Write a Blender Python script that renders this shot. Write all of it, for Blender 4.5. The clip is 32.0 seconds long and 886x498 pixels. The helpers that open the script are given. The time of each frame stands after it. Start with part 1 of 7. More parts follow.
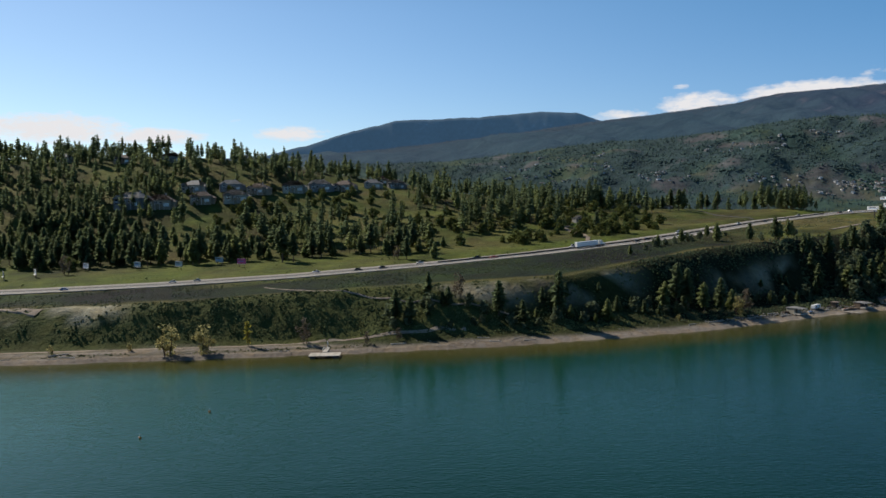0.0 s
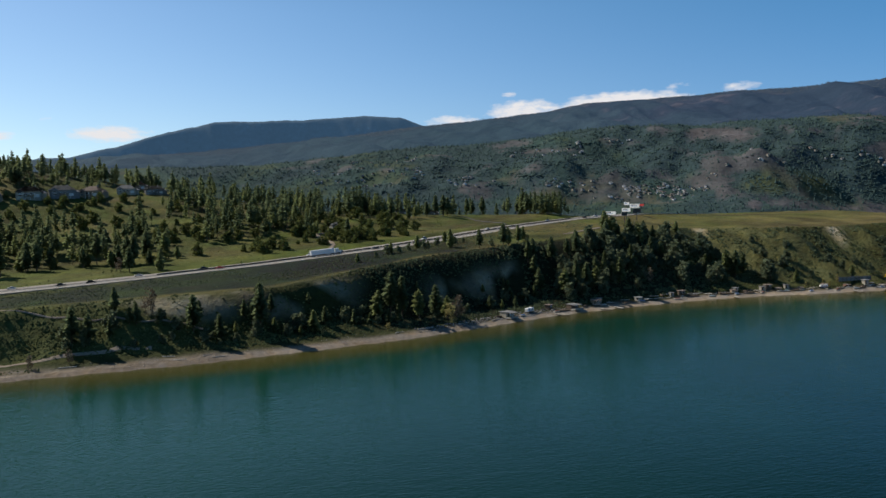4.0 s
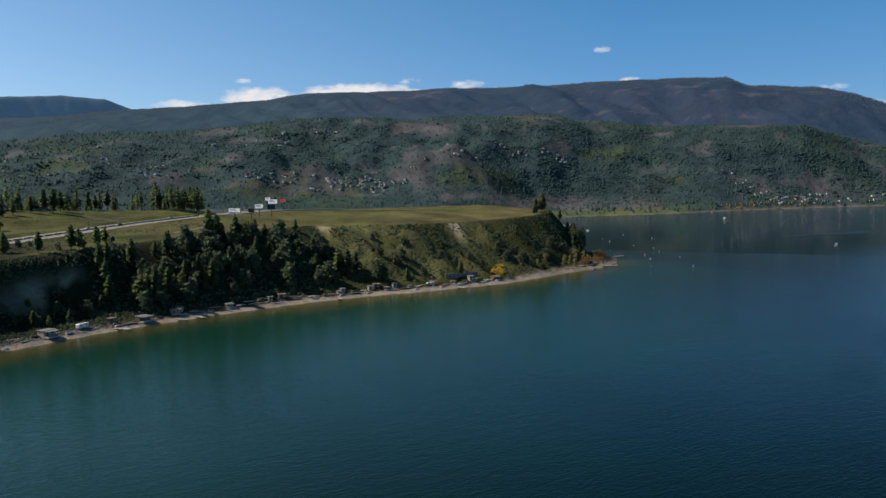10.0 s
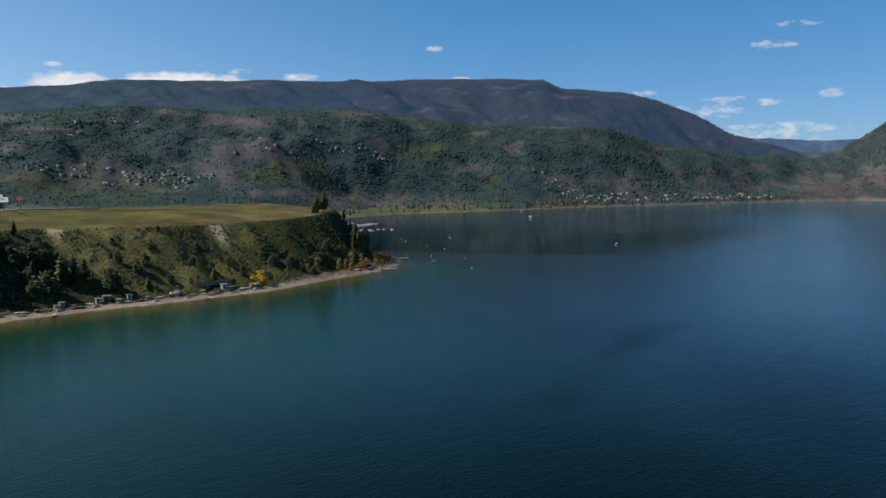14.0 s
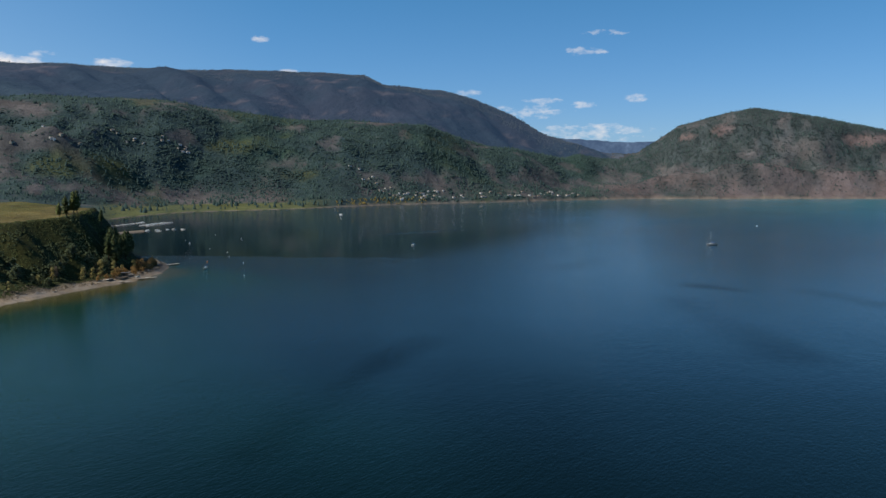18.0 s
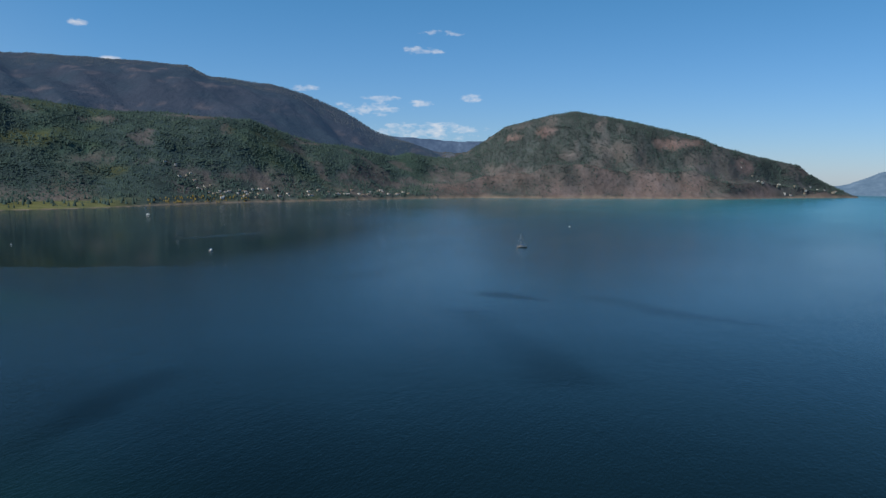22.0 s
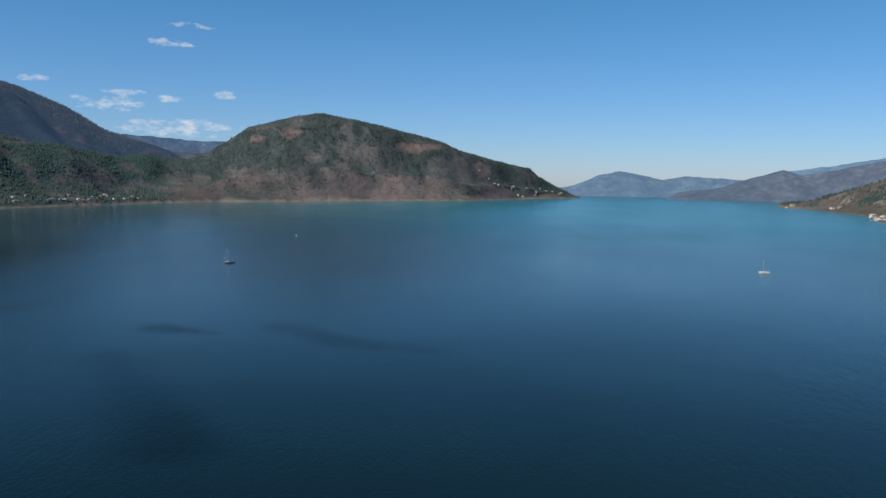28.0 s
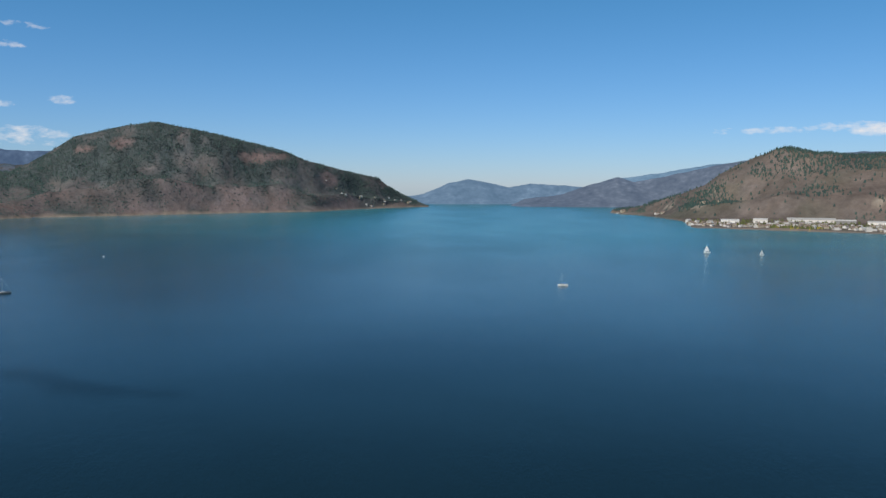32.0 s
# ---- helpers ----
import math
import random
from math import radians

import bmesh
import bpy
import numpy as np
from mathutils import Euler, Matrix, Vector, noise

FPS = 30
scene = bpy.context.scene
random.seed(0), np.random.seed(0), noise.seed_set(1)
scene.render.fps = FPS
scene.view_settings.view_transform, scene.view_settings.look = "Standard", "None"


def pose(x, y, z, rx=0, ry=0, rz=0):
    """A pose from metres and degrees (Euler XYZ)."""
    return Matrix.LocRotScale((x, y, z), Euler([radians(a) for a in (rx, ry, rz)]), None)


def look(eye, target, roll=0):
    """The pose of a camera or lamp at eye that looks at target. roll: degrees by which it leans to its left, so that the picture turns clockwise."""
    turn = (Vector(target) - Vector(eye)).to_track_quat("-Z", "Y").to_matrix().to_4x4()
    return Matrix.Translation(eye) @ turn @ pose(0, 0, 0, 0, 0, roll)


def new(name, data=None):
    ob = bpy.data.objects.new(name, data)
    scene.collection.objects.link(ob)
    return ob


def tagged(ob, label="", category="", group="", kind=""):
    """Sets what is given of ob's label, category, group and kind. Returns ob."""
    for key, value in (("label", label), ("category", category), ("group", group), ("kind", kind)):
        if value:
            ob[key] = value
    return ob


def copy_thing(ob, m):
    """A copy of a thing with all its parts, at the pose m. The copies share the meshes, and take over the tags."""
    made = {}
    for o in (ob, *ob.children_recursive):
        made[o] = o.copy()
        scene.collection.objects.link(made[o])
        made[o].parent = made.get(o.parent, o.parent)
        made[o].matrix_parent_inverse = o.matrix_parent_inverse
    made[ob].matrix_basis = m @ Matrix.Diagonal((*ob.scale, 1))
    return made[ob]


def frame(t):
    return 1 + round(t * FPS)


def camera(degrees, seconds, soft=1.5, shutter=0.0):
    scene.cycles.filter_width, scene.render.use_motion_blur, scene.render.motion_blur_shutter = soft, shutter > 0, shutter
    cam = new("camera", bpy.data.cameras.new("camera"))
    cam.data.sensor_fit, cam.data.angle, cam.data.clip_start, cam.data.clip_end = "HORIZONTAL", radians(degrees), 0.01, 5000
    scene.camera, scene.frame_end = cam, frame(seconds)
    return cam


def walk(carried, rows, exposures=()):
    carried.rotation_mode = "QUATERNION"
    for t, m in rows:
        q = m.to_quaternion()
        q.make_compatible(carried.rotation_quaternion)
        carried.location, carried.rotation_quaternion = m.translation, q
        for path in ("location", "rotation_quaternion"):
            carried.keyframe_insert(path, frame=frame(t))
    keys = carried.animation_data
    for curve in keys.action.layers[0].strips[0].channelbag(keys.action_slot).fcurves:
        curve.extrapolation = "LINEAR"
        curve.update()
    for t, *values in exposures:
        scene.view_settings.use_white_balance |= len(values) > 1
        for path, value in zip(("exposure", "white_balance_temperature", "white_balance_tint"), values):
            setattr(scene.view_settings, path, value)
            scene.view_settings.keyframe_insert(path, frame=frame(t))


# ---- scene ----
cam = camera(60.11, 32.0)
# seconds, eye, target, roll
PATH = [
    (0, (0.39, 0.07, 61.05), (0.25, 998.58, 6.40), -1.22),
    (0.5, (8.42, 0.76, 61.10), (33.05, 998.99, 6.88), -1.29),
    (1, (16.42, 1.39, 61.18), (67.04, 998.64, 7.01), -1.33),
    (1.5, (24.41, 1.96, 61.27), (100.92, 997.57, 7.45), -1.30),
    (2, (32.37, 2.47, 61.38), (134.35, 995.81, 7.76), -1.31),
    (2.5, (40.31, 2.94, 61.49), (168.24, 993.29, 8.24), -1.37),
    (3, (48.24, 3.36, 61.62), (203.00, 989.87, 8.33), -1.42),
    (3.5, (56.14, 3.75, 61.77), (238.87, 985.42, 7.59), -1.46),
    (5.5, (87.60, 4.98, 62.44), (379.92, 959.64, 6.08), -1.61),
    (6, (95.41, 5.23, 62.63), (415.16, 950.96, 4.83), -1.59),
    (6.5, (103.21, 5.45, 62.83), (449.31, 941.73, 2.87), -1.56),
    (7, (110.99, 5.66, 63.03), (483.75, 931.51, 0.97), -1.55),
    (7.5, (118.75, 5.85, 63.24), (516.74, 920.99, -0.92), -1.50),
    (8, (126.48, 6.02, 63.46), (550.12, 909.47, -2.27), -1.42),
    (8.5, (134.19, 6.18, 63.69), (583.51, 896.98, -4.04), -1.40),
    (9, (141.87, 6.32, 63.92), (616.66, 883.55, -7.01), -1.37),
    (9.5, (149.52, 6.44, 64.16), (647.90, 870.28, -9.32), -1.28),
    (10, (157.14, 6.55, 64.40), (678.32, 856.64, -11.19), -1.21),
    (10.5, (164.72, 6.63, 64.65), (708.73, 842.18, -12.33), -1.15),
    (11, (172.27, 6.70, 64.91), (738.47, 827.24, -13.36), -1.06),
    (11.5, (179.78, 6.73, 65.18), (767.53, 811.90, -13.97), -1.03),
    (12, (187.24, 6.75, 65.45), (796.03, 795.97, -15.23), -0.94),
    (12.5, (194.66, 6.73, 65.73), (824.08, 779.44, -16.40), -0.86),
    (13, (202.02, 6.68, 66.02), (851.98, 762.06, -17.37), -0.79),
    (13.5, (209.33, 6.59, 66.32), (879.54, 743.96, -17.93), -0.71),
    (14, (216.58, 6.46, 66.63), (906.78, 725.11, -17.99), -0.58),
    (14.5, (223.76, 6.28, 66.95), (933.67, 705.29, -19.16), -0.51),
    (16.5, (251.74, 4.99, 68.33), (1034.37, 621.02, -21.11), -0.15),
    (17, (258.52, 4.49, 68.71), (1057.75, 598.69, -21.67), -0.10),
    (17.5, (265.21, 3.90, 69.11), (1081.47, 574.36, -21.95), -0.06),
    (18, (271.79, 3.23, 69.52), (1102.50, 552.35, -21.98), 0.01),
    (18.5, (278.26, 2.45, 69.95), (1122.42, 530.59, -21.95), 0.11),
    (19, (284.61, 1.55, 70.40), (1141.37, 508.91, -22.07), 0.21),
    (19.5, (290.84, 0.54, 70.87), (1160.30, 485.75, -21.86), 0.29),
    (20, (296.93, -0.60, 71.37), (1178.38, 462.44, -21.66), 0.38),
    (20.5, (302.89, -1.87, 71.88), (1196.63, 436.94, -21.25), 0.46),
    (21, (308.70, -3.30, 72.43), (1214.45, 410.15, -20.72), 0.54),
    (21.5, (314.36, -4.89, 73.00), (1231.39, 382.73, -20.80), 0.57),
    (22, (319.85, -6.65, 73.59), (1246.35, 357.65, -20.69), 0.63),
    (22.5, (325.18, -8.60, 74.22), (1260.44, 332.44, -20.55), 0.69),
    (23, (330.32, -10.74, 74.88), (1274.01, 306.09, -20.36), 0.72),
    (23.5, (335.28, -13.08, 75.58), (1286.76, 279.51, -19.69), 0.78),
    (24, (340.03, -15.65, 76.31), (1298.88, 251.83, -18.88), 0.81),
    (24.5, (344.58, -18.46, 77.08), (1310.15, 223.71, -17.94), 0.85),
    (25, (348.92, -21.51, 77.89), (1320.86, 193.75, -16.91), 0.82),
    (25.5, (353.02, -24.83, 78.74), (1330.43, 164.65, -14.90), 0.84),
    (27.5, (366.98, -41.03, 82.63), (1358.89, 47.15, -8.63), 0.76),
    (28, (369.79, -45.90, 83.73), (1363.63, 17.89, -6.91), 0.68),
    (28.5, (372.32, -51.12, 84.89), (1367.58, -11.70, -3.99), 0.64),
    (29, (374.54, -56.72, 86.11), (1370.68, -42.49, -0.51), 0.55),
    (29.5, (376.45, -62.71, 87.40), (1372.85, -73.27, 3.30), 0.48),
    (30, (378.04, -69.11, 88.75), (1374.07, -104.27, 7.00), 0.37),
    (30.5, (379.28, -75.94, 90.17), (1374.28, -134.93, 9.59), 0.28),
    (31, (380.18, -83.22, 91.66), (1373.55, -164.40, 10.25), 0.21),
    (31.5, (380.71, -90.97, 93.22), (1372.36, -191.60, 12.57), 0.15),
    (32, (380.86, -99.21, 94.87), (1370.86, -215.14, 14.46), 0.07),
]
walk(cam, [(t, look(eye, target, roll)) for t, eye, target, roll in PATH])

# ---------------------------------------------------------------- light
SUN_AZ, SUN_EL = -51.0, 42.0          # degrees clockwise from +y, above the horizon
world = bpy.data.worlds.new("sky")
scene.world = world
world.use_nodes = True
wt = world.node_tree
for n in list(wt.nodes):
    wt.nodes.remove(n)


def wnode(kind, **sets):
    n = wt.nodes.new(kind)
    for k, v in sets.items():
        if k == "operation":
            n.operation = v
        elif k == "blend_type":
            n.blend_type = v
        elif k == "data_type":
            n.data_type = v
        elif k == "sky_type":
            n.sky_type = v
        elif k == "vector_type":
            n.vector_type = v
    return n


def wmath(op, a, b=None, c=None, clamp=False):
    n = wnode("ShaderNodeMath", operation=op)
    n.use_clamp = clamp
    for i, v in enumerate((a, b, c)):
        if v is None:
            continue
        if isinstance(v, (int, float)):
            n.inputs[i].default_value = v
        else:
            wt.links.new(v, n.inputs[i])
    return n.outputs[0]


sky = wnode("ShaderNodeTexSky", sky_type="NISHITA")
sky.sun_disc = False
sky.sun_elevation, sky.sun_rotation = radians(SUN_EL), radians(SUN_AZ)
sky.altitude, sky.air_density, sky.dust_density, sky.ozone_density = 350, 1.0, 0.15, 3.5
coord = wnode("ShaderNodeTexCoord")
split = wnode("ShaderNodeSeparateXYZ")
wt.links.new(coord.outputs["Generated"], split.inputs[0])
azim = wmath("ARCTAN2", split.outputs[0], split.outputs[1])
elev = wmath("ARCSINE", split.outputs[2])
# cloud banks: azimuth, elevation, half width, half height in degrees, density
CLOUDS = [(-26.6, 5.73, 6.07, 1.37, 1.4), (-20.5, 5.32, 4.48, 0.74, 1.5), (-11.0, 5.56, 3.27, 0.74, 1.3), (-14.7, 6.44, 0.69, 0.23, 0.6), (13.2, 6.30, 2.53, 0.57, 1.1),
          (18.6, 6.80, 3.8, 1.10, 1.35), (17.3, 8.08, 0.79, 0.28, 0.9), (25.8, 7.10, 5.8, 1.05, 1.7), (29.4, 8.04, 1.48, 0.63, 0.5), (43.4, 9.85, 0.84, 0.34, 1.0),
          (45.3, 7.49, 1.05, 0.46, 1.1), (33.5, 7.71, 1.69, 0.46, 0.9), (28.8, 8.05, 1.16, 0.63, 0.4), (68.2, 10.32, 2.3, 0.36, 0.62), (66.5, 9.10, 1.7, 0.42, 0.62),
          (68.0, 9.03, 0.79, 0.28, 0.68), (66.7, 5.35, 1.32, 0.34, 0.8), (58.3, 6.30, 2.00, 0.34, 0.6), (63.1, 4.91, 3.96, 0.85, 0.60), (63.8, 5.63, 2.00, 0.34, 0.60),
          (67.5, 3.36, 5.80, 0.97, 0.66), (70.5, 5.75, 1.21, 0.40, 0.72), (95.1, 1.49, 1.16, 0.23, 0.4), (120.6, 3.90, 7.0, 0.36, 0.62), (124.0, 4.10, 2.4, 0.42, 0.8),
          (126.2, 3.79, 2.53, 0.57, 1.1)]
mask = None
for az, el, w, h, dens in CLOUDS:
    du = wmath("MULTIPLY", wmath("SUBTRACT", azim, radians(az)), 1 / radians(w))
    dv = wmath("MULTIPLY", wmath("SUBTRACT", elev, radians(el)), 1 / radians(h))
    d2 = wmath("ADD", wmath("MULTIPLY", du, du), wmath("MULTIPLY", dv, dv))
    m = wmath("MULTIPLY", wmath("SUBTRACT", 1.0, d2, clamp=True), dens)
    mask = m if mask is None else wmath("MAXIMUM", mask, m)
stretch = wnode("ShaderNodeMapping")
stretch.inputs["Scale"].default_value = (1, 1, 2.6)
wt.links.new(coord.outputs["Generated"], stretch.inputs["Vector"])
puff = wnode("ShaderNodeTexNoise")
puff.inputs["Scale"].default_value, puff.inputs["Detail"].default_value, puff.inputs["Roughness"].default_value = 55, 6, 0.62
wt.links.new(stretch.outputs[0], puff.inputs["Vector"])
cover = wmath("ADD", mask, wmath("MULTIPLY", wmath("SUBTRACT", puff.outputs["Fac"], 0.5), 2.0))
cover = wmath("MULTIPLY", wmath("SUBTRACT", wmath("MULTIPLY", cover, wmath("MULTIPLY", mask, 4.0, clamp=True)), 0.40), 1.15, clamp=True)
# clear dry air: deep blue overhead, paler and a little dimmer at the horizon, brighter towards the sun
air = wnode("ShaderNodeMix", data_type="RGBA")
wt.links.new(wmath("MULTIPLY", elev, 1 / radians(15), clamp=True), air.inputs["Factor"])
air.inputs[6].default_value, air.inputs[7].default_value = (0.66, 0.82, 1.22, 1), (0.45, 0.97, 1.20, 1)
side = wmath("ADD", wmath("MULTIPLY", split.outputs[0], math.sin(radians(SUN_AZ))), wmath("MULTIPLY", split.outputs[1], math.cos(radians(SUN_AZ))))
toward = wmath("ADD", wmath("MULTIPLY", side, 0.18), 1.03)
# the zenith is darker than the band over the mountains
high = wmath("MULTIPLY", wmath("SUBTRACT", elev, radians(14)), 1 / radians(28), clamp=True)
toward = wmath("MULTIPLY", toward, wmath("SUBTRACT", 1.0, wmath("MULTIPLY", high, 0.5)))
glare = wnode("ShaderNodeMix", data_type="RGBA")
wt.links.new(wmath("MULTIPLY", wmath("ADD", side, 0.1), 0.95, clamp=True), glare.inputs["Factor"])
wt.links.new(air.outputs[2], glare.inputs[6])
glare.inputs[7].default_value = (1.12, 1.10, 1.07, 1)
tint = wnode("ShaderNodeMix", data_type="RGBA", blend_type="MULTIPLY")
tint.inputs["Factor"].default_value = 1.0
wt.links.new(sky.outputs[0], tint.inputs[6])
wt.links.new(glare.outputs[2], tint.inputs[7])
bright = wnode("ShaderNodeVectorMath", operation="SCALE")
wt.links.new(tint.outputs[2], bright.inputs[0])
wt.links.new(toward, bright.inputs["Scale"])
mix = wnode("ShaderNodeMix", data_type="RGBA")
wt.links.new(cover, mix.inputs["Factor"])
wt.links.new(bright.outputs[0], mix.inputs[6])
mix.inputs[7].default_value = (9.0, 8.9, 9.1, 1)
back = wnode("ShaderNodeBackground")
back.inputs["Strength"].default_value = 0.09
out = wnode("ShaderNodeOutputWorld")
wt.links.new(mix.outputs[2], back.inputs["Color"])
wt.links.new(back.outputs[0], out.inputs["Surface"])

sun_lamp = bpy.data.lights.new("sun", "SUN")
sun_lamp.energy, sun_lamp.angle, sun_lamp.color = 4.3, radians(0.5), (1.0, 0.92, 0.79)
sun = new("sun", sun_lamp)
sa, se = radians(SUN_AZ), radians(SUN_EL)
sun.matrix_world = look((0, 0, 900), Vector((0, 0, 900)) - Vector((math.sin(sa) * math.cos(se), math.cos(sa) * math.cos(se), math.sin(se))))
scene.view_settings.exposure = 0.0

# ---------------------------------------------------------------- materials


class Mat:
    """A small builder for node materials."""

    def __init__(self, name):
        self.m = bpy.data.materials.new(name)
        self.m.use_nodes = True
        self.t = self.m.node_tree
        self.b = self.t.nodes["Principled BSDF"]

    def n(self, kind):
        return self.t.nodes.new(kind)

    def ln(self, a, b):
        self.t.links.new(a, b)

    def noise(self, scale, detail=4, rough=0.55, vec=None, stretch=None):
        c = self.n("ShaderNodeTexCoord").outputs["Object"] if vec is None else vec
        if stretch:
            mp = self.n("ShaderNodeMapping")
            mp.inputs["Scale"].default_value = stretch
            self.ln(c, mp.inputs["Vector"])
            c = mp.outputs[0]
        t = self.n("ShaderNodeTexNoise")
        t.inputs["Scale"].default_value, t.inputs["Detail"].default_value, t.inputs["Roughness"].default_value = scale, detail, rough
        self.ln(c, t.inputs["Vector"])
        return t.outputs["Fac"]

    def ramp(self, fac, stops):
        r = self.n("ShaderNodeValToRGB")
        while len(r.color_ramp.elements) < len(stops):
            r.color_ramp.elements.new(0.5)
        for e, (p, c) in zip(r.color_ramp.elements, stops):
            e.position, e.color = p, (*c, 1)
        self.ln(fac, r.inputs["Fac"])
        return r.outputs["Color"]

    def mixc(self, fac, a, b, mode="MIX"):
        x = self.n("ShaderNodeMix")
        x.data_type, x.blend_type = "RGBA", mode
        for sock, v in ((x.inputs["Factor"], fac), (x.inputs[6], a), (x.inputs[7], b)):
            if isinstance(v, (int, float)):
                sock.default_value = v
            elif isinstance(v, tuple):
                sock.default_value = (*v, 1)
            else:
                self.ln(v, sock)
        return x.outputs[2]

    def bump(self, fac, strength, distance):
        p = self.n("ShaderNodeBump")
        p.inputs["Strength"].default_value, p.inputs["Distance"].default_value = strength, distance
        self.ln(fac, p.inputs["Height"])
        self.ln(p.outputs[0], self.b.inputs["Normal"])

    def base(self, sock):
        self.ln(sock, self.b.inputs["Base Color"])


def surface(name, a, b, scale=1.0, rough=0.8, metal=0.0, fine=8.0, bump=0.0, dist=0.05, island=False, leaf=0.3, vary=0.28):
    """Two colours mixed by noise at two sizes, with a little relief."""
    k = Mat(name)
    big, small = k.noise(scale), k.noise(scale * fine, 3)
    col = k.ramp(k.mixc(0.4, big, small), [(0.32, a), (0.68, b)])
    src = k.n("ShaderNodeNewGeometry").outputs["Random Per Island"] if island else k.n("ShaderNodeObjectInfo").outputs["Random"]
    hue = k.n("ShaderNodeHueSaturation")
    v = k.n("ShaderNodeMapRange")
    v.inputs["To Min"].default_value, v.inputs["To Max"].default_value = (1 - vary, 1 + vary) if island else (0.85, 1.15)
    k.ln(src, v.inputs["Value"])
    k.ln(v.outputs[0], hue.inputs["Value"])
    k.ln(col, hue.inputs["Color"])
    k.base(hue.outputs[0])
    k.b.inputs["Roughness"].default_value, k.b.inputs["Metallic"].default_value = rough, metal
    if island:
        # thin foliage lets some light through
        k.b.inputs["Specular IOR Level"].default_value = 0.1
        thin, both = k.n("ShaderNodeBsdfTranslucent"), k.n("ShaderNodeMixShader")
        both.inputs[0].default_value = leaf
        k.ln(hue.outputs[0], thin.inputs["Color"])
        k.ln(k.b.outputs[0], both.inputs[1])
        k.ln(thin.outputs[0], both.inputs[2])
        k.ln(both.outputs[0], k.t.nodes["Material Output"].inputs["Surface"])
    if bump:
        k.bump(small, bump, dist)
    return k.m


def tinted_ground(name, scale, fine, contrast, bump, dist, rough=0.95, straw=(1.14, 1.0, 0.78)):
    """Ground cover: the colours of the soil and plants from the mesh, broken up by noise."""
    k = Mat(name)
    at = k.n("ShaderNodeAttribute")
    at.attribute_name = "cover"
    big, small = k.noise(scale, 6, 0.6), k.noise(fine, 5, 0.65)
    f = k.mixc(0.55, big, small)
    v = k.ramp(f, [(0.28, (1 - contrast,) * 3), (0.72, (1 + contrast,) * 3)])
    dry = k.ramp(k.noise(scale * 2.3, 5, 0.6), [(0.4, (1, 1, 1)), (0.7, straw)])
    k.base(k.mixc(1.0, k.mixc(1.0, at.outputs["Color"], v, "MULTIPLY"), dry, "MULTIPLY"))
    k.b.inputs["Roughness"].default_value = rough
    k.b.inputs["Specular IOR Level"].default_value = 0.15
    k.bump(small, bump, dist)
    return k.m


M_GROUND = tinted_ground("ground_cover", 0.05, 0.4, 0.45, 0.9, 1.2)
M_HILL = tinted_ground("hill_cover", 0.006, 0.045, 0.45, 0.7, 7.0, straw=(1.05, 1.0, 0.94))

k = Mat("lake_water")
at = k.n("ShaderNodeAttribute")
at.attribute_name = "cover"
patch = k.ramp(k.noise(0.006, 4, 0.55, stretch=(1, 0.6, 1)), [(0.35, (0.8, 0.85, 0.85)), (0.65, (1.15, 1.12, 1.1))])
k.base(k.mixc(1.0, at.outputs["Color"], patch, "MULTIPLY"))
gust = k.noise(0.0045, 3, 0.5, stretch=(0.7, 1.6, 1))
rr = k.n("ShaderNodeMapRange")
rr.inputs["From Min"].default_value, rr.inputs["From Max"].default_value = 0.35, 0.65
rr.inputs["To Min"].default_value, rr.inputs["To Max"].default_value = 0.08, 0.11
k.ln(gust, rr.inputs["Value"])
# the bay in the lee of the point lies smooth behind a sharp wind line
place_ = k.n("ShaderNodeSeparateXYZ")
k.ln(k.n("ShaderNodeTexCoord").outputs["Object"], place_.inputs[0])


def wet(op, a, b, clamp=False):
    n_ = k.n("ShaderNodeMath")
    n_.operation, n_.use_clamp = op, clamp
    for i, v_ in enumerate((a, b)):
        if isinstance(v_, (int, float)):
            n_.inputs[i].default_value = v_
        else:
            k.ln(v_, n_.inputs[i])
    return n_.outputs[0]


lee = wet("ADD", wet("MULTIPLY", wet("SUBTRACT", place_.outputs[0], 707), 0.877), wet("MULTIPLY", wet("SUBTRACT", place_.outputs[1], 585), 0.481))
lee = wet("ADD", lee, wet("MULTIPLY", wet("SUBTRACT", k.noise(0.02, 3), 0.5), 30))
lee = wet("MULTIPLY", lee, 0.1, True)
lee = wet("MULTIPLY", lee, wet("MULTIPLY", wet("SUBTRACT", place_.outputs[1], 330), 1 / 160, True))
lee = wet("MULTIPLY", lee, wet("MULTIPLY", wet("SUBTRACT", 1500, place_.outputs[0]), 1 / 500, True))
# a breath of wind roughens one long patch of the calm
gx_ = wet("MULTIPLY", wet("SUBTRACT", place_.outputs[0], 1080), 1 / 75)
gy_ = wet("MULTIPLY", wet("ADD", wet("SUBTRACT", place_.outputs[1], 578), wet("MULTIPLY", gx_, 15)), 1 / 17)
lee = wet("MULTIPLY", lee, wet("SUBTRACT", wet("ADD", wet("MULTIPLY", gx_, gx_), wet("MULTIPLY", gy_, gy_)), 0.5, True))
ruffled = wet("ADD", rr.outputs[0], wet("MULTIPLY", wet("MULTIPLY", wet("SUBTRACT", place_.outputs[0], 800), 1 / 700, True), wet("MULTIPLY", wet("MULTIPLY", wet("SUBTRACT", 700, place_.outputs[1]), 1 / 500, True), 0.12)))
k.ln(wet("MULTIPLY", ruffled, wet("SUBTRACT", 1.0, wet("MULTIPLY", lee, 0.75))), k.b.inputs["Roughness"])
k.b.inputs["IOR"].default_value = 1.33
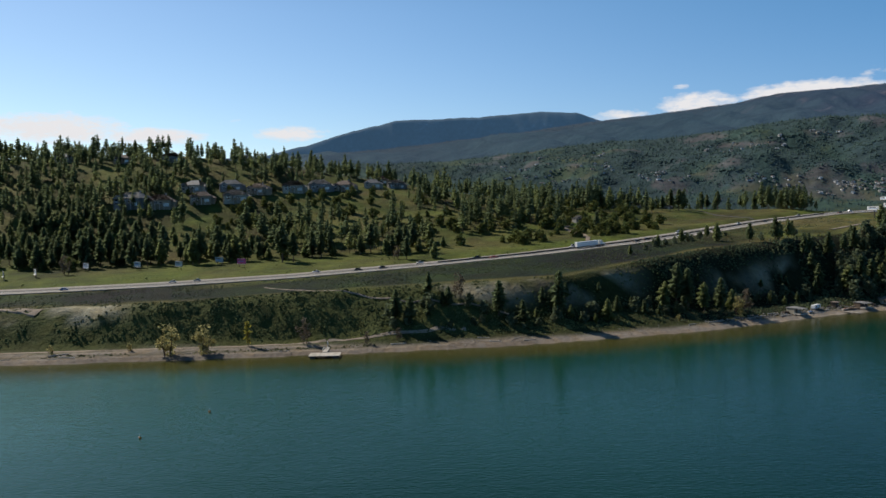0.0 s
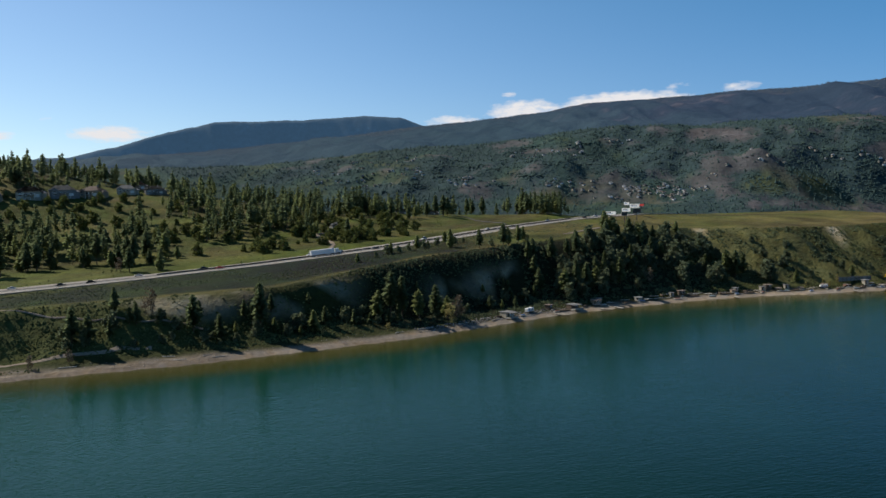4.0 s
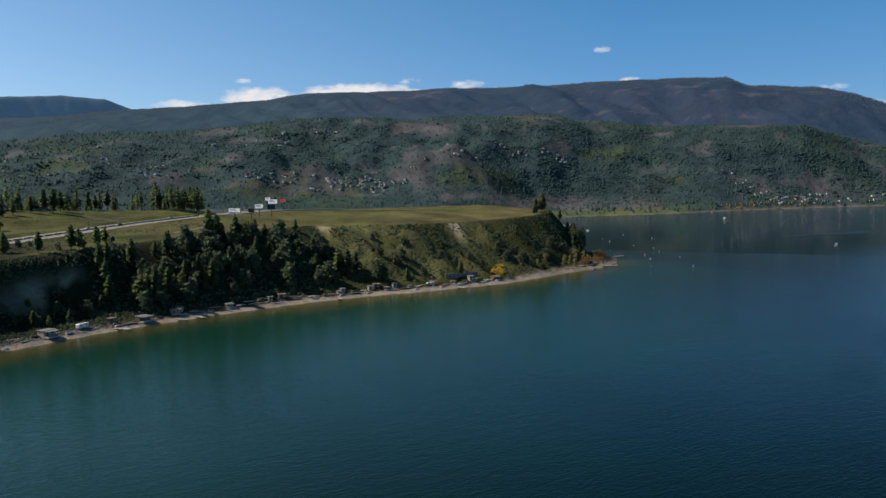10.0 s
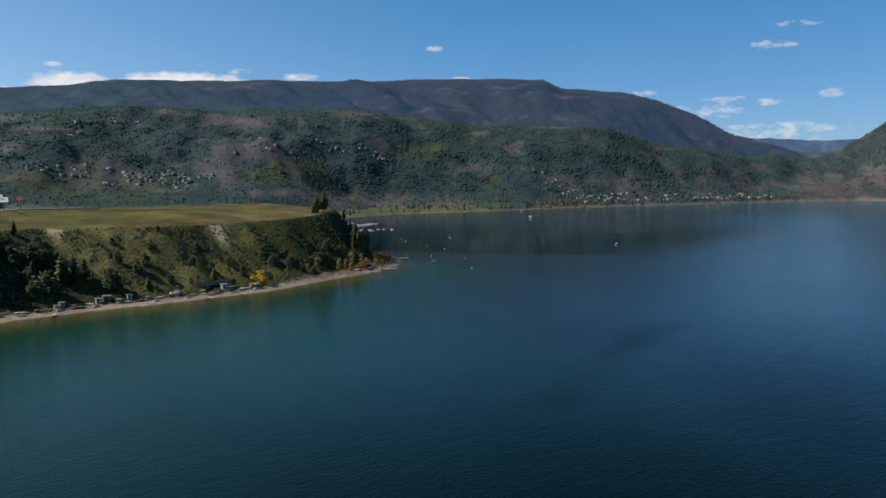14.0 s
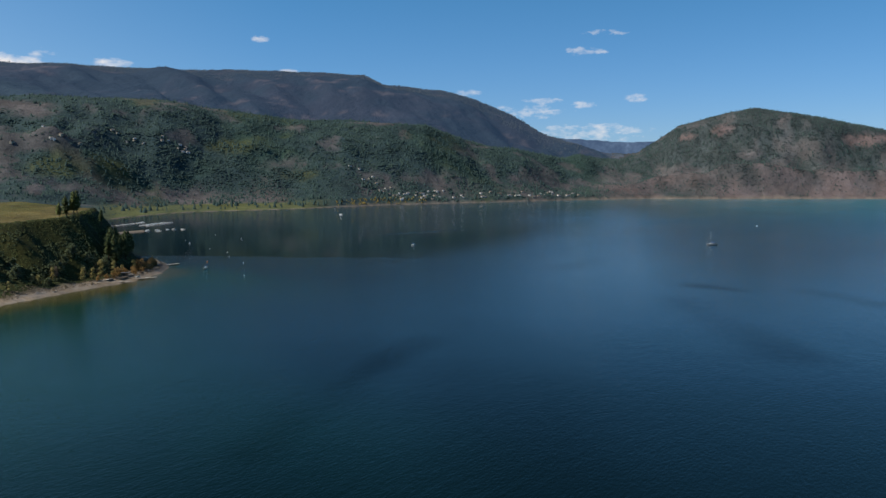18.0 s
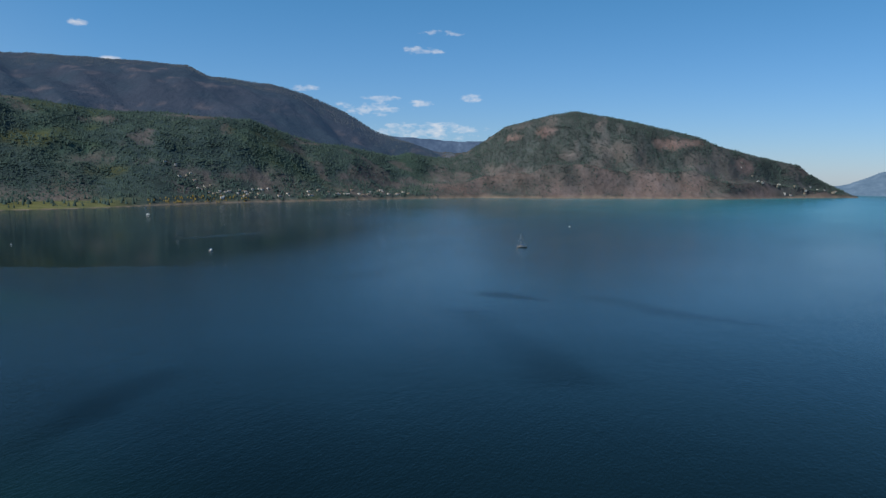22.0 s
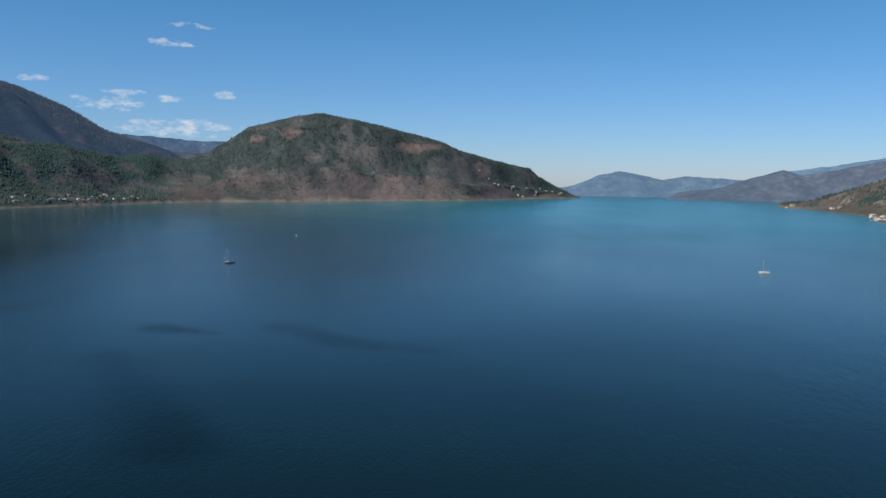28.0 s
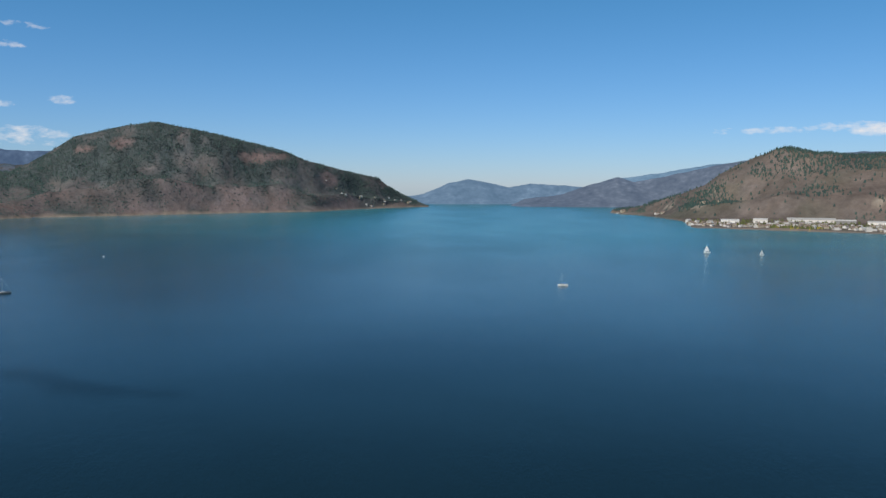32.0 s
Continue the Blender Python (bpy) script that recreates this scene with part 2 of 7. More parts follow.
k.b.inputs["Specular Tint"].default_value = (0.72, 1.0, 0.84, 1)
# smooth slicks mirror less light than the rippled water round them
veil = k.noise(0.0038, 3, 0.45, stretch=(1.3, 0.8, 1))
slick = k.ramp(veil, [(0.36, (0.20,) * 3), (0.43, (0.165,) * 3), (0.48, (0.19,) * 3), (0.54, (0.19,) * 3), (0.58, (0.165,) * 3), (0.64, (0.20,) * 3)])
film_ = k.n("ShaderNodeAttribute")
film_.attribute_name = "slick"
k.ln(wet("MULTIPLY", slick, wet("SUBTRACT", 1.0, wet("MULTIPLY", film_.outputs["Fac"], 0.65))), k.b.inputs["Specular IOR Level"])
wave = k.mixc(0.5, k.noise(0.22, 3, 0.6, stretch=(0.5, 1.4, 1)), k.noise(0.9, 2, 0.5, stretch=(0.6, 1.3, 1)))
k.bump(wet("MULTIPLY", wave, wet("SUBTRACT", 1.0, wet("MULTIPLY", lee, 0.85))), 0.38, 0.55)
M_WATER = k.m

M_BARK = surface("bark", (0.07, 0.045, 0.03), (0.16, 0.10, 0.06), 2.0, 0.95, bump=0.5)
M_NEEDLE = surface("pine_needles", (0.112, 0.140, 0.073), (0.200, 0.242, 0.122), 0.5, 0.75, island=True, leaf=0.7, vary=0.16)
M_NEEDLE_OLIVE = surface("olive_needles", (0.172, 0.198, 0.088), (0.295, 0.335, 0.148), 0.5, 0.75, island=True, leaf=0.7, vary=0.16)
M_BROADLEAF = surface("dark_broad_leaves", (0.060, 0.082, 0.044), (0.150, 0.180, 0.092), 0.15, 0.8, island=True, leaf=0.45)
M_BUSH = surface("grey_green_leaves", (0.112, 0.142, 0.086), (0.225, 0.262, 0.155), 0.15, 0.8, island=True, leaf=0.6)
M_OLIVE_LEAF = surface("olive_bush_leaves", (0.095, 0.112, 0.032), (0.180, 0.195, 0.060), 0.5, 0.8, island=True, leaf=0.35)
M_LEAF_GOLD = surface("golden_willow_twigs", (0.50, 0.35, 0.045), (0.68, 0.50, 0.085), 0.6, 0.8, island=True, leaf=0.5)
M_LEAF_SPRING = surface("young_spring_leaves", (0.30, 0.27, 0.05), (0.48, 0.43, 0.10), 0.6, 0.8, island=True, leaf=0.5)
M_LEAF_PALE = surface("pale_opening_leaves", (0.30, 0.27, 0.11), (0.48, 0.43, 0.20), 0.6, 0.85, island=True, leaf=0.55)
M_TWIG = surface("bare_twigs", (0.15, 0.12, 0.085), (0.27, 0.22, 0.155), 0.6, 0.9, island=True)
M_SHRUB = surface("sage_shrubs", (0.080, 0.096, 0.036), (0.150, 0.170, 0.070), 0.3, 0.9, island=True)
# far foliage is paler and bluer: the haze is put into its colour
M_FAR_TREE = surface("hazed_far_conifers", (0.034, 0.066, 0.070), (0.068, 0.110, 0.095), 0.006, 0.85, island=True, leaf=0.2, vary=0.16)
M_ASPHALT = surface("worn_asphalt", (0.22, 0.195, 0.17), (0.34, 0.305, 0.265), 0.08, 0.9, fine=14, bump=0.15, dist=0.01)
M_SHOULDER = surface("pale_gravel_shoulder", (0.30, 0.255, 0.205), (0.46, 0.395, 0.32), 0.1, 0.95, bump=0.3)
M_DIRT = surface("packed_dirt", (0.20, 0.155, 0.115), (0.34, 0.27, 0.20), 0.1, 0.95, bump=0.3)
M_PAINT_LINE = surface("white_road_paint", (0.6, 0.6, 0.57), (0.8, 0.8, 0.77), 0.5, 0.7)
M_CONCRETE = surface("weathered_concrete", (0.34, 0.32, 0.29), (0.52, 0.50, 0.46), 0.4, 0.85, bump=0.2)
M_WHITE = surface("white_paint", (0.66, 0.66, 0.65), (0.84, 0.84, 0.82), 0.3, 0.45)
M_PALE_WALL = surface("pale_siding", (0.48, 0.465, 0.45), (0.66, 0.64, 0.62), 0.4, 0.8)
M_CREAM = surface("cream_siding", (0.30, 0.265, 0.21), (0.42, 0.38, 0.30), 0.4, 0.8)
M_GREYWALL = surface("grey_stucco", (0.16, 0.16, 0.155), (0.27, 0.265, 0.26), 0.4, 0.85)
M_TAN = surface("tan_stucco", (0.24, 0.185, 0.13), (0.36, 0.285, 0.205), 0.4, 0.85)
M_ROOF = surface("grey_roof_shingles", (0.17, 0.168, 0.165), (0.28, 0.275, 0.27), 0.6, 0.9, bump=0.4)
M_ROOF_BROWN = surface("brown_roof_shingles", (0.17, 0.13, 0.11), (0.28, 0.22, 0.185), 0.6, 0.9, bump=0.4)
M_ROOF_PALE = surface("pale_metal_roof", (0.40, 0.40, 0.39), (0.56, 0.56, 0.55), 0.4, 0.4)
M_DECK = surface("sun_bleached_boards", (0.36, 0.32, 0.27), (0.56, 0.51, 0.44), 1.0, 0.9, bump=0.3)
M_TIMBER = surface("dark_timber", (0.07, 0.05, 0.035), (0.16, 0.115, 0.08), 0.8, 0.9, bump=0.3)
M_REDWOOD = surface("red_brown_boards", (0.20, 0.08, 0.05), (0.32, 0.14, 0.09), 0.8, 0.85)
M_ROCK = surface("grey_shore_rock", (0.18, 0.165, 0.15), (0.36, 0.335, 0.31), 0.5, 0.9, bump=0.6, dist=0.1, island=True)
M_STEEL = surface("galvanised_steel", (0.42, 0.43, 0.44), (0.60, 0.61, 0.62), 1.0, 0.4, metal=0.8)
M_DARKSTEEL = surface("dark_steel", (0.05, 0.05, 0.055), (0.10, 0.10, 0.11), 1.0, 0.5, metal=0.4)
M_TYRE = surface("tyre_rubber", (0.018, 0.018, 0.018), (0.04, 0.04, 0.04), 2.0, 0.9)
M_BLUE = surface("blue_paint", (0.05, 0.14, 0.36), (0.09, 0.22, 0.48), 0.5, 0.4)
M_RED = surface("red_paint", (0.40, 0.03, 0.03), (0.55, 0.06, 0.05), 0.5, 0.4)
M_MAGENTA = surface("magenta_print", (0.42, 0.03, 0.16), (0.55, 0.06, 0.24), 0.2, 0.5)
M_TEAL = surface("grey_teal_print", (0.22, 0.30, 0.32), (0.36, 0.44, 0.45), 0.2, 0.5)
M_BLACK = surface("black_paint", (0.012, 0.012, 0.014), (0.03, 0.03, 0.034), 0.5, 0.35)
M_SILVER = surface("silver_paint", (0.42, 0.43, 0.45), (0.55, 0.56, 0.58), 0.5, 0.3, metal=0.5)
M_ORANGE = surface("orange_buoy_plastic", (0.55, 0.16, 0.02), (0.70, 0.24, 0.04), 0.5, 0.45)
M_SAIL = surface("white_sailcloth", (0.74, 0.74, 0.73), (0.86, 0.86, 0.85), 0.3, 0.8)
k = Mat("window_glass")
k.b.inputs["Base Color"].default_value = (0.02, 0.026, 0.03, 1)
k.b.inputs["Roughness"].default_value = 0.06
M_GLASS = k.m

# ---------------------------------------------------------------- mesh helpers


def mesh_of(name, verts, faces, mat, smooth=False):
    me = bpy.data.meshes.new(name)
    me.from_pydata(verts, [], faces)
    me.materials.append(mat)
    if smooth:
        me.polygons.foreach_set("use_smooth", [True] * len(me.polygons))
    me.update()
    return me


def part(name, bm, material, parent, label=""):
    me = bpy.data.meshes.new(name)
    bm.to_mesh(me)
    bm.free()
    me.materials.append(material)
    ob = new(name, me)
    ob.parent = parent
    return tagged(ob, label)


def box(bm, cx, cy, z0, sx, sy, sz, bevel=0.0, turn=0.0, taper=1.0):
    """A box that stands on z0, its top scaled by taper."""
    m = Matrix.Translation((cx, cy, z0 + sz / 2)) @ Matrix.Rotation(turn, 4, "Z") @ Matrix.Diagonal((sx, sy, sz, 1))
    r = bmesh.ops.create_cube(bm, size=1, matrix=m)
    if taper != 1.0:
        for v in r["verts"]:
            if v.co.z > z0 + sz / 2:
                v.co.x, v.co.y = cx + (v.co.x - cx) * taper, cy + (v.co.y - cy) * taper
    if bevel:
        es = list({e for v in r["verts"] for e in v.link_edges})
        bmesh.ops.bevel(bm, geom=es, offset=bevel, segments=1, affect="EDGES")
    return bm


def rod(bm, p, q, r0, r1, sides=6):
    p, q = Vector(p), Vector(q)
    d = q - p
    m = Matrix.Translation((p + q) / 2) @ d.to_track_quat("Z", "Y").to_matrix().to_4x4()
    bmesh.ops.create_cone(bm, cap_ends=True, segments=sides, radius1=r0, radius2=r1, depth=d.length, matrix=m)
    return bm


def empty(name, label, category, group="", kind=""):
    return tagged(new(name), label, category, group, kind)


# smooth value noise on a lattice, for whole arrays
_lat = np.random.RandomState(7).rand(256, 256)


def vnoise(x, y):
    xi, yi = np.floor(x).astype(int), np.floor(y).astype(int)
    fx, fy = x - xi, y - yi
    fx, fy = fx * fx * (3 - 2 * fx), fy * fy * (3 - 2 * fy)
    a, b = _lat[xi % 256, yi % 256], _lat[(xi + 1) % 256, yi % 256]
    c, d = _lat[xi % 256, (yi + 1) % 256], _lat[(xi + 1) % 256, (yi + 1) % 256]
    return (a * (1 - fx) + b * fx) * (1 - fy) + (c * (1 - fx) + d * fx) * fy


def fbm(x, y, size, octaves=4):
    x, y = np.asarray(x, float) / size, np.asarray(y, float) / size
    s, amp, tot = 0.0, 1.0, 0.0
    for o in range(octaves):
        s = s + amp * (vnoise(x * 2**o + 17.3 * o, y * 2**o + 5.1 * o) - 0.5)
        tot += amp
        amp *= 0.5
    return 2 * s / tot          # about -1 to 1


def smooth(a, b, v):
    u = np.clip((v - a) / (b - a), 0, 1)
    return u * u * (3 - 2 * u)


def curve(table):
    xs, ys = np.array(table, float).T
    return lambda v: np.interp(v, xs, ys)


# ---------------------------------------------------------------- the lie of the land, near
SHORE = curve([(-700, 290), (-182, 311), (-107, 315), (-35, 322), (28, 331), (81, 346), (122, 359), (167, 381), (201, 399), (238, 413),
               (277, 424), (321, 433), (364, 436), (401, 432), (445, 430), (471, 432), (542, 453), (587, 463), (625, 487), (650, 512),
               (668, 540), (680, 580), (698, 640), (715, 760), (740, 900)])
RIM_Y = curve([(-700, 360), (-222, 356), (-120, 358), (-57, 366), (0, 374), (59, 383), (105, 410), (150, 436), (200, 462), (260, 488),
               (310, 502), (370, 528), (430, 520), (476, 510), (540, 520), (590, 548), (630, 585), (660, 630), (690, 720), (720, 1000)])
RIM_Z = curve([(-700, 15), (-222, 17), (-120, 19), (-57, 22), (0, 23.5), (59, 25), (105, 29.5), (150, 34), (200, 36.5), (260, 39), (310, 41),
               (370, 41), (430, 40), (476, 39), (540, 40), (590, 42), (630, 44), (660, 44), (690, 38), (720, 4)])
ROAD_Y = curve([(-700, 395), (-222, 412), (-155, 420), (-86, 434), (-15, 455), (51, 470), (113, 492), (160, 523), (205, 559), (250, 592),
                (311, 620), (380, 648), (480, 690), (760, 800)])
ROAD_Z = curve([(-700, 12), (-222, 20.5), (-155, 21.8), (-86, 23.8), (-15, 26.9), (51, 31), (113, 35.4), (160, 38.4), (205, 41.6), (250, 45),
                (311, 49), (380, 51), (480, 49), (760, 30)])
FLAT_W = curve([(-700, 100), (-222, 90), (-100, 85), (-40, 60), (0, 25), (100, 20), (200, 18), (400, 15)])
CREST_Y = curve([(-700, 780), (-250, 760), (-100, 780), (0, 760), (100, 720), (200, 705), (300, 722), (400, 760), (760, 900)])
CREST_Z = curve([(-700, 122), (-250, 117), (-170, 108), (-100, 96), (0, 78), (100, 62), (200, 56), (300, 53), (360, 49), (420, 47), (760, 30)])


def rim_y(x):
    """The ragged upper edge of the bluff."""
    x = np.asarray(x, float)
    return RIM_Y(x) + smooth(330, 400, x) * smooth(640, 560, x) * (13 * fbm(x, 0 * x + 3.0, 46, 3) + 3 * fbm(x, 0 * x + 8.0, 9, 2))


def near_z(x, y):
    """Height of the near land."""
    x, y = np.asarray(x, float), np.asarray(y, float)
    ys, ry, rz, oy, oz = SHORE(x), rim_y(x), RIM_Z(x), ROAD_Y(x), ROAD_Z(x)
    cy, cz, fw = CREST_Y(x), CREST_Z(x), FLAT_W(x)
    v = y - ys
    beach = np.minimum(np.interp(x, [-60, 0, 140], [17.0, 10.0, 9.0]), 0.5 * (ry - ys))
    z = np.where(v < 0, 0.09 * v, 2.2 * np.clip(v / beach, 0, 1) ** 0.8)
    gully = fbm(x, y, 34, 4)
    u = np.clip((y - ys - beach) / (ry - ys - beach), 0, 1)
    hollow = smooth(-20, 50, x)
    steepen = smooth(-20, 50, x) * smooth(265, 205, x)
    face = smooth(0.36, 0.92, u + 0.10 * fbm(x, 0 * x + 5.0, 40, 3))
    rise = (1 - hollow) * (0.18 * u + 0.82 * smooth(0.0, 1.0, u) ** 0.9) + hollow * (steepen * (0.20 * u + 0.80 * face) + (1 - steepen) * (0.75 * u + 0.25 * smooth(0, 1, u)))
    steep = smooth(515, 560, x)
    rise = rise * (1 - steep) + steep * np.clip((u - 0.26) / 0.66, 0, 1)
    ribs = 0.55 - 2.2 * np.abs(fbm(x + 0.35 * y, y * 0.3, 34, 3))
    ribs2 = 0.4 - 1.8 * np.abs(fbm(x + 0.1 * y + 91, y * 0.35, 15, 3))
    bulge = (gully * 2.0 + smooth(220, 120, x) * (2.2 * fbm(x + 0.5 * y, y, 15, 3)) + smooth(0, -50, x) * (7.0 * (0.35 - np.abs(fbm(x + 0.6 * y, y * 0.6, 24, 3))) + 1.8 * fbm(x, y, 7, 2)) + (ribs * 6.5 + ribs2 * 4.5) * smooth(340, 420, x) * (1 - 0.7 * steep) + ribs * 2.5) * np.sin(np.pi * u) ** 0.8
    z = z + (rz - 2.2) * rise + bulge
    w = np.clip((y - ry) / np.maximum(oy - 16 - ry, 5), 0, 1)
    z = z + (oz - 0.6 - rz) * smooth(0, 1, w)
    f = np.clip((y - oy - 14) / fw, 0, 1)
    z = z + (2.5 + fw * 0.035) * f
    g = np.clip((y - oy - 14 - fw) / np.maximum(cy - oy - 14 - fw, 20), 0, 1)
    top = cz - oz - 2.5 - fw * 0.035
    z = z + top * (0.55 * g + 0.45 * smooth(0, 1, g)) + fbm(x, y, 60, 3) * 3.0 * np.sin(np.pi * g)
    z = z - 0.16 * np.maximum(y - cy, 0)
    # the plateau stays level beyond the junction
    flat = smooth(300, 380, x) * smooth(0, 30, y - ry)
    level = rz + (47.0 - rz) * smooth(0, 110, y - ry) * smooth(770, 700, x)
    z = z * (1 - flat) + flat * level
    z = np.where(flat > 0.5, z - 0.25 * np.maximum(y - 760, 0), z)
    # the highway crosses the plateau on a low bank
    bank = smooth(40, 16, np.abs(y - oy)) * smooth(296, 325, x) * smooth(520, 440, x)
    z = z * (1 - bank) + bank * (oz - 0.6)
    return np.maximum(z, np.where(v > 0, 1.0, -4.0)) + np.where(v > beach, fbm(x, y, 9, 3) * 0.35, 0)


# ---------------------------------------------------------------- the lie of the land, far (by azimuth and distance from the lake)
CX, CY = 220.0, 0.0
F_SHORE = curve([(-80, 900), (30, 900), (33, 1150), (35, 1480), (37.4, 1613), (39.5, 1708), (46.5, 1815), (52.7, 2045), (60.8, 2300), (68.9, 2680), (72, 2800),
                 (76.2, 2830), (83, 3010), (89, 3150), (92, 3480), (95, 3780), (96.8, 3900), (97.6, 5200), (109.2, 5200), (109.7, 3150),
                 (111, 2960), (112.6, 2750), (114.6, 2450), (115.2, 2090), (121, 2030), (126, 1995), (145, 1900)])
F_FOOT = curve([(-80, 1650), (20, 1600), (30, 1640), (36, 1800), (40, 1920), (46.5, 2010), (50, 2020), (54, 2130), (60.8, 2345), (68.9, 2710), (72, 2830), (76.2, 2860),
                (83, 3040), (89, 3180), (92, 3510), (95, 3810), (97, 3930), (109, 3180), (111, 2990), (113, 2860), (115, 2560), (121, 2480), (126, 2440), (145, 2350)])
F_FLATZ = curve([(-80, 40), (10, 35), (30, 28), (36, 9), (46, 9), (50, 18), (60, 14), (96, 7), (109, 6), (145, 10)])


def F_FLAT(az):
    return F_FOOT(az) - F_SHORE(az)


F_BENCH_R = curve([(-80, 2400), (12, 2380), (21, 2420), (37, 2430), (44, 2500), (55.8, 2600), (60, 2760), (65, 2950), (68, 3200), (72, 3320),
                   (82, 3330), (88, 3450), (92, 3720), (95, 3880), (97, 3960), (109, 3300), (112, 3050), (116, 2900), (145, 2900)])
F_BENCH_Z = curve([(-80, 170), (-15, 175), (-5, 196), (4, 245), (12, 255), (17, 285), (21, 303), (30, 302), (37, 296), (44, 262), (51, 246), (55.8, 240),
                   (58, 208), (60, 184), (62, 166), (65, 152), (68, 148), (70, 150), (71, 178), (72, 216), (73.7, 283), (75, 301), (76.8, 331), (78.6, 346), (81.1, 315), (83.9, 283), (85.7, 262), (86.7, 248), (88.2, 208), (90.1, 178),
                   (92.2, 149), (93.3, 135), (94.0, 96), (94.9, 60), (96.6, 6), (97.2, -8), (109.4, -8), (110, 6), (111.2, 18), (113, 48), (114.6, 75), (115.9, 99), (116.8, 132), (117.9, 167), (119, 196),
                   (120.1, 221), (120.9, 227), (122.1, 214), (124.2, 198), (126.2, 200), (145, 230)])
F_MAIN_R = curve([(-80, 4300), (9, 4250), (60, 4100), (65, 3800), (68, 3700), (75, 4100), (97, 4300), (145, 4300)])
F_MAIN_Z = curve([(-80, 300), (-15, 330), (0, 430), (5, 478), (8.8, 506), (12.9, 533), (18, 562), (21, 600), (26.4, 603), (30.5, 616), (36.4, 611), (42, 620),
                  (45.5, 617), (51.2, 605), (52.6, 556), (56.7, 528), (59.4, 478), (62, 385), (64.3, 282), (66, 242), (67.6, 208), (69.8, 165), (71, 150), (74, 150),
                  (90, 60), (97, -8), (118, -8), (122, 200), (145, 250)])


def far_z(az, r):
    """Height of the far land at azimuth az (degrees) and distance r."""
    x, y = CX + r * np.sin(np.radians(az)), CY + r * np.cos(np.radians(az))
    b, w, fz, br, bz, mr, mz = F_SHORE(az), F_FOOT(az) - F_SHORE(az), F_FLATZ(az), F_BENCH_R(az), F_BENCH_Z(az), F_MAIN_R(az), F_MAIN_Z(az)
    rough = fbm(x, y, 420, 5)
    fine = fbm(x, y, 110, 4)
    z = np.where(r < b, -5.0, 0.6 + fz * smooth(0, 1, (r - b) / np.maximum(w, 1)))
    g = np.clip((r - b - w) / np.maximum(br - b - w, 40), 0, 1)
    bump = np.sin(np.pi * g) * np.maximum(bz, 0)
    # the headland stands behind a lower rocky bench
    head = smooth(66, 72, az) * smooth(99, 94, az)
    step = 0.05 * fbm(az * 50, 0 * r, 160, 3)
    low = 0.33 * smooth(0.0, 0.26, g + step) + 0.67 * smooth(0.34, 1.02, g) ** 0.85
    shape = (0.35 * g + 0.65 * smooth(0, 1, g)) * (1 - head) + head * low
    east = smooth(112, 116, az)
    shape = shape * (1 - east) + east * (0.34 * smooth(0.0, 0.2, g + step) + 0.10 * g + 0.56 * smooth(0.36, 1.0, g))
    hum = fbm(x + 150, y - 70, 230, 4) + 0.2 * (0.4 - 2.0 * np.abs(fbm(az * 40, r * 0.6, 190, 3)))
    spur = 0.45 - 2.0 * np.abs(fbm(x, y + 400, 420, 4))
    z = z + (bz - fz) * shape + np.where(r > b + w, bump * (0.05 * rough + 0.09 * (0.35 - np.abs(fine)) + 0.21 * hum * (1 - head) + head * (0.13 * spur + 0.20 * hum)), 0)
    h = np.clip((r - br - 150) / np.maximum(mr - br - 150, 60), 0, 1)
    dip = np.clip((r - br) / 200, 0, 1)
    z = z - np.minimum(35, np.maximum(0.3 * bz, 0)) * smooth(0, 1, dip) * (1 - h)
    z = z + (mz - bz) * (0.5 * h + 0.5 * smooth(0, 1, h)) + np.sin(np.pi * h) * (34 * rough + 14 * fine + 70 * (0.4 - 2.0 * np.abs(fbm(az * 60 + 0.3 * r, r * 0.22, 330, 4)))) * (mz > 40)
    z = z + np.where((r > mr - 60) & (mz > 40), fine * 5, 0) - 0.3 * np.maximum(r - mr, 0)
    z = z + smooth(br - 350, br - 60, r) * smooth(br + 260, br + 120, r) * np.clip(bz / 150, 0, 1) * (1 - 0.75 * head) * (9 * fine + 16 * fbm(x - 33, y + 12, 260, 2))
    return np.where(r < b, -5.0, np.where(bz < 0, np.minimum(z, -4), z))


def far_xy(az, r):
    a = radians(az)
    return CX + r * math.sin(a), CY + r * math.cos(a)


def ground_z(x, y):
    """Height of whichever sheet lies on top at a place."""
    az, r = np.degrees(np.arctan2(x - CX, y - CY)), np.hypot(x - CX, y - CY)
    f = far_z(az, r)
    inside = (np.asarray(x) > -700) & (np.asarray(x) < 745) & (np.asarray(y) < 1190)
    return np.where(inside, near_z(np.clip(x, -700, 745), y), f)


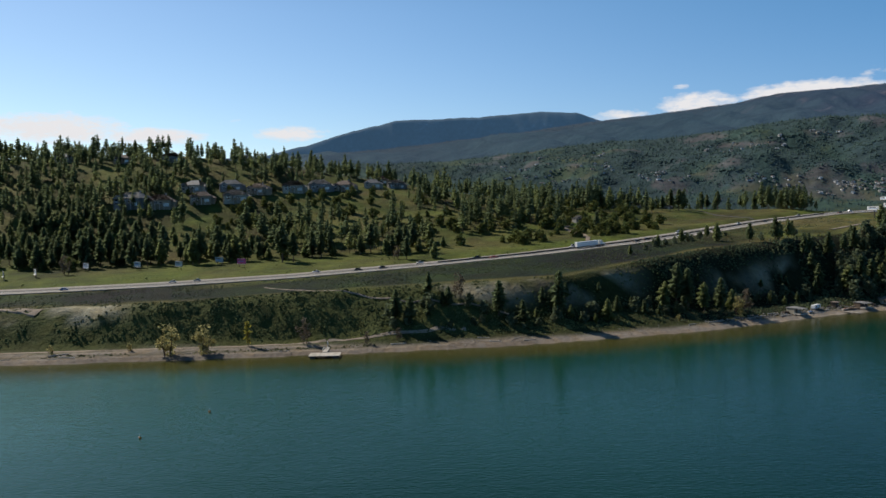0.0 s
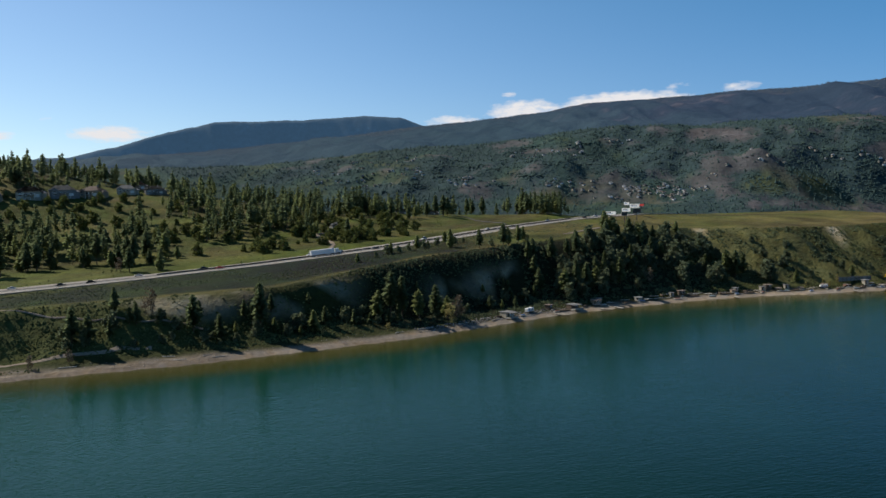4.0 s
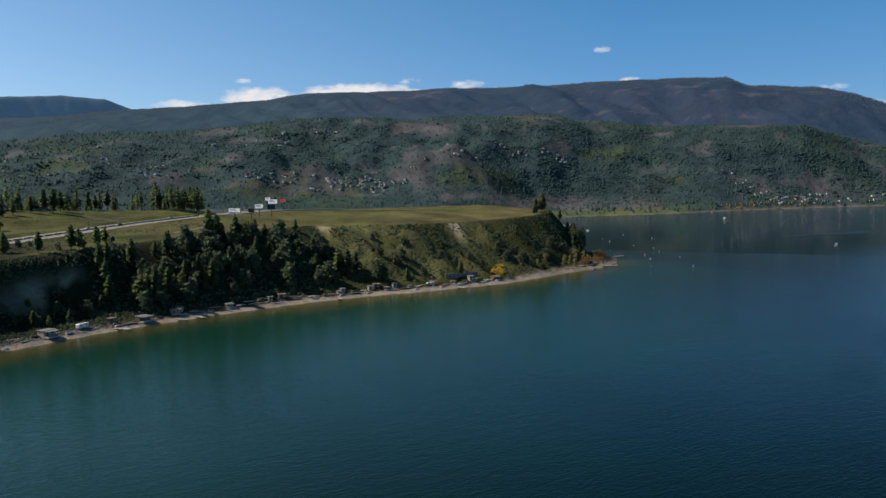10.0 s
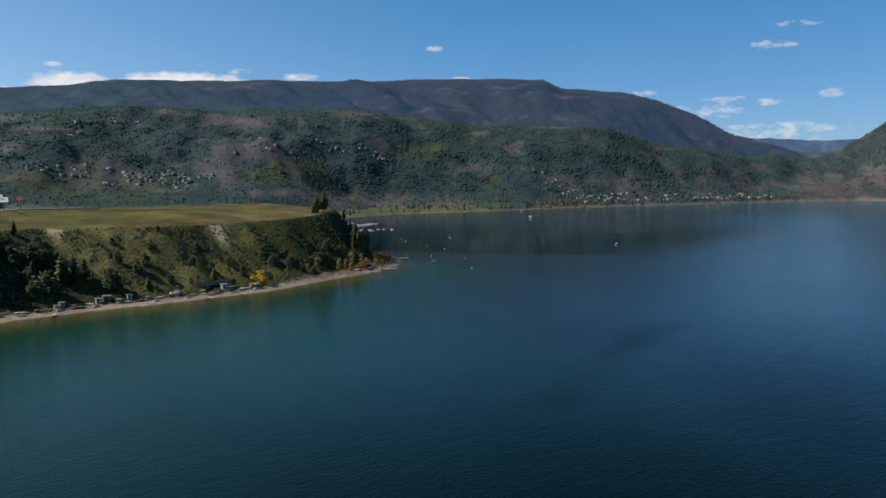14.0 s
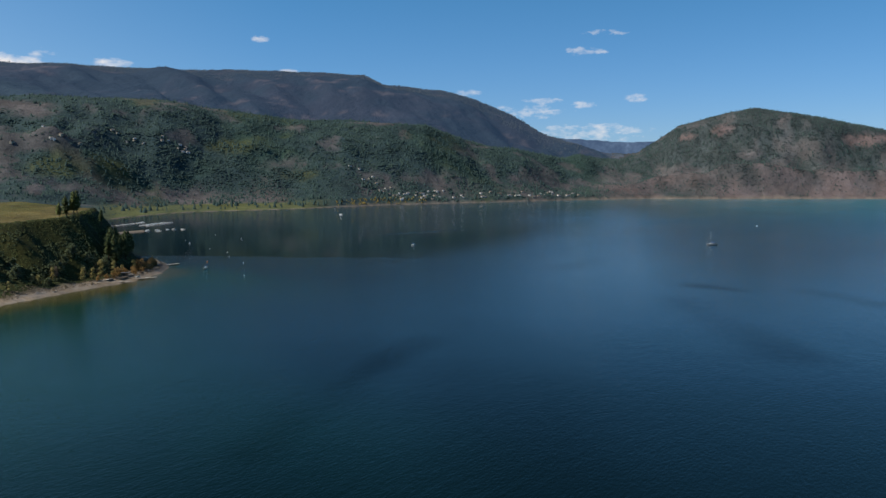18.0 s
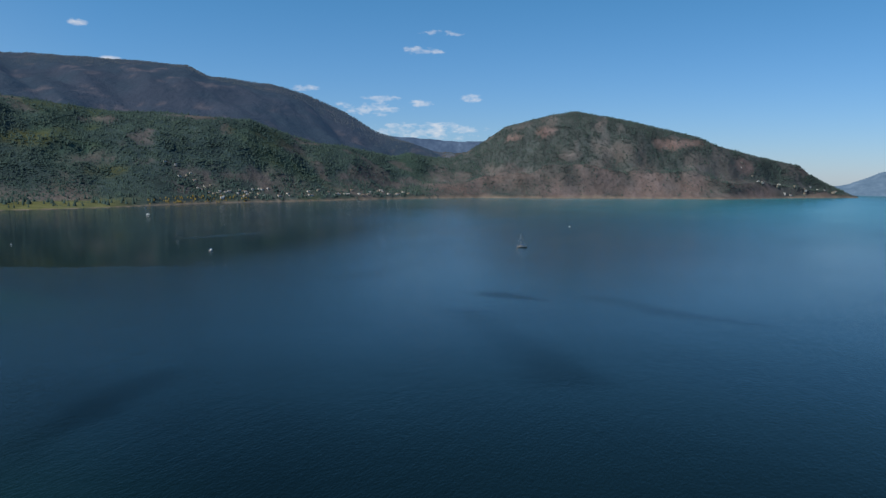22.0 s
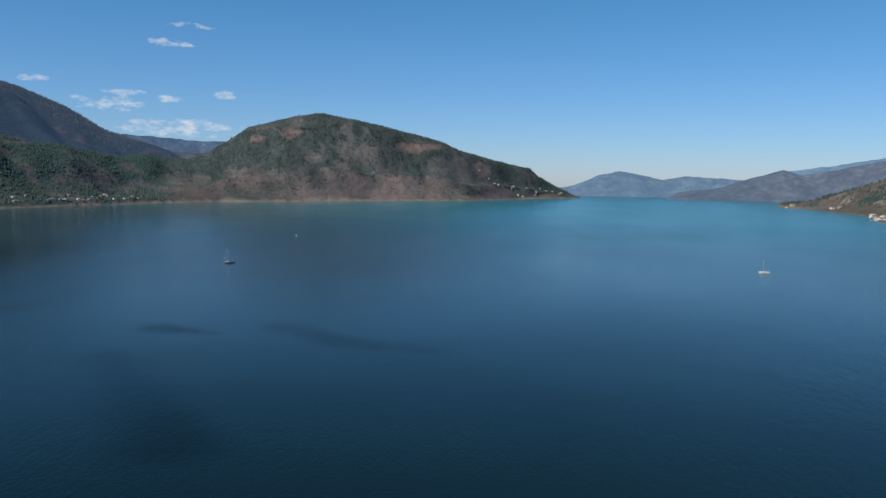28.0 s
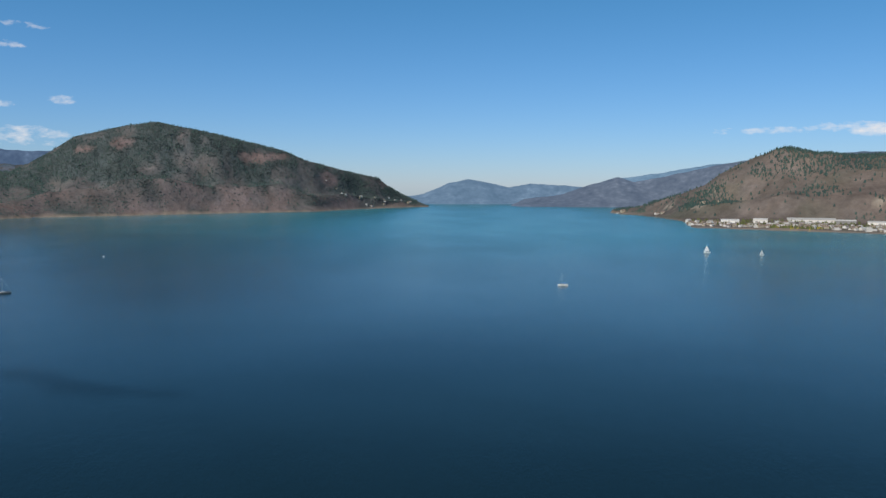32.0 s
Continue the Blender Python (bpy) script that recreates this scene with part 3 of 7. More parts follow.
def sheet(name, X, Y, Z, colour, mat, label):
    """A grid of land from arrays of places, with its cover as a colour attribute."""
    n, m = X.shape
    me = bpy.data.meshes.new(name)
    verts = np.stack([X, Y, Z], -1).reshape(-1, 3)
    i = np.arange(n * m).reshape(n, m)
    quads = np.stack([i[:-1, :-1], i[1:, :-1], i[1:, 1:], i[:-1, 1:]], -1).reshape(-1, 4)
    a, b, c = verts[quads[0, 0]], verts[quads[0, 1]], verts[quads[0, 2]]
    if np.cross(b - a, c - a)[2] < 0:
        quads = quads[:, ::-1]
    me.vertices.add(len(verts))
    me.vertices.foreach_set("co", verts.ravel())
    me.loops.add(quads.size)
    me.loops.foreach_set("vertex_index", quads.ravel().astype(np.int32))
    me.polygons.add(len(quads))
    me.polygons.foreach_set("loop_start", np.arange(0, quads.size, 4, dtype=np.int32))
    me.update(calc_edges=True)
    me.polygons.foreach_set("use_smooth", np.ones(len(quads), bool))
    at = me.color_attributes.new("cover", "FLOAT_COLOR", "POINT")
    at.data.foreach_set("color", np.concatenate([colour.reshape(-1, 3), np.ones((len(verts), 1))], 1).ravel())
    me.materials.append(mat)
    return tagged(new(name, me), label, name.split("_")[0], kind="structure")


def blend(a, b, f):
    return a * (1 - f[..., None]) + b * f[..., None]


# C_FOREST carries the bluish haze of distance in its colour
C_SAND, C_GRASS, C_DRY = np.array((0.240, 0.208, 0.178)), np.array((0.072, 0.086, 0.019)), np.array((0.118, 0.102, 0.040))
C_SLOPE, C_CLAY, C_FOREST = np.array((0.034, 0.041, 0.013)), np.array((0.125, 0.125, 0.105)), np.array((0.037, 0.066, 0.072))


def near_cover(X, Y):
    ys, ry, oy = SHORE(X), rim_y(X), ROAD_Y(X)
    v = Y - ys
    n1, n2 = fbm(X, Y, 45, 4), fbm(X + 300, Y, 16, 3)
    c = np.broadcast_to(C_SAND, (*X.shape, 3)) * (0.95 + 0.25 * n2[..., None])
    weed = smooth(5.0, 7.0, v + 2.5 * n2) * smooth(10.5, 8.5, v + 2.5 * n2) * smooth(20, -60, X)
    c = blend(c, np.broadcast_to(np.array((0.075, 0.072, 0.045)), c.shape), 0.75 * weed)
    c = c * (1 - 0.28 * smooth(6, 1, v + 2 * n2) * smooth(60, 0, X) + 0.3 * smooth(100, 200, X) - 0.3 * smooth(470, 540, X))[..., None]
    c = blend(c, np.broadcast_to(C_SLOPE, c.shape), smooth(-2, 4, v + 4 * n2 - np.interp(X, [-60, 0, 140, 470, 530, 660], [13.0, 6.0, 5.5, 6.0, 13.0, 15.0])))
    # the sun grazing the left mound is put into a lighter ground colour
    c = c * (1 + 0.85 * smooth(60, 10, X) * smooth(10, 20, v))[..., None]
    # the shade in the bluff's hollow is put into a darker ground colour
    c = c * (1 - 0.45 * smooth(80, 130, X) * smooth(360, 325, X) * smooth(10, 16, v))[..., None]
    tone = (1.0 + 0.75 * fbm(X + 40, Y - 90, 26, 4) + 0.35 * fbm(X, Y, 7, 3))[..., None]
    dry = np.broadcast_to(C_DRY, c.shape) * tone
    grass = np.broadcast_to(C_GRASS, c.shape) * tone
    # the sunny grass slope of the point and the left mound, darkened eastwards for the shade on the end face
    fine = 1 + 0.75 * fbm(X, Y, 5, 3) + 0.3 * fbm(X * 0.3 + 7, Y, 11, 3)
    c = blend(c, (0.82 * dry * np.array((0.78, 0.86, 1.15)) + 0.42 * grass) * (0.94 * fine * (1 - 0.3 * smooth(480, 530, X)))[..., None], smooth(340, 385, X) * smooth(540, 490, X) * smooth(18, 26, v) * (0.85 + 0.35 * n1))
    # clay scars: toned down for the bluff's shade, lightened on the sunlit point
    for cx0, cx1, lo, hi in ((0, 58, 0.55, 0.97), (56, 98, 0.5, 0.85), (150, 208, 0.28, 0.68), (477, 484, 0.80, 1.05), (371, 374, 0.86, 1.0), (-196, -150, 0.5, 1.0)):
        u = (Y - ys - 17) / np.maximum(ry - ys - 17, 5)
        soft_ = 4 if cx0 > 300 else 14
        s = smooth(cx0 - soft_, cx0 + 0.6 * soft_, X + 4 * n2) * smooth(cx1 + soft_, cx1 - 0.6 * soft_, X + 4 * n2) * smooth(lo - 0.1, lo + 0.1, u) * smooth(hi + 0.1, hi - 0.1, u)
        c = blend(c, np.broadcast_to(C_CLAY * (np.array((4.6, 3.9, 3.3)) if cx0 > 300 else np.array((1.75, 1.65, 1.45)) * (1 + 0.9 * fbm(X, 0.3 * Y, 9, 2)[..., None])), c.shape), s * (1.0 if cx0 > 300 else smooth(-0.25, -0.08, 0.6 * n1 + 0.8 * n2)))
    top = smooth(-4, 6, Y - ry)
    verge = (1 - smooth(180, 300, X))[..., None] * 0.18
    meadow = blend(dry, grass, np.clip(0.5 - 0.2 * smooth(300, 380, X) + 0.9 * n1 - 0.9 * smooth(380, 480, X) * smooth(60, 10, Y - ry + 14 * n2), 0, 1)) * (1 - verge)
    c = blend(c, meadow * (1 + 0.02 * smooth(300, 380, X))[..., None], top)
    field = smooth(6, 20, Y - oy) * smooth(FLAT_W(X) + 40, FLAT_W(X) + 5, Y - oy)
    c = blend(c, grass * np.array((0.90, 1.05, 0.70)), field * (0.75 + 0.4 * n1))
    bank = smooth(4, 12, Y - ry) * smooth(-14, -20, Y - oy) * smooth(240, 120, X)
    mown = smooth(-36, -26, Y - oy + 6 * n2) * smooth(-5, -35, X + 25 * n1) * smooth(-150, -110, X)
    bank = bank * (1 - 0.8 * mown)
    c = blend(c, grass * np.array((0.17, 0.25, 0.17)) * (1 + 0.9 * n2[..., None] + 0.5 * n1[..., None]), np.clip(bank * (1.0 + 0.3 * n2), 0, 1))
    lawn = smooth(1.1, 0.8, np.hypot((X - 112) / 22, (Y - 600) / 11))
    up = smooth(FLAT_W(X) + 20, FLAT_W(X) + 70, Y - oy) * (1 - smooth(300, 380, X))
    c = blend(c, 0.86 * blend(dry, grass * np.array((1.02, 1.15, 1.0)), np.clip(0.6 + 0.8 * n2, 0, 1)), up)
    c = blend(c, np.broadcast_to(np.array((0.060, 0.105, 0.022)), c.shape), lawn)
    return np.clip(c, 0.01, 0.8)


gx, gy = np.arange(-700, 748, 4.0), np.concatenate([np.arange(280, 800, 3.0), np.arange(800, 1210, 12.0)])
GX, GY = np.meshgrid(gx, gy, indexing="ij")
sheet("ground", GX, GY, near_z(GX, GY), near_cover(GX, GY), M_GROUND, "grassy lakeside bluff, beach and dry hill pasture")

az_l, r_l = np.arange(-80, 145.01, 0.3), np.concatenate([np.arange(900, 3400, 22.0), np.arange(3400, 4900, 32.0)])
AZ, RR = np.meshgrid(az_l, r_l, indexing="ij")
FX, FY = CX + RR * np.sin(np.radians(AZ)), CY + RR * np.cos(np.radians(AZ))
FZ = far_z(AZ, RR)
inside = (FX > -690) & (FX < 735) & (FY < 1150)
FZ = np.where(inside, -6.0, FZ)


# open ground and bare rock on the far slopes: azimuth, height, half width in degrees, half height
DOME_ROCK = [(76.7, 262, 0.9, 28), (74.3, 231, 0.6, 16), (80.2, 286, 0.7, 12), (85.5, 215, 1.7, 26), (89.5, 123, 1.3, 38), (93.3, 112, 0.9, 26)]
DOME_TAN = [(78.5, 160, 0.9, 18), (81.3, 180, 2.0, 34), (74, 92, 2.6, 30), (83, 41, 5.5, 24), (85.1, 21, 0.6, 16), (89.3, 14, 1.8, 12), (69.6, 70, 2.0, 30)]
BENCH_TAN = [(28.6, 243, 3.0, 30), (38, 278, 1.6, 12), (46.1, 224, 1.2, 16), (49.1, 160, 1.4, 34), (52, 247, 2.2, 9), (50.1, 103, 2.0, 10), (59.4, 177, 1.2, 9),
             (62.5, 71, 0.9, 20), (66, 42, 1.3, 20), (30, 51, 0.7, 13), (39.3, 35, 3.4, 9), (16, 212, 2.6, 9)]
EAST_PALE = [(117, 80, 1.0, 5), (118.5, 45, 0.9, 9), (122.2, 52, 1.0, 9), (125.6, 54, 1.1, 9), (115.6, 40, 0.5, 8), (113.6, 30, 0.5, 6)]
BENCH_GREEN = [(4.4, 177, 2.4, 20), (31.9, 92, 3.4, 28), (41.5, 156, 2.5, 22), (46.9, 82, 1.7, 15)]


def patches(spots, AZ, Z, n):
    """Cover of irregular patches on the slopes, 0 to 1."""
    m = 0 * AZ
    for a, z, wa, wz in spots:
        d = ((AZ - a) / wa) ** 2 + ((Z - z) / wz) ** 2
        m = np.maximum(m, smooth(1.15, 0.25, d + 1.5 * n + 0.25))
    return m


def far_cover(AZ, RR, X, Y, Z):
    n1, n2, n3 = fbm(X, Y, 330, 5), fbm(X + 900, Y, 90, 4), fbm(X - 500, Y + 200, 160, 4)
    n4 = fbm(X + 60, Y + 31, 38, 3)
    flat3 = np.zeros((*X.shape, 3))
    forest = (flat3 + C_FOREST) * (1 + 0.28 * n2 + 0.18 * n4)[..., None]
    brown = (flat3 + (0.100, 0.092, 0.096)) * (1 + 0.35 * n4 + 0.3 * n2)[..., None]
    rock = (flat3 + (0.185, 0.140, 0.140)) * (1 + 0.55 * n4 + 0.3 * n2)[..., None]
    green = (flat3 + (0.100, 0.115, 0.045)) * (1 + 0.3 * n4)[..., None]
    # young growth, dry clearings and pasture inside the forest
    c = blend(forest, forest * np.array((1.15, 1.3, 0.92)), smooth(0.0, 0.35, n3) * 0.8)
    c = blend(c, brown * 0.9, smooth(0.16, 0.42, n2 + 0.5 * n1 + 0.3 * n4) * 0.75)
    c = blend(c, green * 0.6, smooth(0.24, 0.5, n3 + 0.3 * n4) * 0.5 * smooth(66, 60, AZ))
    c = blend(c, brown * 1.3, 0.9 * patches(BENCH_TAN, AZ, Z, n2 + 0.4 * n4))
    c = blend(c, green * 0.8, 0.75 * patches(BENCH_GREEN, AZ, Z, n2))
    # the headland: forest blued by haze put into its colour, over pinkish rock, a brown wooded bench along the water
    dome = smooth(66, 71, AZ) * smooth(99, 96, AZ)
    g = (RR - F_FOOT(AZ)) / np.maximum(F_BENCH_R(AZ) - F_FOOT(AZ), 40)
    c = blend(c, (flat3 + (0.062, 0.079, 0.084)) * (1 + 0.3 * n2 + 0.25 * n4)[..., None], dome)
    c = blend(c, brown * np.array((1.05, 0.98, 0.98)), np.clip(dome * smooth(0.02, 0.34, 0.8 * n2 + 0.35 * n1 + 0.6 * n4) * 0.5, 0, 1))
    bench = smooth(0.36, 0.22, g + 0.14 * n1 + 0.1 * n2) * dome
    c = blend(c, brown * np.array((1.3, 1.15, 1.12)), np.clip(bench * (0.62 + 0.9 * n2 + 0.6 * n3), 0, 0.95))
    c = blend(c, rock, dome * 0.9 * patches(DOME_ROCK, AZ, Z, n2 + 0.5 * n4))
    c = blend(c, brown * 1.4, dome * 0.7 * patches(DOME_TAN, AZ, Z, n2 + 0.5 * n4))
    # the dry eastern hill
    right = smooth(108, 109.5, AZ)
    dry = (flat3 + (0.132, 0.110, 0.102)) * (1 + 0.30 * n2 + 0.30 * n4 + 0.3 * n3)[..., None]
    dry = blend(dry, flat3 + (0.085, 0.080, 0.066), smooth(0.05, 0.4, n3 + 0.4 * n2) * 0.6)
    c = blend(c, dry, np.clip(right * (0.85 + 0.3 * n1), 0, 1))
    c = blend(c, flat3 + (0.26, 0.235, 0.205), right * 0.9 * patches(EAST_PALE, AZ, Z, n4 + 0.3 * n2))
    # the burnt ridge behind, its colour blued for haze, with green forest climbing its foot
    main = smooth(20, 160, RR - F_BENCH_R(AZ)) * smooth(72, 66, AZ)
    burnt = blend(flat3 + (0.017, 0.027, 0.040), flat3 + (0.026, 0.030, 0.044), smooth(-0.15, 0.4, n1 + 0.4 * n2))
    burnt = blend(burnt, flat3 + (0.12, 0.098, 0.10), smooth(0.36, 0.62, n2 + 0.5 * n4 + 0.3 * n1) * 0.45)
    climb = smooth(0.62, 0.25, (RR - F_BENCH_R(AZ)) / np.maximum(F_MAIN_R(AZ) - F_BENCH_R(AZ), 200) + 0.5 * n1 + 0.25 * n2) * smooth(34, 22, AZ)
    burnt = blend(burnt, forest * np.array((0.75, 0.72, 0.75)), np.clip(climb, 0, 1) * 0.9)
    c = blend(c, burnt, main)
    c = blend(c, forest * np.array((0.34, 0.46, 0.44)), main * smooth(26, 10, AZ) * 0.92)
    # fields, gardens and dry grass at the foot of the slope
    v = RR - F_SHORE(AZ)
    flat = smooth(F_FLAT(AZ) + 30, F_FLAT(AZ) - 20, v)
    c = blend(c, green * 1.1, flat * smooth(33, 35, AZ) * smooth(50, 47, AZ) * (0.8 + 0.3 * n2))
    foot = smooth(33, 36, AZ) * smooth(70, 60, AZ) * smooth(170, 60, v - F_FLAT(AZ)) * smooth(-20, 20, v - F_FLAT(AZ))
    c = blend(c, brown * 1.25, np.clip(foot * (0.3 + 1.1 * n3 + 0.9 * n2), 0, 0.8))
    c = blend(c, flat3 + C_SAND * 0.8, smooth(20 + 60 * smooth(112, 115, AZ), 6, v) * smooth(33, 34, AZ))
    return np.clip(c, 0.01, 0.7)


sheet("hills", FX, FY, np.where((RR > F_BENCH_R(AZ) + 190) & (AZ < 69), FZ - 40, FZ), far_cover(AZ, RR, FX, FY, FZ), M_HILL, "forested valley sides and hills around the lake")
# the ridge is no light source: its emission is the blue haze before it
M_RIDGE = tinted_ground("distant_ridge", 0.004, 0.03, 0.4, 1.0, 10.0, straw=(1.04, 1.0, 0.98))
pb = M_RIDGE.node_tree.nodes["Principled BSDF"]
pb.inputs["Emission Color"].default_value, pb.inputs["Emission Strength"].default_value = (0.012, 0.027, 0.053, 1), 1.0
az_l, r_l = np.arange(-80, 70.01, 0.3), np.arange(2480, 4900, 26.0)
AZ, RR = np.meshgrid(az_l, r_l, indexing="ij")
FX, FY = CX + RR * np.sin(np.radians(AZ)), CY + RR * np.cos(np.radians(AZ))
FZ = np.where(RR > F_BENCH_R(AZ) + 150, far_z(AZ, RR), -30.0)
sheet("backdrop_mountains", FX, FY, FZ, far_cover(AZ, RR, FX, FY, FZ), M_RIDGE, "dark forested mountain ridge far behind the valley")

# ---------------------------------------------------------------- far ranges, kilometres behind the rest


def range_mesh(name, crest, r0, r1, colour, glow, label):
    """A distant range between two azimuths, rising from r0 to its crest at r1 and falling behind it; its blue haze is
    put into colour and glow.
    """
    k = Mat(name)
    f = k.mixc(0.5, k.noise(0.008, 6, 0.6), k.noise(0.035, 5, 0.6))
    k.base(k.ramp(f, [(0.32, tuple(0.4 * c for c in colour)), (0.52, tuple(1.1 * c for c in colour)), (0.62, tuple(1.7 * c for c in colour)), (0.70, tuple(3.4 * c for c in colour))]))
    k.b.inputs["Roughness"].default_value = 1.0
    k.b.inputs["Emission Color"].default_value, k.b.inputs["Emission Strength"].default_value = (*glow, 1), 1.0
    h = curve(crest)
    az = np.arange(crest[0][0], crest[-1][0] + 0.01, 0.15)
    rs = np.linspace(r0, r1 + 120, 26)
    A, R = np.meshgrid(az, rs, indexing="ij")
    X, Y = CX + R * np.sin(np.radians(A)), CY + R * np.cos(np.radians(A))
    u = np.clip((R - r0) / (r1 - r0), 0, 1)
    fold = 0.4 - 2.0 * np.abs(fbm(A * 70 + 0.4 * R, R * 0.3, 300, 4))
    Z = -6 + (h(A) + 6) * ((0.6 * u + 0.4 * smooth(0, 1, u)) * (1 + 0.12 * fbm(X, Y, 300, 4) * np.sin(np.pi * u)) + 0.20 * fold * np.sin(np.pi * u)) + fbm(X, Y, 60, 3) * 6 * u
    Z = Z - 0.5 * np.maximum(R - r1, 0)
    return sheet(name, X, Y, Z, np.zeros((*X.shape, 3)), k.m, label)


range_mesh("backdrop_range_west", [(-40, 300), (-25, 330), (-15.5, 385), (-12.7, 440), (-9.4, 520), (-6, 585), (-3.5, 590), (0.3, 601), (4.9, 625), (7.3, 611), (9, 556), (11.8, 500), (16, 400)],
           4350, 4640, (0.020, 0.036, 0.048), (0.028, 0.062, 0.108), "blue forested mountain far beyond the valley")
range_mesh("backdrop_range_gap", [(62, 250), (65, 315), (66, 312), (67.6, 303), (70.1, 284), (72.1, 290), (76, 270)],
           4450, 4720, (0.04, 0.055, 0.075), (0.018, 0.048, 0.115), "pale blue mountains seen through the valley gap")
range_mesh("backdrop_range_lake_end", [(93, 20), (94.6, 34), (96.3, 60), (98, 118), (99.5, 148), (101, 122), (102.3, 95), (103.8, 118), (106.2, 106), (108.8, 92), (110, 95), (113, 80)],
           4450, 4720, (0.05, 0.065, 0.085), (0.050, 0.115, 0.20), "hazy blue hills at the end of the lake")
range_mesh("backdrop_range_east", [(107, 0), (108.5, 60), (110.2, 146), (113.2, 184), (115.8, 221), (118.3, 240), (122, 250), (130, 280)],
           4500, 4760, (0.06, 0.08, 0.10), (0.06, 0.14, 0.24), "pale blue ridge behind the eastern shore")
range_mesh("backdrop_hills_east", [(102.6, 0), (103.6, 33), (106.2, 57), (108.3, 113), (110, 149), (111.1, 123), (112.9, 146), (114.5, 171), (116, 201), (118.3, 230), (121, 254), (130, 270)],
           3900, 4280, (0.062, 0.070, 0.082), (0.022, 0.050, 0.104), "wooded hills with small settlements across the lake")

# ---------------------------------------------------------------- the lake
wx = np.concatenate([np.arange(-4900, -760, 230), np.arange(-760, 860, 8.0), np.arange(860, 5001, 106)])
wy = np.concatenate([np.arange(-4900, -100, 160), np.arange(-100, 200, 7.0), np.arange(200, 640, 4.0), np.arange(640, 5001, 109)])
WX, WY = np.meshgrid(wx, wy, indexing="ij")
dist = SHORE(np.clip(WX, -700, 745)) - WY + 9 * fbm(WX, WY, 40, 3)
dist = dist + 520 * smooth(640, 745, WX)
deep = np.broadcast_to(np.array((0.0009, 0.0090, 0.0070)), (*WX.shape, 3))
# sky glare on the water to the left is put into a lighter teal
teal = np.broadcast_to(np.array((0.009, 0.066, 0.041)), deep.shape) * (1.1 - 0.45 * smooth(-260, 120, WX))[..., None]
teal = teal + np.array((0.072, 0.102, 0.120)) * smooth(0, -280, WX)[..., None]
olive = np.broadcast_to(np.array((0.058, 0.056, 0.014)), deep.shape)
wc = blend(olive, teal, smooth(7, 42, dist))
deep = blend(deep, np.broadcast_to(np.array((0.0018, 0.0082, 0.0105)), deep.shape), smooth(260, 480, WX))
# the sky mirrored by the farther water is put into its own colour
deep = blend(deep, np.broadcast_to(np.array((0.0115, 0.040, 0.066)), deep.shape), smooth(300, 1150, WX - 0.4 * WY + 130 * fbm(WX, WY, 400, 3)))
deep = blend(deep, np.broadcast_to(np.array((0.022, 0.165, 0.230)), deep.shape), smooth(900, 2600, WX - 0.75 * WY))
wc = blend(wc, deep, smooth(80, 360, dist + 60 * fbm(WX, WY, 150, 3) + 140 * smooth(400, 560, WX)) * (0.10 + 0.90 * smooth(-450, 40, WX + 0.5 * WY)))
# oily slicks drift in long streaks over the deep water: turning points and half width
slick_ = 0 * WX
for line, w in ((((792, 74), (752, 30), (736, -14)), 9), (((706, 130), (643, 86), (595, 49)), 13), (((580, 182), (520, 145), (474, 114), (430, 85)), 22), (((540, 190), (472, 174), (400, 150)), 10),
                (((510, 212), (425, 172), (380, 118), (340, 80)), 25), (((776, 140), (768, 104)), 6), (((860, 250), (800, 262)), 10)):
    for (ax, ay), (bx, by) in zip(line, line[1:]):
        f = np.clip(((WX - ax) * (bx - ax) + (WY - ay) * (by - ay)) / ((bx - ax) ** 2 + (by - ay) ** 2), 0, 1)
        d = np.hypot(WX - ax - f * (bx - ax), WY - ay - f * (by - ay)) + 9 * fbm(WX, WY, 34, 3)
        slick_ = np.maximum(slick_, smooth(1.9 * w, 0.2 * w, d) * (12 / (w + 4)) ** 0.9)
slick_ = np.clip(slick_ * (0.9 + 0.7 * fbm(WX + 50, WY, 60, 3)), 0, 1)
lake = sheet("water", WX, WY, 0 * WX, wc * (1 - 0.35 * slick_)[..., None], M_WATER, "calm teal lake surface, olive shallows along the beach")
lake.data.attributes.new("slick", "FLOAT", "POINT").data.foreach_set("value", slick_.ravel())

# ---------------------------------------------------------------- plants
rng = np.random.RandomState(11)
rnd = random.Random(5)


def tufts(points, sizes, squash, r):
    """Verts and faces of many small irregular clumps, eight faces each."""
    V, F = [], []
    for (x, y, z), s in zip(points, sizes):
        o = len(V)
        a = r.random() * 6.28
        ring = []
        for q in range(4):
            w = s * (0.6 + 0.8 * r.random())
            ring.append((x + w * math.cos(a + q * 1.571), y + w * math.sin(a + q * 1.571), z + s * squash * (r.random() - 0.75)))
        V += [(x + s * 0.3 * (r.random() - 0.5), y + s * 0.3 * (r.random() - 0.5), z + s * squash * (0.8 + 0.5 * r.random())), *ring, (x, y, z - s * squash * (0.4 + 0.4 * r.random()))]
        for q in range(4):
            F += [(o, o + 1 + q, o + 1 + (q + 1) % 4), (o + 5, o + 1 + (q + 1) % 4, o + 1 + q)]
    return V, F


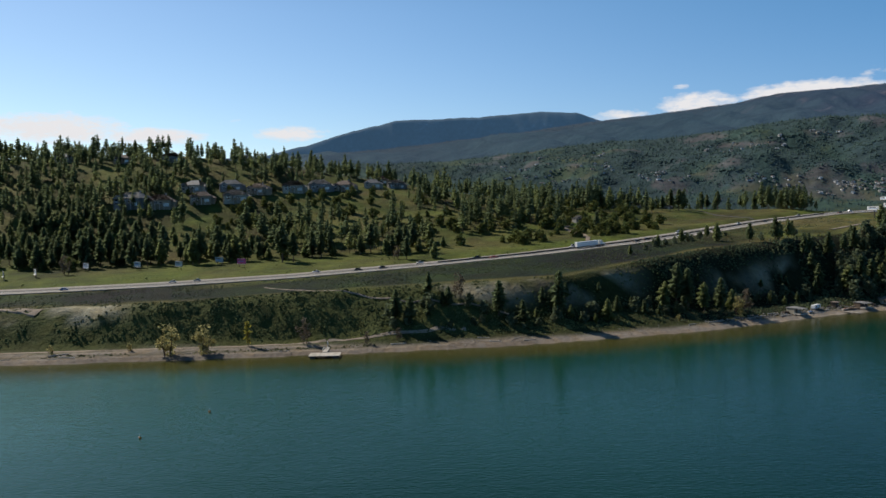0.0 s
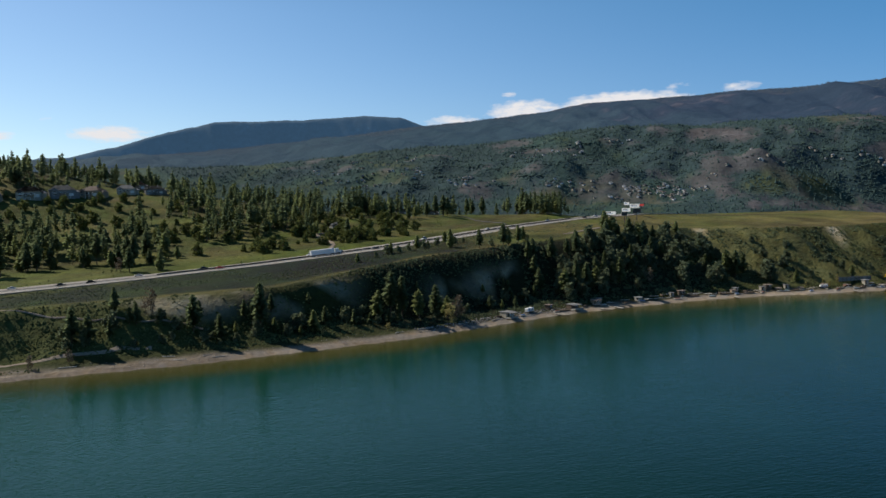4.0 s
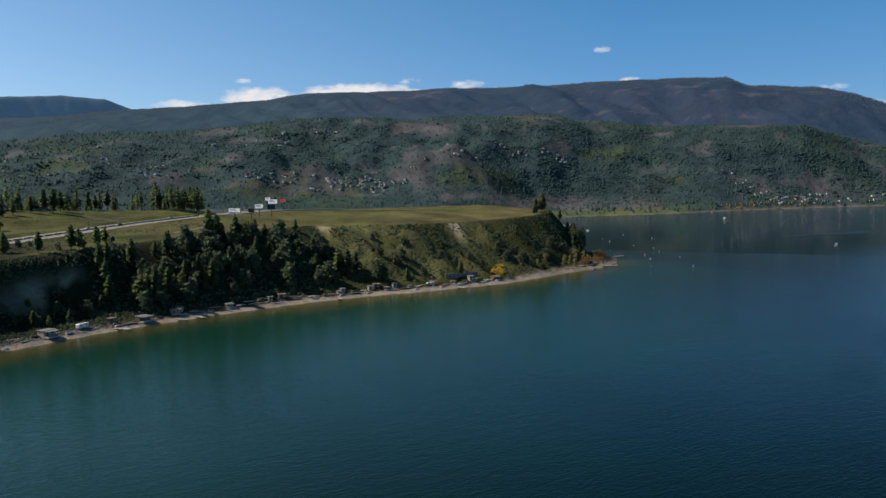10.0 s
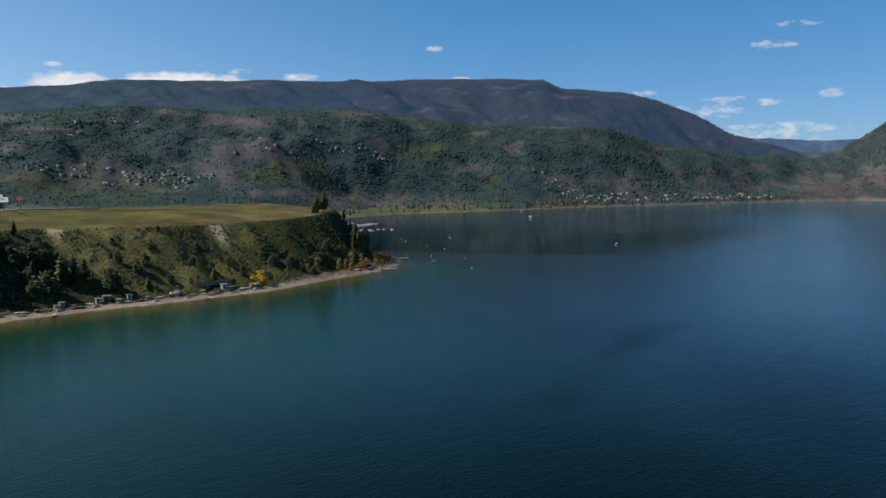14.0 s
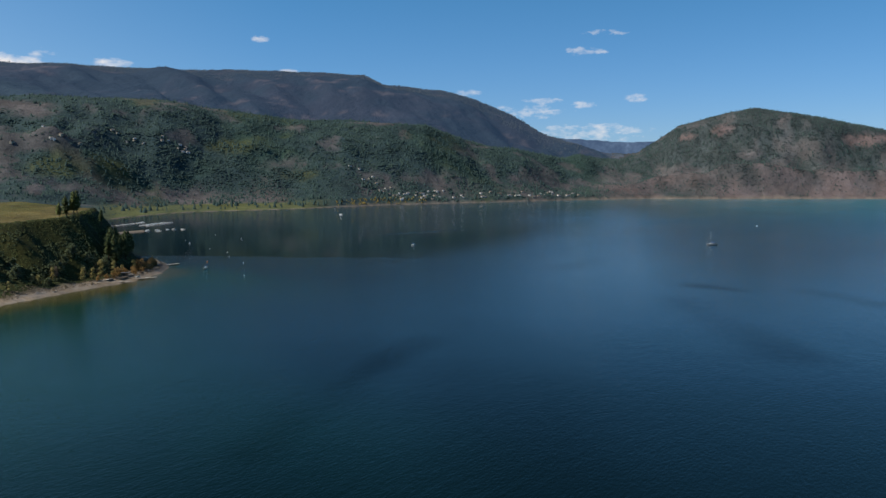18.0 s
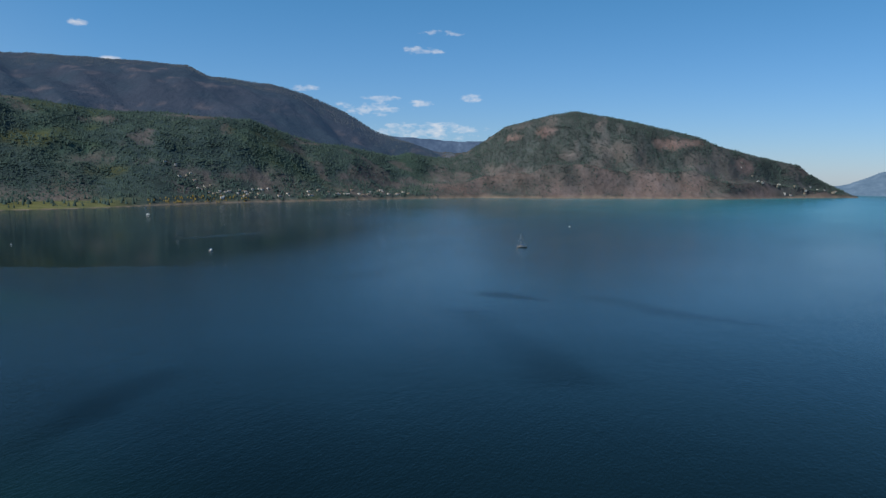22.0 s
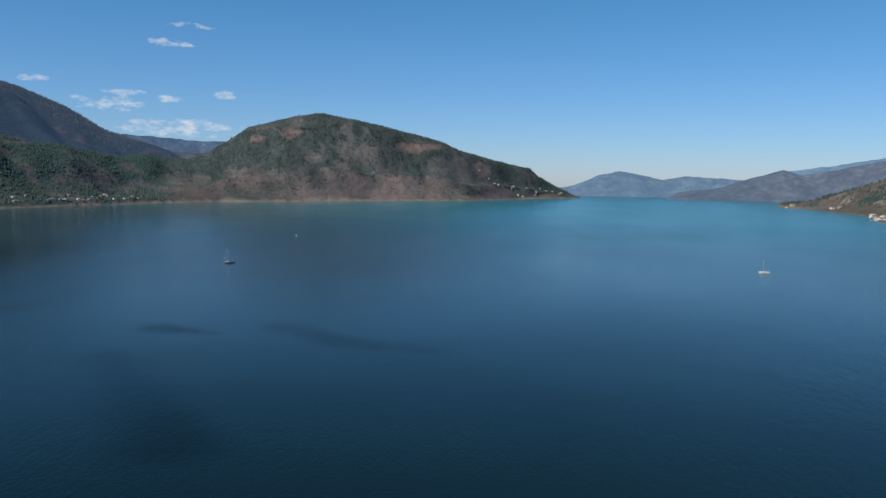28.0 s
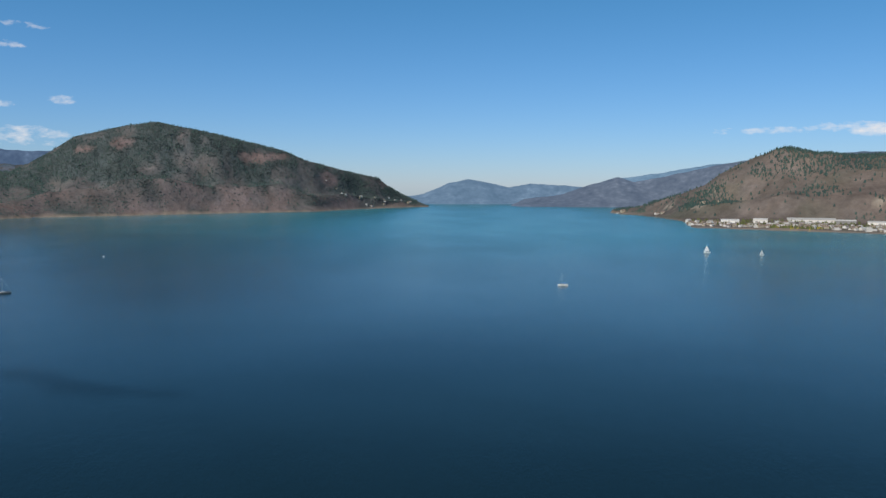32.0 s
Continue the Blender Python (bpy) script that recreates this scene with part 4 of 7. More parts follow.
def pine_crown(h, spread, bare, n, r):
    """Boughs in loose whorls, each two crossed sprays of needles, with gaps and an uneven outline."""
    V, F = [], []
    lean = (r.random() - 0.5) * 0.06
    per = 5
    whorls = max(6, n // per)
    lop = [0.75 + 0.45 * r.random() for _ in range(per)]
    for i in range(whorls):
        f = (i + 0.6 * r.random()) / whorls
        env = 1.0 * spread * min(1.0, 0.42 + 2.2 * f) * (1 - f) ** 0.62 + 0.012 * h
        turn = r.random() * 6.283
        tier = 0.84 + 0.3 * r.random()
        for q in range(per):
            if r.random() < 0.2:
                continue
            a = turn + 6.283 * (q + 0.5 * r.random()) / per
            ln = env * tier * lop[int(a / 6.283 * per) % per] * (0.6 + 0.6 * r.random())
            z = h * (bare + (1 - bare) * f) + 0.03 * h * (r.random() - 0.5)
            rise = ln * (-0.30 + 0.75 * f + 0.3 * (r.random() - 0.5))
            ca, sa_ = math.cos(a), math.sin(a)
            w, roll = (0.22 + 0.14 * r.random()) * ln + 0.010 * h, 0.9 * (r.random() - 0.5)
            cx, cy, cz = 0.62 * ln * ca + lean * z, 0.62 * ln * sa_, z + 0.45 * rise
            sx, sy, sz = -sa_ * w * math.cos(roll), ca * w * math.cos(roll), w * math.sin(roll)
            up = 0.5 * w + 0.012 * h
            o = len(V)
            V += [(lean * z, 0, z - 0.05 * ln), (ln * ca + lean * z, ln * sa_, z + rise), (cx + sx, cy + sy, cz + sz), (cx - sx, cy - sy, cz - sz),
                  (cx + 0.1 * sx, cy + 0.1 * sy, cz + up), (cx - 0.1 * sx, cy - 0.1 * sy, cz - 0.8 * up)]
            F += [(o, o + 2, o + 1), (o, o + 1, o + 3), (o, o + 4, o + 1), (o, o + 1, o + 5)]
    # the dense inner mass of the crown: ragged rings round the trunk
    o, sides, levels = len(V), 6, (0.0, 0.16, 0.34, 0.54, 0.76, 1.02)
    for f in levels:
        w = 0.17 * spread * min(1.0, 0.45 + 2.5 * f) * max(0.0, 1.04 - f) ** 0.5
        z = h * (bare + (1 - bare) * f)
        for q in range(sides):
            k_ = w * (0.55 + 0.8 * r.random()) + 0.04
            a = 6.283 * (q + 0.5 * r.random()) / sides
            V.append((k_ * math.cos(a) + lean * z, k_ * math.sin(a), z + 0.04 * h * (r.random() - 0.6)))
    for i in range(len(levels) - 1):
        for q in range(sides):
            a, b = o + i * sides + q, o + i * sides + (q + 1) % sides
            F += [(a, b, b + sides), (a, b + sides, a + sides)]
    return V, F


def leaves(points, sizes, r):
    """Three small folded sprigs at each place, turned every way."""
    V, F = [], []
    for (x, y, z), s in zip(points, sizes):
        for _ in range(3):
            u = Vector((r.random() - 0.5, r.random() - 0.5, 0.7 * (r.random() - 0.5))).normalized() * s * (0.7 + 0.7 * r.random())
            v = u.cross(Vector((r.random() - 0.5, r.random() - 0.5, r.random() - 0.5))).normalized() * s * (0.35 + 0.4 * r.random())
            c = Vector((x, y, z)) + Vector((r.random() - 0.5, r.random() - 0.5, r.random() - 0.5)) * s * 1.5
            o = len(V)
            V += [tuple(c - u), tuple(c + v), tuple(c + u), tuple(c - 0.8 * v + 0.2 * u)]
            F += [(o, o + 1, o + 2), (o, o + 2, o + 3)]
    return V, F


def trunk_bm(h, r0, lean=0.0, limbs=0, r=None):
    bm = bmesh.new()
    rod(bm, (0, 0, -0.8), (lean * h * 0.5, 0, h * 0.5), r0, r0 * 0.65)
    rod(bm, (lean * h * 0.5, 0, h * 0.5), (lean * h, 0, h * 0.93), r0 * 0.65, r0 * 0.15)
    for i in range(limbs):
        a, z = r.random() * 6.28, h * (0.25 + 0.6 * i / limbs)
        w = h * 0.3 * (1.15 - i / limbs)
        rod(bm, (lean * z, 0, z), (lean * z + w * math.cos(a), w * math.sin(a), z + w * 0.75), r0 * 0.4, r0 * 0.08, 5)
    return bm


def pine(h, spread, bare, mat, label, n=200):
    t = empty("pine_tree", label, "pine tree", "pines on the lakeside slopes")
    part("trunk", trunk_bm(h, 0.016 * h + 0.08), M_BARK, t)
    c = new("crown", mesh_of("crown", *pine_crown(h, spread, bare, n, rnd), mat))
    c.parent = t
    return t


def leafy(name, h, spread, mat, label, cat, n=150, stems=1, low=0.25, squash=0.8, size=0.07):
    t = empty(name, label, cat)
    bm = bmesh.new()
    for s in range(stems):
        a = 6.28 * s / stems + rnd.random()
        k = 0.25 * spread if stems > 1 else 0
        b2 = trunk_bm(h * 0.85, 0.012 * h + 0.05, 0.25 if stems > 1 else 0.03, 6, rnd)
        b2.transform(Matrix.Translation((k * math.cos(a), k * math.sin(a), 0)) @ Matrix.Rotation(a, 4, "Z"))
        me = bpy.data.meshes.new("tmp")
        b2.to_mesh(me)
        b2.free()
        bm.from_mesh(me)
        bpy.data.meshes.remove(me)
    part("trunk", bm, M_BARK, t)
    pts, sizes = [], []
    # uneven lobes of leaves round the limbs
    lobes = []
    for i in range(9):
        f = (i + rnd.random()) / 9
        a, k = rnd.random() * 6.283, 0.62 * spread * math.sin(math.pi * min(0.95, 0.15 + 0.8 * f)) ** 0.6 * (0.4 + 0.7 * rnd.random())
        lobes.append((k * math.cos(a), k * math.sin(a), h * (low + (0.94 - low) * f), spread * (0.26 + 0.26 * rnd.random())))
    for i in range(n):
        lx, ly, lz, lr = lobes[i % 9]
        v = Vector((rnd.gauss(0, 1), rnd.gauss(0, 1), rnd.gauss(0, 1))).normalized() * lr * rnd.random() ** 0.4
        pts.append((lx + v.x, ly + v.y, max(0.1, lz + v.z * min(1.0, 0.5 * h / spread))))
        sizes.append(size * h * (0.6 + 0.8 * rnd.random()))
    c = new("crown", mesh_of("crown", *leaves(pts, sizes, rnd), mat))
    c.parent = t
    return t


def place(t, x, y, turn=None, scale=1.0, dz=-0.2):
    t.matrix_basis = Matrix.Translation((x, y, float(ground_z(x, y)) + dz)) @ Matrix.Rotation(rnd.random() * 6.28 if turn is None else turn, 4, "Z") @ Matrix.Scale(scale, 4)
    return t


def again(t, x, y, turn=None, scale=1.0, dz=-0.2):
    old = t.matrix_basis.copy()
    t.matrix_basis = Matrix.Identity(4)
    c = copy_thing(t, Matrix.Identity(4))
    t.matrix_basis = old
    return place(c, x, y, turn, scale, dz)


DARK = "dark green ponderosa pine with bare lower trunk on grass"
PINES = [pine(17, 4.3, 0.20, M_NEEDLE, DARK), pine(20, 4.8, 0.24, M_NEEDLE, DARK), pine(14, 4.1, 0.08, M_NEEDLE, DARK),
         pine(23, 5.3, 0.28, M_NEEDLE, DARK), pine(12, 4.0, 0.08, M_NEEDLE_OLIVE, "young olive green pine standing on dry grass"),
         pine(17, 5.4, 0.18, M_NEEDLE_OLIVE, "broad olive green pine on dry hill pasture"), pine(9, 3.6, 0.06, M_NEEDLE_OLIVE, "small bushy olive pine on the slope")]
FIRST = set(range(len(PINES)))


def put_pine(k, x, y, scale=1.0):
    if k in FIRST:
        FIRST.discard(k)
        return place(PINES[k], x, y, None, scale)
    return again(PINES[k], x, y, None, scale)


# single pines that stand out along the road, the beach and the rim of the bluff: x, y, kind, scale
for x, y, kd, s in ((-270, 509, 1, 1.0), (-230, 529, 3, 1.0), (-213, 531, 1, 1.0), (-193, 530, 3, 1.05), (-157, 533, 3, 1.0), (-151, 531, 0, 1.0),
                    (-106, 505, 3, 1.1), (-99, 507, 1, 1.0), (-23, 489, 0, 0.9), (-5, 485, 4, 0.9), (-22, 349, 0, 0.9), (-15, 348, 2, 0.9),
                    (-7, 361, 2, 0.8), (26, 358, 0, 1.0), (37, 358, 2, 0.85), (55, 362, 1, 1.15), (79, 367, 4, 0.9)):
    put_pine(kd, x, y, s)
for x, y, kd, s in ((112, 386, 5, 0.9), (119, 389, 3, 1.0), (125, 390, 1, 1.1), (134, 391, 5, 0.9), (143, 393, 0, 1.0), (150, 396, 4, 0.9),
                    (231, 435, 5, 0.9), (239, 437, 1, 0.95), (246, 438, 0, 1.0), (254, 441, 5, 0.8), (272, 446, 0, 1.0), (365, 466, 0, 1.1),
                    (360, 470, 5, 1.0), (372, 468, 2, 1.0), (445, 453, 6, 1.0), (404, 456, 4, 0.7)):
    put_pine(kd, x, y, s)
for x, y, kd, s in ((170, 474, 4, 1.0), (186, 463, 0, 0.7), (202, 464, 0, 0.85), (206, 467, 5, 0.7), (283, 494, 5, 1.0), (287, 490, 5, 0.95), (290, 486, 2, 0.9),
                    (299, 490, 0, 1.0), (304, 486, 5, 0.95), (314, 498, 2, 0.8), (348, 514, 6, 0.9), (584, 546, 5, 0.6), (603, 559, 5, 1.0), (608, 563, 1, 0.9), (598, 561, 2, 1.0), (628, 563, 1, 0.6),
                    (597, 507, 1, 0.9), (604, 511, 3, 0.85), (612, 516, 1, 0.95), (620, 524, 3, 0.85), (608, 521, 0, 1.1), (628, 533, 3, 0.95), (636, 541, 1, 1.0), (643, 549, 0, 1.0), (616, 530, 2, 1.1), (600, 503, 0, 0.9), (624, 527, 1, 1.0), (630, 548, 0, 0.8), (622, 545, 1, 0.7)):
    put_pine(kd, x, y, s)
for x, y, kd, s in ((126, 680, 1, 0.9), (133, 684, 3, 0.85), (140, 676, 0, 0.95), (161, 664, 0, 0.9), (176, 661, 2, 0.8), (183, 668, 5, 0.7), (206, 690, 1, 0.95), (212, 686, 3, 0.85), (218, 694, 0, 1.0),
                    (240, 708, 1, 0.8), (246, 712, 0, 0.8), (255, 709, 3, 0.75), (292, 716, 1, 0.75), (295, 703, 0, 0.8), (196, 682, 0, 0.8), (150, 690, 2, 0.9), (116, 668, 4, 0.8)):
    put_pine(kd, x, y, s)
# dark pines that fill the shaded gully of the bluff
n = 0
while n < 34:
    x = rng.uniform(205, 362)
    u = rng.uniform(0.12, 0.92)
    if (u > 0.75 and x < 250) or (u > 0.5 and x > 325):
        continue
    y = SHORE(x) + 18 + u * (RIM_Y(x) - SHORE(x) - 18)
    put_pine(int(rng.choice([0, 1, 2, 2, 0, 4])), x, float(y), rng.uniform(0.5, 0.9))
    n += 1
n = 0
while n < 34:
    x = rng.uniform(-10, 205)
    u = rng.uniform(0.02, 0.55)
    y = SHORE(x) + 20 + u * (RIM_Y(x) - SHORE(x) - 18)
    put_pine(int(rng.choice([2, 0, 2, 4])), x, float(y), rng.uniform(0.3, 0.62))
    n += 1
# the wooded hill above the road: single trees in front, the rest as one wood
HOUSE_SPOTS = [(-253, 630), (-202, 646), (-176, 654), (-214, 668), (-231, 630), (-186, 678), (-161, 676), (-133, 690), (-112, 704), (-90, 714), (-66, 732), (-44, 740), (111, 612)]
spots = []
while len(spots) < 2000:
    x, u = rng.uniform(-640, 330), rng.rand()
    y = ROAD_Y(x) + 24 + u * (CREST_Y(x) + 45 - ROAD_Y(x) - 24)
    over = y - ROAD_Y(x) - FLAT_W(x)
    d = 0.24 + 1.7 * float(fbm(x, y, 62, 3)) + 1.1 * float(smooth(-40, -220, x)) + 0.75 * float(smooth(0.72, 0.95, u)) * float(smooth(300, 60, x))
    if over < 4:
        d -= 2.2
    if x > 60:
        d -= 0.5 * float(smooth(90, 180, x)) * (1 - float(smooth(0.7, 0.9, u)))
    d += 0.10 * math.exp(-((x + 20) / 110) ** 2) * float(smooth(0.75, 0.5, u))
    # the open meadows below the houses
    d -= 1.1 * math.exp(-((x + 165) / 60) ** 2 - ((y - 630) / 32) ** 2) + 1.0 * math.exp(-((x + 110) / 40) ** 2 - ((y - 675) / 22) ** 2)
    # the houses look out over open lawns
    if any(abs(x - a) < 13 and b - 30 < y < b + 8 for a, b in HOUSE_SPOTS):
        d -= 0.85
    if rng.rand() < d and all((x - a) ** 2 + (y - b) ** 2 > 24 for a, b in spots[-200:]):
        spots.append((x, float(y)))
spots.sort(key=lambda p: p[1] - 0.35 * abs(p[0] + 60) if p[0] > -330 else 2000 + p[1])
for i, (x, y) in enumerate(spots[:200]):
    put_pine(int(rng.choice([0, 1, 2, 3, 4, 5, 6], p=[0.2, 0.16, 0.16, 0.1, 0.16, 0.14, 0.08])), x, y, rng.uniform(0.65, 1.1))
wood_r = random.Random(3)
MODELS = [pine_crown(h, s * 1.12, b, 70, wood_r) for h, s, b in ((17, 4.2, 0.22), (20, 4.3, 0.28), (14, 3.8, 0.16), (22, 4.6, 0.30), (18, 3.6, 0.24), (16, 4.6, 0.30))]


def wood(name, places, mats, label, low=0.85, high=1.15):
    """Many trees in one mesh; mats: the needles and the bark."""
    V, F, S = [], [], []
    o = 0
    for x, y in places:
        v, f = MODELS[wood_r.randrange(6)]
        v = np.array(v)
        a, s = wood_r.random() * 6.28, wood_r.uniform(low, high)
        z = float(ground_z(x, y))
        rx, ry = v[:, 0] * math.cos(a) - v[:, 1] * math.sin(a), v[:, 0] * math.sin(a) + v[:, 1] * math.cos(a)
        V.append(np.stack([x + s * rx, y + s * ry, z + s * v[:, 2]], -1))
        F.append(np.array(f) + o)
        S.append(np.zeros(len(f), int))
        o += len(v)
        t = np.array([(math.cos(q * 1.571) * 0.22, math.sin(q * 1.571) * 0.22, -1.0) for q in range(4)] + [(0, 0, 9.0)]) * s + (x, y, z)
        V.append(t)
        F.append(np.array([(q, (q + 1) % 4, 4) for q in range(4)]) + o)
        S.append(np.ones(4, int))
        o += 5
    me = mesh_of(name, np.concatenate(V).tolist(), np.concatenate(F).tolist(), mats[0])
    me.materials.append(mats[1])
    me.polygons.foreach_set("material_index", np.concatenate(S).astype(np.int32))
    return tagged(new(name, me), label, "woodland", kind="stuff")


late = spots[200:]
wood("pine_wood", [p for i, p in enumerate(late) if i % 3], (M_NEEDLE, M_BARK), "dense ponderosa pines covering the hill above the highway", 0.65, 1.2)
wood("olive_pine_wood", late[::3], (M_NEEDLE_OLIVE, M_BARK), "lighter olive pines mixed into the hill wood", 0.55, 0.95)
# broad-leaved trees: dark ones in the shade of the bluff, olive ones on the hill pasture
bushy = leafy("broadleaf_tree", 10, 5.2, M_BUSH, "dark rounded broadleaf tree on the shaded bluff", "tree", 270, 2, 0.06, 0.85, 0.082)
place(bushy, 296, 470)
n = 0
while n < 100:
    x, u = rng.uniform(205, 392), rng.uniform(0.05, 0.84)
    if (x > 325 and u > 0.85 - 0.0075 * (x - 325)) or rng.rand() < 0.9 * float(smooth(0.0, 0.3, fbm(x, 40 * u, 26, 3))) or (x < 262 and u > 0.5):
        continue
    y = float(SHORE(x) + 17 + u * (RIM_Y(x) - SHORE(x) - 17))
    again(bushy, x, y, None, rng.uniform(0.4, 1.35), -1.0)
    n += 1
for i in range(46):
    x, u = rng.uniform(-30, 205), rng.uniform(0.0, 0.42)
    again(bushy, x, float(SHORE(x) + 19 + u * (RIM_Y(x) - SHORE(x) - 18)), None, rng.uniform(0.3, 0.75), -0.6)
for x, y, s in ((590, 500, 0.7), (600, 508, 0.8), (614, 520, 0.8), (626, 533, 0.8), (584, 496, 0.6), (636, 545, 0.7),
                (420, 462, 0.6), (437, 466, 0.7), (411, 476, 0.8), (418, 486, 0.6), (446, 480, 0.5), (468, 478, 0.6), (474, 470, 0.7), (488, 466, 0.6), (497, 482, 0.7), (505, 492, 0.5), (519, 488, 0.7), (531, 470, 0.6), (548, 486, 0.8), (556, 494, 0.7), (565, 500, 0.8), (574, 496, 0.7), (455, 496, 0.45), (430, 500, 0.4), (400, 500, 0.5), (452, 470, 0.6), (500, 474, 0.7), (512, 470, 0.8), (525, 476, 0.6), (540, 480, 0.7), (404, 470, 0.8), (396, 480, 0.7)):
    again(bushy, x, y, None, s, -0.6)
olive = leafy("olive_bush", 6, 3.8, M_OLIVE_LEAF, "olive green deciduous bush on the hill pasture", "bush", 150, 3, 0.05, 0.85, 0.11)
place(olive, 30, 620)
n = 0
while n < 240:
    x, u = rng.uniform(-280, 170), rng.rand()
    y = float(ROAD_Y(x) + 22 + FLAT_W(x) * 0.7 + u * 190)
    if rng.rand() < 0.3 + 0.5 * float(smooth(-60, 40, x)) + 0.6 * float(fbm(x, y, 50, 3)) and y < CREST_Y(x):
        again(olive, x, y, None, rng.uniform(0.5, 1.6))
        n += 1

# the clipped dark hedge round the lawn of the low house
for i in range(9):
    again(bushy, 96 + 4.6 * i, 592 + 1.5 * i, None, 0.24 + 0.03 * (i % 3), -0.3)
# bushes and young trees on the highway verge and behind the rim
for x, y, kd, s in ((131, 465, 4, 0.6), (150, 480, 6, 0.9), (171, 494, 5, 0.5), (216, 478, 5, 0.7), (222, 486, 5, 0.6), (108, 440, 6, 0.6)):
    put_pine(kd, x, y, s)
for x, y, s in ((120, 452, 0.35), (128, 462, 0.5), (136, 467, 0.4), (143, 471, 0.45), (155, 483, 0.5), (158, 485, 0.4), (165, 490, 0.5), (178, 496, 0.45), (184, 497, 0.35), (209, 476, 0.5), (226, 490, 0.45), (196, 470, 0.5)):
    again(bushy, x, y, None, s, -0.3)
# bare and leafing trees along the beach
poplar = place(leafy("poplar_tree", 11, 1.7, M_LEAF_SPRING, "slim poplar with fresh yellow-green leaves on the beach", "poplar", 90, 1, 0.18, 1.2, 0.06), -86, 333)
willow = leafy("shore_willow", 8, 4.2, M_LEAF_PALE, "rounded willow shrub with olive-gold twigs by the water", "willow", 260, 4, 0.15, 0.9, 0.05)
place(willow, -116, 319, None, 1.5)
again(willow, -102, 322, 1.0, 1.35)
again(willow, -168, 324, 2.0, 0.45)
again(willow, -136, 328, 2.5, 0.4)
again(willow, 83, 364, 0.4, 0.45)
again(willow, 71, 352, 0.9, 0.35)
again(willow, 115, 372, 0.9, 0.4)
again(willow, 149, 384, 1.9, 1.1)
grey = leafy("bare_tree", 11, 4.0, M_TWIG, "leafless grey-brown tree with fine twigs", "bare tree", 260, 3, 0.2, 0.8, 0.035)
place(grey, -62, 335)
for x, y, s in ((-239, 484, 1.05), (7, 363, 1.0), (-30, 494, 0.75), (294, 451, 0.85), (154, 389, 1.1), (538, 474, 0.7), (-20, 337, 0.5), (-34, 333, 0.5)):
    again(grey, x, y, None, s)
golden = place(leafy("golden_willow", 9, 7.4, M_LEAF_GOLD, "round golden-yellow weeping willow beside the beach huts", "willow", 330, 3, 0.06, 0.95, 0.075), 474, 448, None, 1.12)
pale = leafy("pale_leafing_tree", 10, 2.2, M_LEAF_PALE, "pale olive tree coming into leaf on the point", "tree", 240, 2, 0.15, 0.9, 0.045)
place(pale, 573, 480, None, 1.35)
for x, y, s in ((557, 474, 1.0), (566, 478, 0.9), (536, 473, 0.9), (584, 482, 1.1), (596, 490, 0.8), (612, 500, 0.9), (387, 462, 0.6), (431, 450, 0.6), (418, 447, 0.55), (424, 449, 0.45), (489, 452, 0.6), (500, 456, 0.7), (522, 464, 0.8), (404, 446, 0.5)):
    again(pale, x, y, None, s)
rust = leafy("rusty_shrub", 6.6, 4.0, surface("rusty_twigs", (0.30, 0.19, 0.08), (0.46, 0.31, 0.13), 0.6, 0.9, island=True, leaf=0.5), "rust-orange willow shrub on the sandy point", "shrub", 120, 4, 0.1, 0.8, 0.08)
place(rust, 620, 503)
for x, y, s in ((584, 478, 0.9), (592, 483, 0.8), (633, 512, 0.8), (640, 520, 0.9), (648, 528, 0.7), (617, 500, 0.8), (607, 492, 0.7), (652, 536, 0.6), (571, 470, 0.6), (578, 472, 0.7), (600, 482, 0.75), (612, 490, 0.6), (624, 498, 0.8), (629, 507, 0.9), (638, 514, 0.6), (645, 521, 0.8), (657, 541, 0.7), (598, 489, 0.6), (566, 472, 0.5)):
    again(rust, x, y, None, s)


def clumps(name, places, sizes, mat, label, squash=0.6, cat="shrubs"):
    z = ground_z(np.array([p[0] for p in places]), np.array([p[1] for p in places]))
    pts = [(x, y, float(h)) for (x, y), h in zip(places, z)]
    return tagged(new(name, mesh_of(name, *tufts(pts, sizes, squash, wood_r), mat)), label, cat, kind="stuff")


pl, sz = [], []
while len(pl) < 27000:
    x = rng.uniform(-420, 640)
    u = rng.rand()
    o = float(np.interp(x, [-60, 0, 140, 470, 530, 660], [21.0, 14.0, 11.0, 12.0, 18.0, 20.0]))
    y = float(SHORE(x) + o + u * (rim_y(x) - SHORE(x) - o + 2))
    d = 0.6 + 1.0 * float(fbm(x, y, 22, 3))
    if (0 < x < 98 and 0.5 < u) or (150 < x < 208 and 0.25 < u < 0.7):
        d = 0.14 + 0.5 * float(fbm(x, y, 9, 2))
    if x > 340:
        d = 0.75 * float(smooth(0.1, -0.35, 0.55 - 2.2 * abs(float(fbm(x + 0.35 * y, y * 0.3, 34, 3))))) + 0.16
    if x < 0:
        d *= 0.62
    if rng.rand() < d:
        pl.append((x, y))
        sz.append(rng.uniform(0.25, 0.75) * (1.5 if 190 < x < 350 else 1.0))
# scrub in the hollow gets a separate leaf colour for its shade
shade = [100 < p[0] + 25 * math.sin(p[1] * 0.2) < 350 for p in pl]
clumps("slope_shrubs", [p for p, q in zip(pl, shade) if not q], [a for a, q in zip(sz, shade) if not q], M_SHRUB, "low sage and scrub covering the bluff face", 0.85)
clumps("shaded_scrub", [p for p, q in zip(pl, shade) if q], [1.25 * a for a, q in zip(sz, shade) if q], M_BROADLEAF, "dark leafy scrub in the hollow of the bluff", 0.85)
